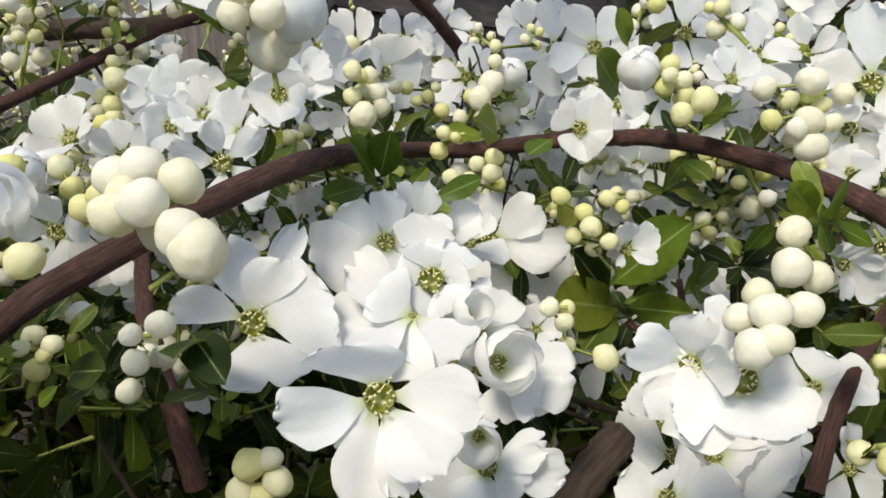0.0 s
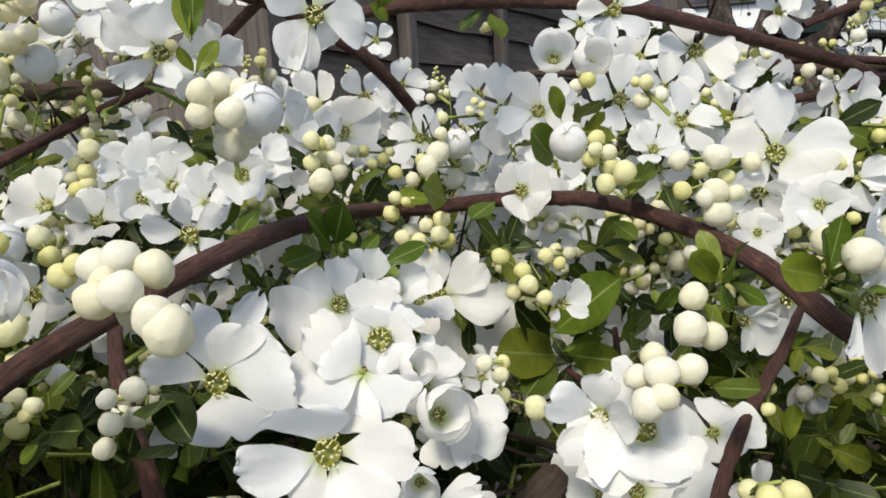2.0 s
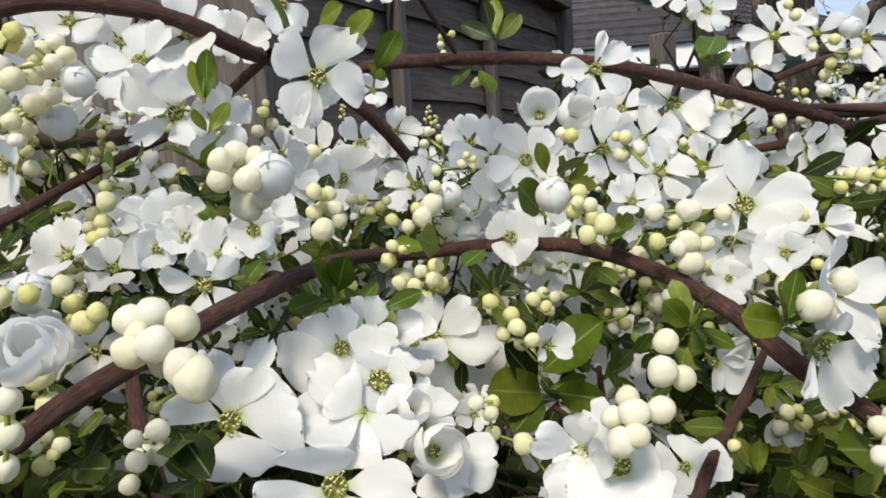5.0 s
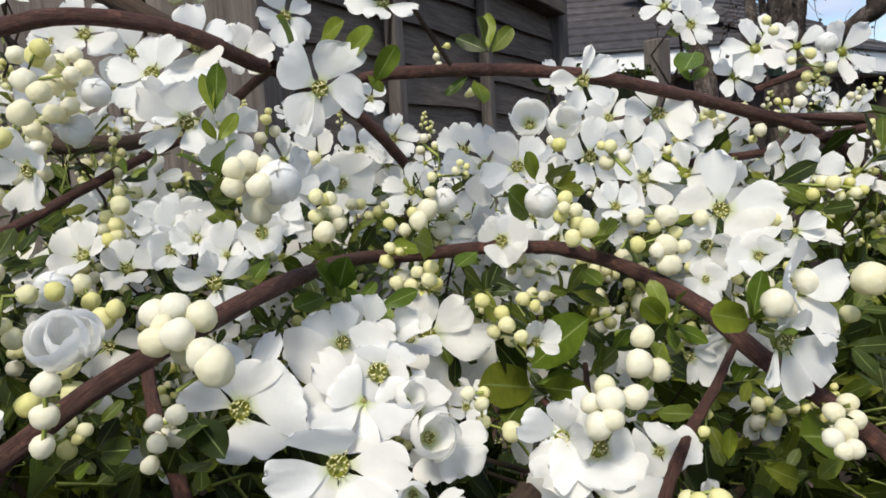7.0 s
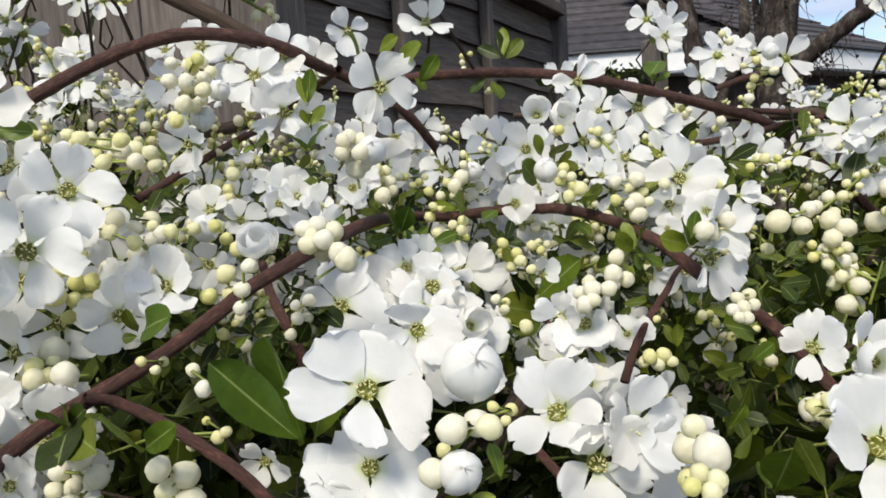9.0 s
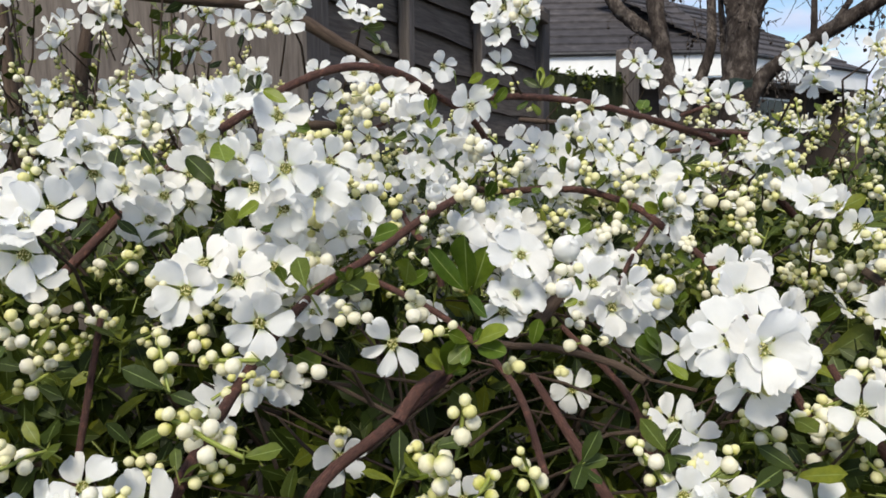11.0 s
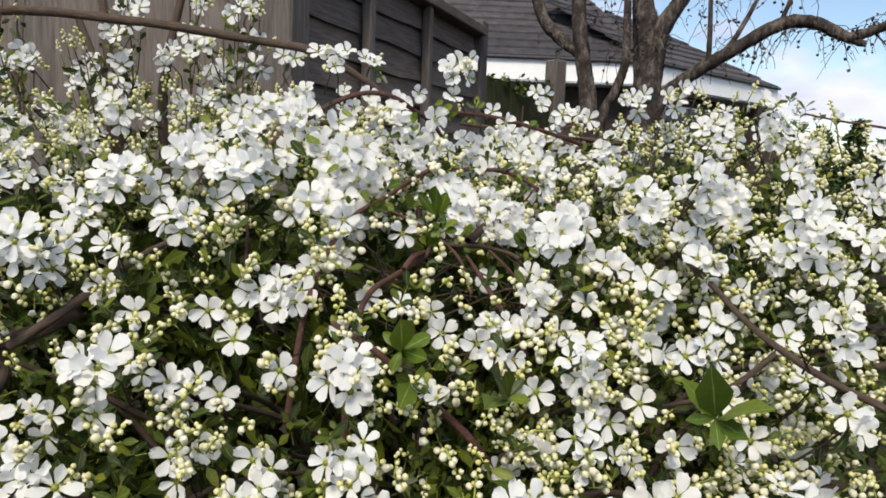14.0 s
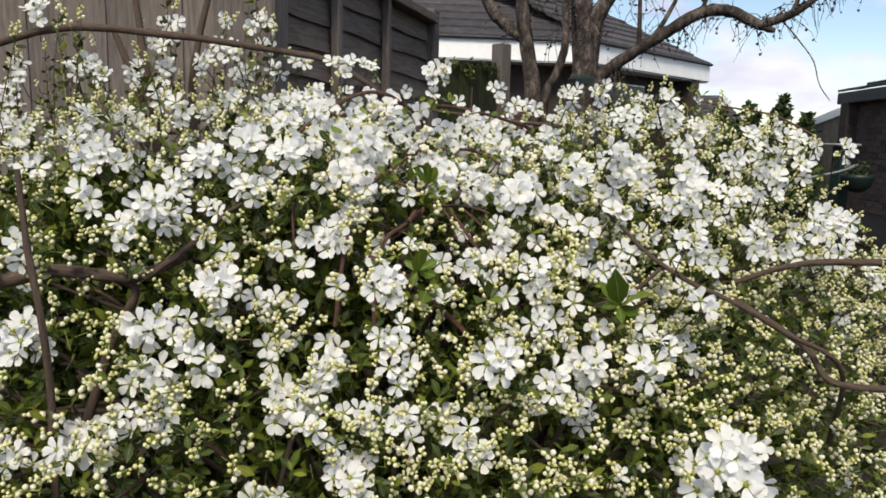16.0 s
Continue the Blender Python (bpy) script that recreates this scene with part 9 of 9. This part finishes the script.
def head(p, nrm, deep):
    """One head of flowers, buds or leaves at the shrub's skin."""
    d = (nrm + Vector((RF.gauss(0, 0.35), RF.gauss(-0.35, 0.35), RF.gauss(0.1, 0.3)))).normalized()
    patch = noise.noise((p.x * 5.5, p.y * 5.5, 7.7 + p.z)) + 0.12 * (p.y > 0.0)
    kind = RF.random() ** (0.5 if p.x > 0.30 and p.z < 1.0 else 1.0)
    plain = (0.75 if p.z > 1.17 else 0.5 if p.x > 0.0 else 0.1) if -0.62 < p.x < 0.5 and p.y < 0.5 and p.z > 0.95 else 0.8
    if kind < (0.115 + 0.21 * patch) * plain and deep < 0.085:
        cluster(p, d + Vector((0, -0.5, 0.1)), RF.choice((1, 1, 2, 3, 4)), RF.uniform(0.024, 0.031), RF)
        bud_string(p + d * 0.01, d + rand_dir(RF) * 0.8, RF.randint(4, 7), RF.uniform(0.0048, 0.0070), 1.0, RF)
        sprig(p - d * 0.015, d, RF.randint(2, 4), RF.uniform(0.014, 0.023), RF)
    elif kind < 0.86 and deep < 0.08 and (p.y < 0.55 or kind > 0.5):
        bud_string(p, d * 0.6 + rand_dir(RF) + Vector((0, 0, 0.1)), RF.randint(4, 10), RF.uniform(0.0048, 0.0077), 1.0, RF)
        sprig(p, d, RF.randint(0, 2), RF.uniform(0.013, 0.021), RF)
    else:
        sprig(p - d * 0.01, d, RF.randint(2, 5), RF.uniform(0.014, 0.024), RF)


for k in range(20500):
    x, y = RF.uniform(-1.75, 1.35), RF.uniform(-0.40, 1.6)
    z, inside = dome(x, y)
    if inside <= 0.02 or RF.random() < min(0.9, max(0.0, (y - 0.35) * 1.6)):
        continue
    nrm = outward(x, y)
    if RF.random() > 0.37 / max(nrm.z, 0.2):
        continue
    deep = RF.random() ** 1.5 * 0.12
    p = Vector((x, y, z)) - nrm * deep + Vector((0, 0, RF.uniform(-0.01, 0.03)))
    if deep < 0.09 and free(p) and not in_front(p):
        head(p, nrm, deep)
# the steep front, down towards the ground
for k in range(1250):
    x, z = RF.uniform(-1.2, 0.95), RF.uniform(0.6, 1.05)
    s = 1 - ((z - 0.48) / 0.86) ** 2 - ((x - MID.x) / (1.42 if x > MID.x else 1.8)) ** 2
    if s <= 0.05:
        continue
    y = MID.y - 1.05 * math.sqrt(s)
    nrm = outward(x, y + 0.03)
    deep = RF.random() ** 1.5 * 0.10
    p = Vector((x, y, z)) - nrm * deep
    if free(p):
        head(p, nrm, deep)
# strings of buds on the lower front
for k in range(520):
    x, y = RF.uniform(-0.20, 0.62), RF.uniform(-0.38, 0.20)
    z, inside = dome(x, y)
    if inside <= 0.02 or in_front(Vector((x, y, z))):
        continue
    nrm = outward(x, y)
    p = Vector((x, y, z)) - nrm * RF.uniform(0.0, 0.05)
    if free(p, 0.2):
        bud_string(p, nrm * 0.4 + rand_dir(RF), RF.randint(5, 10), RF.uniform(0.0052, 0.0078), 1.0, RF)
# tips that stand up over the crown
for k in range(150):
    x, y = RF.uniform(-1.1, 0.9), RF.uniform(0.25, 1.0)
    z, inside = dome(x, y)
    if inside <= 0.05 or (-0.25 < x < 0.4 and y < 0.8):
        continue
    tall = RF.uniform(0.04, 0.13) * (1.7 if x < -0.25 else 0.45 if x > 0.45 else 1.0)
    p = Vector((x, y, z - 0.02))
    tip = p + Vector((RF.gauss(0, 0.03), RF.gauss(-0.01, 0.03), tall))
    twig([p, p.lerp(tip, 0.5) + Vector((RF.gauss(0, 0.006), 0, 0)), tip], [0.0012, 0.0010, 0.0007], False)
    for s in range(int(tall / 0.022)):
        q = p.lerp(tip, (s + 0.5) / (tall / 0.022))
        sprig(q, rand_dir(RF) + Vector((0, 0, 0.8)), 2, RF.uniform(0.013, 0.022), RF)
    if RF.random() < 0.35:
        cluster(p.lerp(tip, 0.7), (RF.gauss(0, 0.4), -1, 0.3), RF.randint(1, 4), RF.uniform(0.028, 0.035), RF)
    bud_string(tip, tip - p, RF.randint(5, 9), RF.uniform(0.005, 0.007), 1.0, RF)
# leaves in the shade below the top
for k in range(2600):
    x, y = RF.uniform(-1.6, 1.25), RF.uniform(-0.44, 0.9)
    z, inside = dome(x, y)
    if inside <= 0.02 or RF.random() > 0.34 / max(outward(x, y).z, 0.2):
        continue
    p = Vector((x, y, z)) - outward(x, y) * RF.uniform(0.06, 0.26)
    if free(p) and not pit(p) and not (in_front(p) and p.y < 0.22):
        sprig(p, rand_dir(RF) + Vector((0, -0.3, 0.6)), RF.randint(3, 6), RF.uniform(0.018, 0.03), RF)
# the dim heart of the shrub
for k in range(5200):
    x, y = RF.uniform(-1.55, 1.1), RF.uniform(-0.30, 0.75)
    z, inside = dome(x, y)
    if inside <= 0.05:
        continue
    p = Vector((x, y, RF.uniform(0.25, max(0.3, z - 0.16))))
    if free(p, 0.2) and not in_front(p) and not pit(p):
        sprig(p, rand_dir(RF) + Vector((0, -0.5, 0.3)), RF.randint(3, 5), RF.uniform(0.024, 0.036) if (p - Vector((0, 0.1, 1.15))).length > 0.4 else 0.02, RF)
for k in range(3000):
    x, y, z = RF.uniform(-1.0, 0.8), RF.uniform(0.38, 0.75), RF.uniform(0.3, 1.16)
    if dome(x, y)[0] - 0.12 > z:
        sprig(Vector((x, y, z)), rand_dir(RF) + Vector((0, -0.6, 0.2)), 4, RF.uniform(0.040, 0.055), RF)
# the far side of the shrub
RB = random.Random(19)
for k in range(1700):
    x, y = RB.uniform(-1.6, 1.25), RB.uniform(0.74, 1.62)
    z, inside = dome(x, y)
    if inside <= 0.02 or (RB.random() < 0.5 and y < 0.9):
        continue
    nrm = outward(x, y)
    p = Vector((x, y, z)) - nrm * RB.uniform(0.05, 0.22)
    sprig(p, nrm + rand_dir(RB) * 0.7, RB.randint(3, 4), RB.uniform(0.040, 0.058), RB)
# leaves and pale heads behind the front crown
for k in range(560):
    p = Vector((RF.uniform(-0.17, 0.20), RF.uniform(0.235, 0.40), RF.uniform(1.13, 1.265)))
    if pit(p):
        continue
    kind = RF.random()
    if kind < 0.62:
        sprig(p, (RF.gauss(0, 0.6), -0.7, RF.gauss(0.5, 0.4)), RF.randint(3, 6), RF.uniform(0.011, 0.018), RF)
    elif kind < (0.88 if p.x < 0.07 else 0.74) and p.y > 0.27 and p.z > 1.15:
        cluster(p, (RF.gauss(0, 0.3), -1, RF.gauss(0.3, 0.3)), RF.randint(1, 4), RF.uniform(0.026, 0.034), RF)
    else:
        bud_string(p, rand_dir(RF) + Vector((0, -0.3, 0.6)), RF.randint(4, 8), RF.uniform(0.005, 0.007), 1.0, RF)
# bare twigs in the hollow
for k in range(46):
    a = Vector((RF.uniform(-0.17, 0.15), RF.uniform(0.06, 0.28), RF.uniform(0.98, 1.12)))
    b_ = a + Vector((RF.gauss(0, 0.07), RF.gauss(0, 0.05), RF.uniform(0.01, 0.07)))
    twig([a, a.lerp(b_, 0.5) + Vector((RF.gauss(0, 0.006), 0, RF.gauss(0, 0.006))), b_], [0.0016, 0.0012, 0.0008], False)
# stems that rise from the root and arch over
for k in range(70):
    a, r = RF.uniform(0, 6.3), RF.uniform(0.05, 0.3)
    foot = Vector((r * math.cos(a), 0.5 + r * math.sin(a) * 0.7, 0.0))
    x, y = RF.uniform(-1.4, 1.0), RF.uniform(-0.42, 1.2)
    z, inside = dome(x, y)
    if inside <= 0.02:
        continue
    end = Vector((x, y, z - RF.uniform(0.08, 0.2)))
    top = foot.lerp(end, 0.55) + Vector((0, 0, 0.42 * (1 - 0.5 * inside)))
    top.z = min(top.z, dome(top.x, top.y)[0] - 0.05)
    line, rad = smooth_line([foot, foot.lerp(top, 0.5) + Vector((0, 0, 0.08)), top, end], [0.008, 0.007, 0.005, 0.002], 7)
    if all(free(q, 0.09) for q in line) and not any(in_front(q) for q in line):
        twig(line, rad, False)


# ---- build the pieces ----
def flower_pose(f):
    p, size, axis, opening, twist, seed, petals = f
    return Matrix.Translation(p) @ facing(axis, twist) @ Matrix.Scale(size * 0.5, 4)


CROWN = Vector((0.0, 0.1, 1.22))


def split(many, first, count=300):
    """The pieces of the front crown that are set out one by one, then the nearest others; and the rest."""
    near_by = lambda f: (f[0] - CROWN).length
    order = sorted(many[:first], key=near_by) + sorted(many[first:], key=near_by)
    return order[:count], order[count:]


def close(f, reach=0.32):
    return (f[0] - CROWN).length < reach


PETALS = []
for s in range(22):
    if s < 10:
        v, q, a = petal_arrays(12, 10, s, 0.08 + 0.03 * s, 0.74 + 0.05 * (s % 5))
    else:
        v, q, a = cup_arrays(9, 8, s, -0.30 + 0.05 * (s - 10) if s < 16 else 0.82 + 0.07 * (s - 16))
    PETALS.append(mesh_of("petal", v, q, [PETAL], attrs={"along": a}))
HEARTS = []
for s in range(4):
    v, q, slot, a = joined(heart_arrays(10, 16, s, s < 3))
    HEARTS.append(mesh_of("flower", v, q, [DISC, STALK, STAMEN], slot))
near, rest = split(FLOWERS, SET["flower"])
for f in near:
    rng = random.Random(f[5])
    ob = hang("flower", HEARTS[f[5] % 3 if f[3] >= 0.5 else 3], shrub, "", flower_pose(f))
    for m in chosen_turns(f[6], f[5]) if f[6] else petal_turns(f[3], f[5]):
        pick = rng.randrange(10) if f[3] >= 0.5 else (16 if f[3] >= 0.28 else 10) + rng.randrange(6)
        hang("petal", PETALS[pick], ob, "", m)


def scatter(name, kinds, mats, poses, extra="along"):
    """Joins posed copies of template pieces; kinds holds (verts, quads, slots, value)."""
    V, Q, S, A, at = [], [], [], [], 0
    for k, m in poses:
        v, q, s, a = kinds[k]
        V.append(moved(v, m)), Q.append(q + at), S.append(s), A.append(a)
        at += len(v)
    me = mesh_of(name, np.concatenate(V), np.concatenate(Q), mats, np.concatenate(S), attrs={extra: np.concatenate(A)})
    return tagged(hang(name, me, shrub), kind="stuff")


BLOOMS = []
for s in range(16):
    opening = 0.5 + 0.06 * (s % 8)
    fine = s > 7
    pieces = [(v, q, slot + 1, a) for v, q, slot, a in heart_arrays(6, 5 if fine else 0, s)]
    for m in petal_turns(opening, s):
        v, q, a = petal_arrays(*((7, 6) if fine else (5, 5)), s + 20 + len(pieces), 0.06 + 0.05 * (s % 5), 0.62 + 0.07 * (s % 4))
        v = v * (1.0, 1.08, 1.0)
        pieces.append((moved(v, m), q, 0, a))
    BLOOMS.append(joined(pieces))
scatter("blossom", BLOOMS, [PETAL, DISC, STALK, STAMEN], [(min(7, max(0, int((f[3] - 0.5) / 0.06))) + 8 * close(f), flower_pose(f)) for f in rest])

BUD_MESH = []
for white in (False, True):
    for s in range(4):
        v, q, slot, a = joined(bud_arrays(20, 12, s))
        BUD_MESH.append(mesh_of("bud", v, q, [BUD_WHITE if white else BUD, STALK], slot, attrs={"along": a}))


def bud_pose(f):
    return Matrix.Translation(f[0]) @ facing(f[2], f[4] % 7) @ Matrix.Scale(f[1], 4)


near, rest = split(BUDS, SET["bud"])
for f in near:
    hang("bud", BUD_MESH[4 * f[3] + f[4] % 4], shrub, "", bud_pose(f))
SMALL = []
for fine, sides, rings in ((0, 5, 3), (1, 7, 5)):
    for white in (0, 1):
        for s in range(3):
            v, q, slot, a = joined(bud_arrays(sides, rings, s + 9, False))
            SMALL.append((v, q, slot + white, a))
scatter("bud_sprays", SMALL, [BUD, BUD_WHITE], [(6 * close(f) + 3 * f[3] + f[4] % 3, bud_pose(f)) for f in rest])

LEAF_MESH = []
for s in range(10):
    v, q, a = leaf_arrays(15, 7, s, 0.39 + 0.025 * (s % 5))
    LEAF_MESH.append(mesh_of("leaf", v, q, [BRIGHT_LEAF if s > 4 else LEAF], attrs={"across": a}))


def leaf_pose(f):
    p, size, along, up, seed, bright = f
    x = along.cross(up)
    if x.length < 1e-3:
        x = along.orthogonal()
    x.normalize()
    z = x.cross(along).normalized()
    return Matrix.Translation(p) @ Matrix((x, along, z)).transposed().to_4x4() @ Matrix.Scale(size, 4)


near, rest = split(LEAVES, SET["leaf"])
for f in near:
    hang("leaf", LEAF_MESH[f[4] % 5 + 5 * f[5]], shrub, "", leaf_pose(f))
PLAIN = []
for s in range(8):
    v, q, a = leaf_arrays(*((4, 3) if s < 4 else (7, 3)), s + 30, 0.44)
    PLAIN.append((v, q, np.zeros(len(q)), a))
for v, q, slot, a in list(PLAIN):
    PLAIN.append((v, q, slot + 1, a))
scatter("foliage", PLAIN, [LEAF, BRIGHT_LEAF], [(f[4] % 4 + 4 * close(f) + 8 * f[5], leaf_pose(f)) for f in rest], "across")

for k, (pts, radii, mat, sides, rough) in enumerate(BRANCHES):
    tube("branch", pts, radii, mat, shrub, sides, 8, rough, k)
tubes("stalk_growth", [(p, r) for p, r, fresh in TWIGS if fresh], STALK, shrub, 3)
tubes("stem_thicket", [(p, r) for p, r, fresh in TWIGS if not fresh], STEM, shrub, 7)
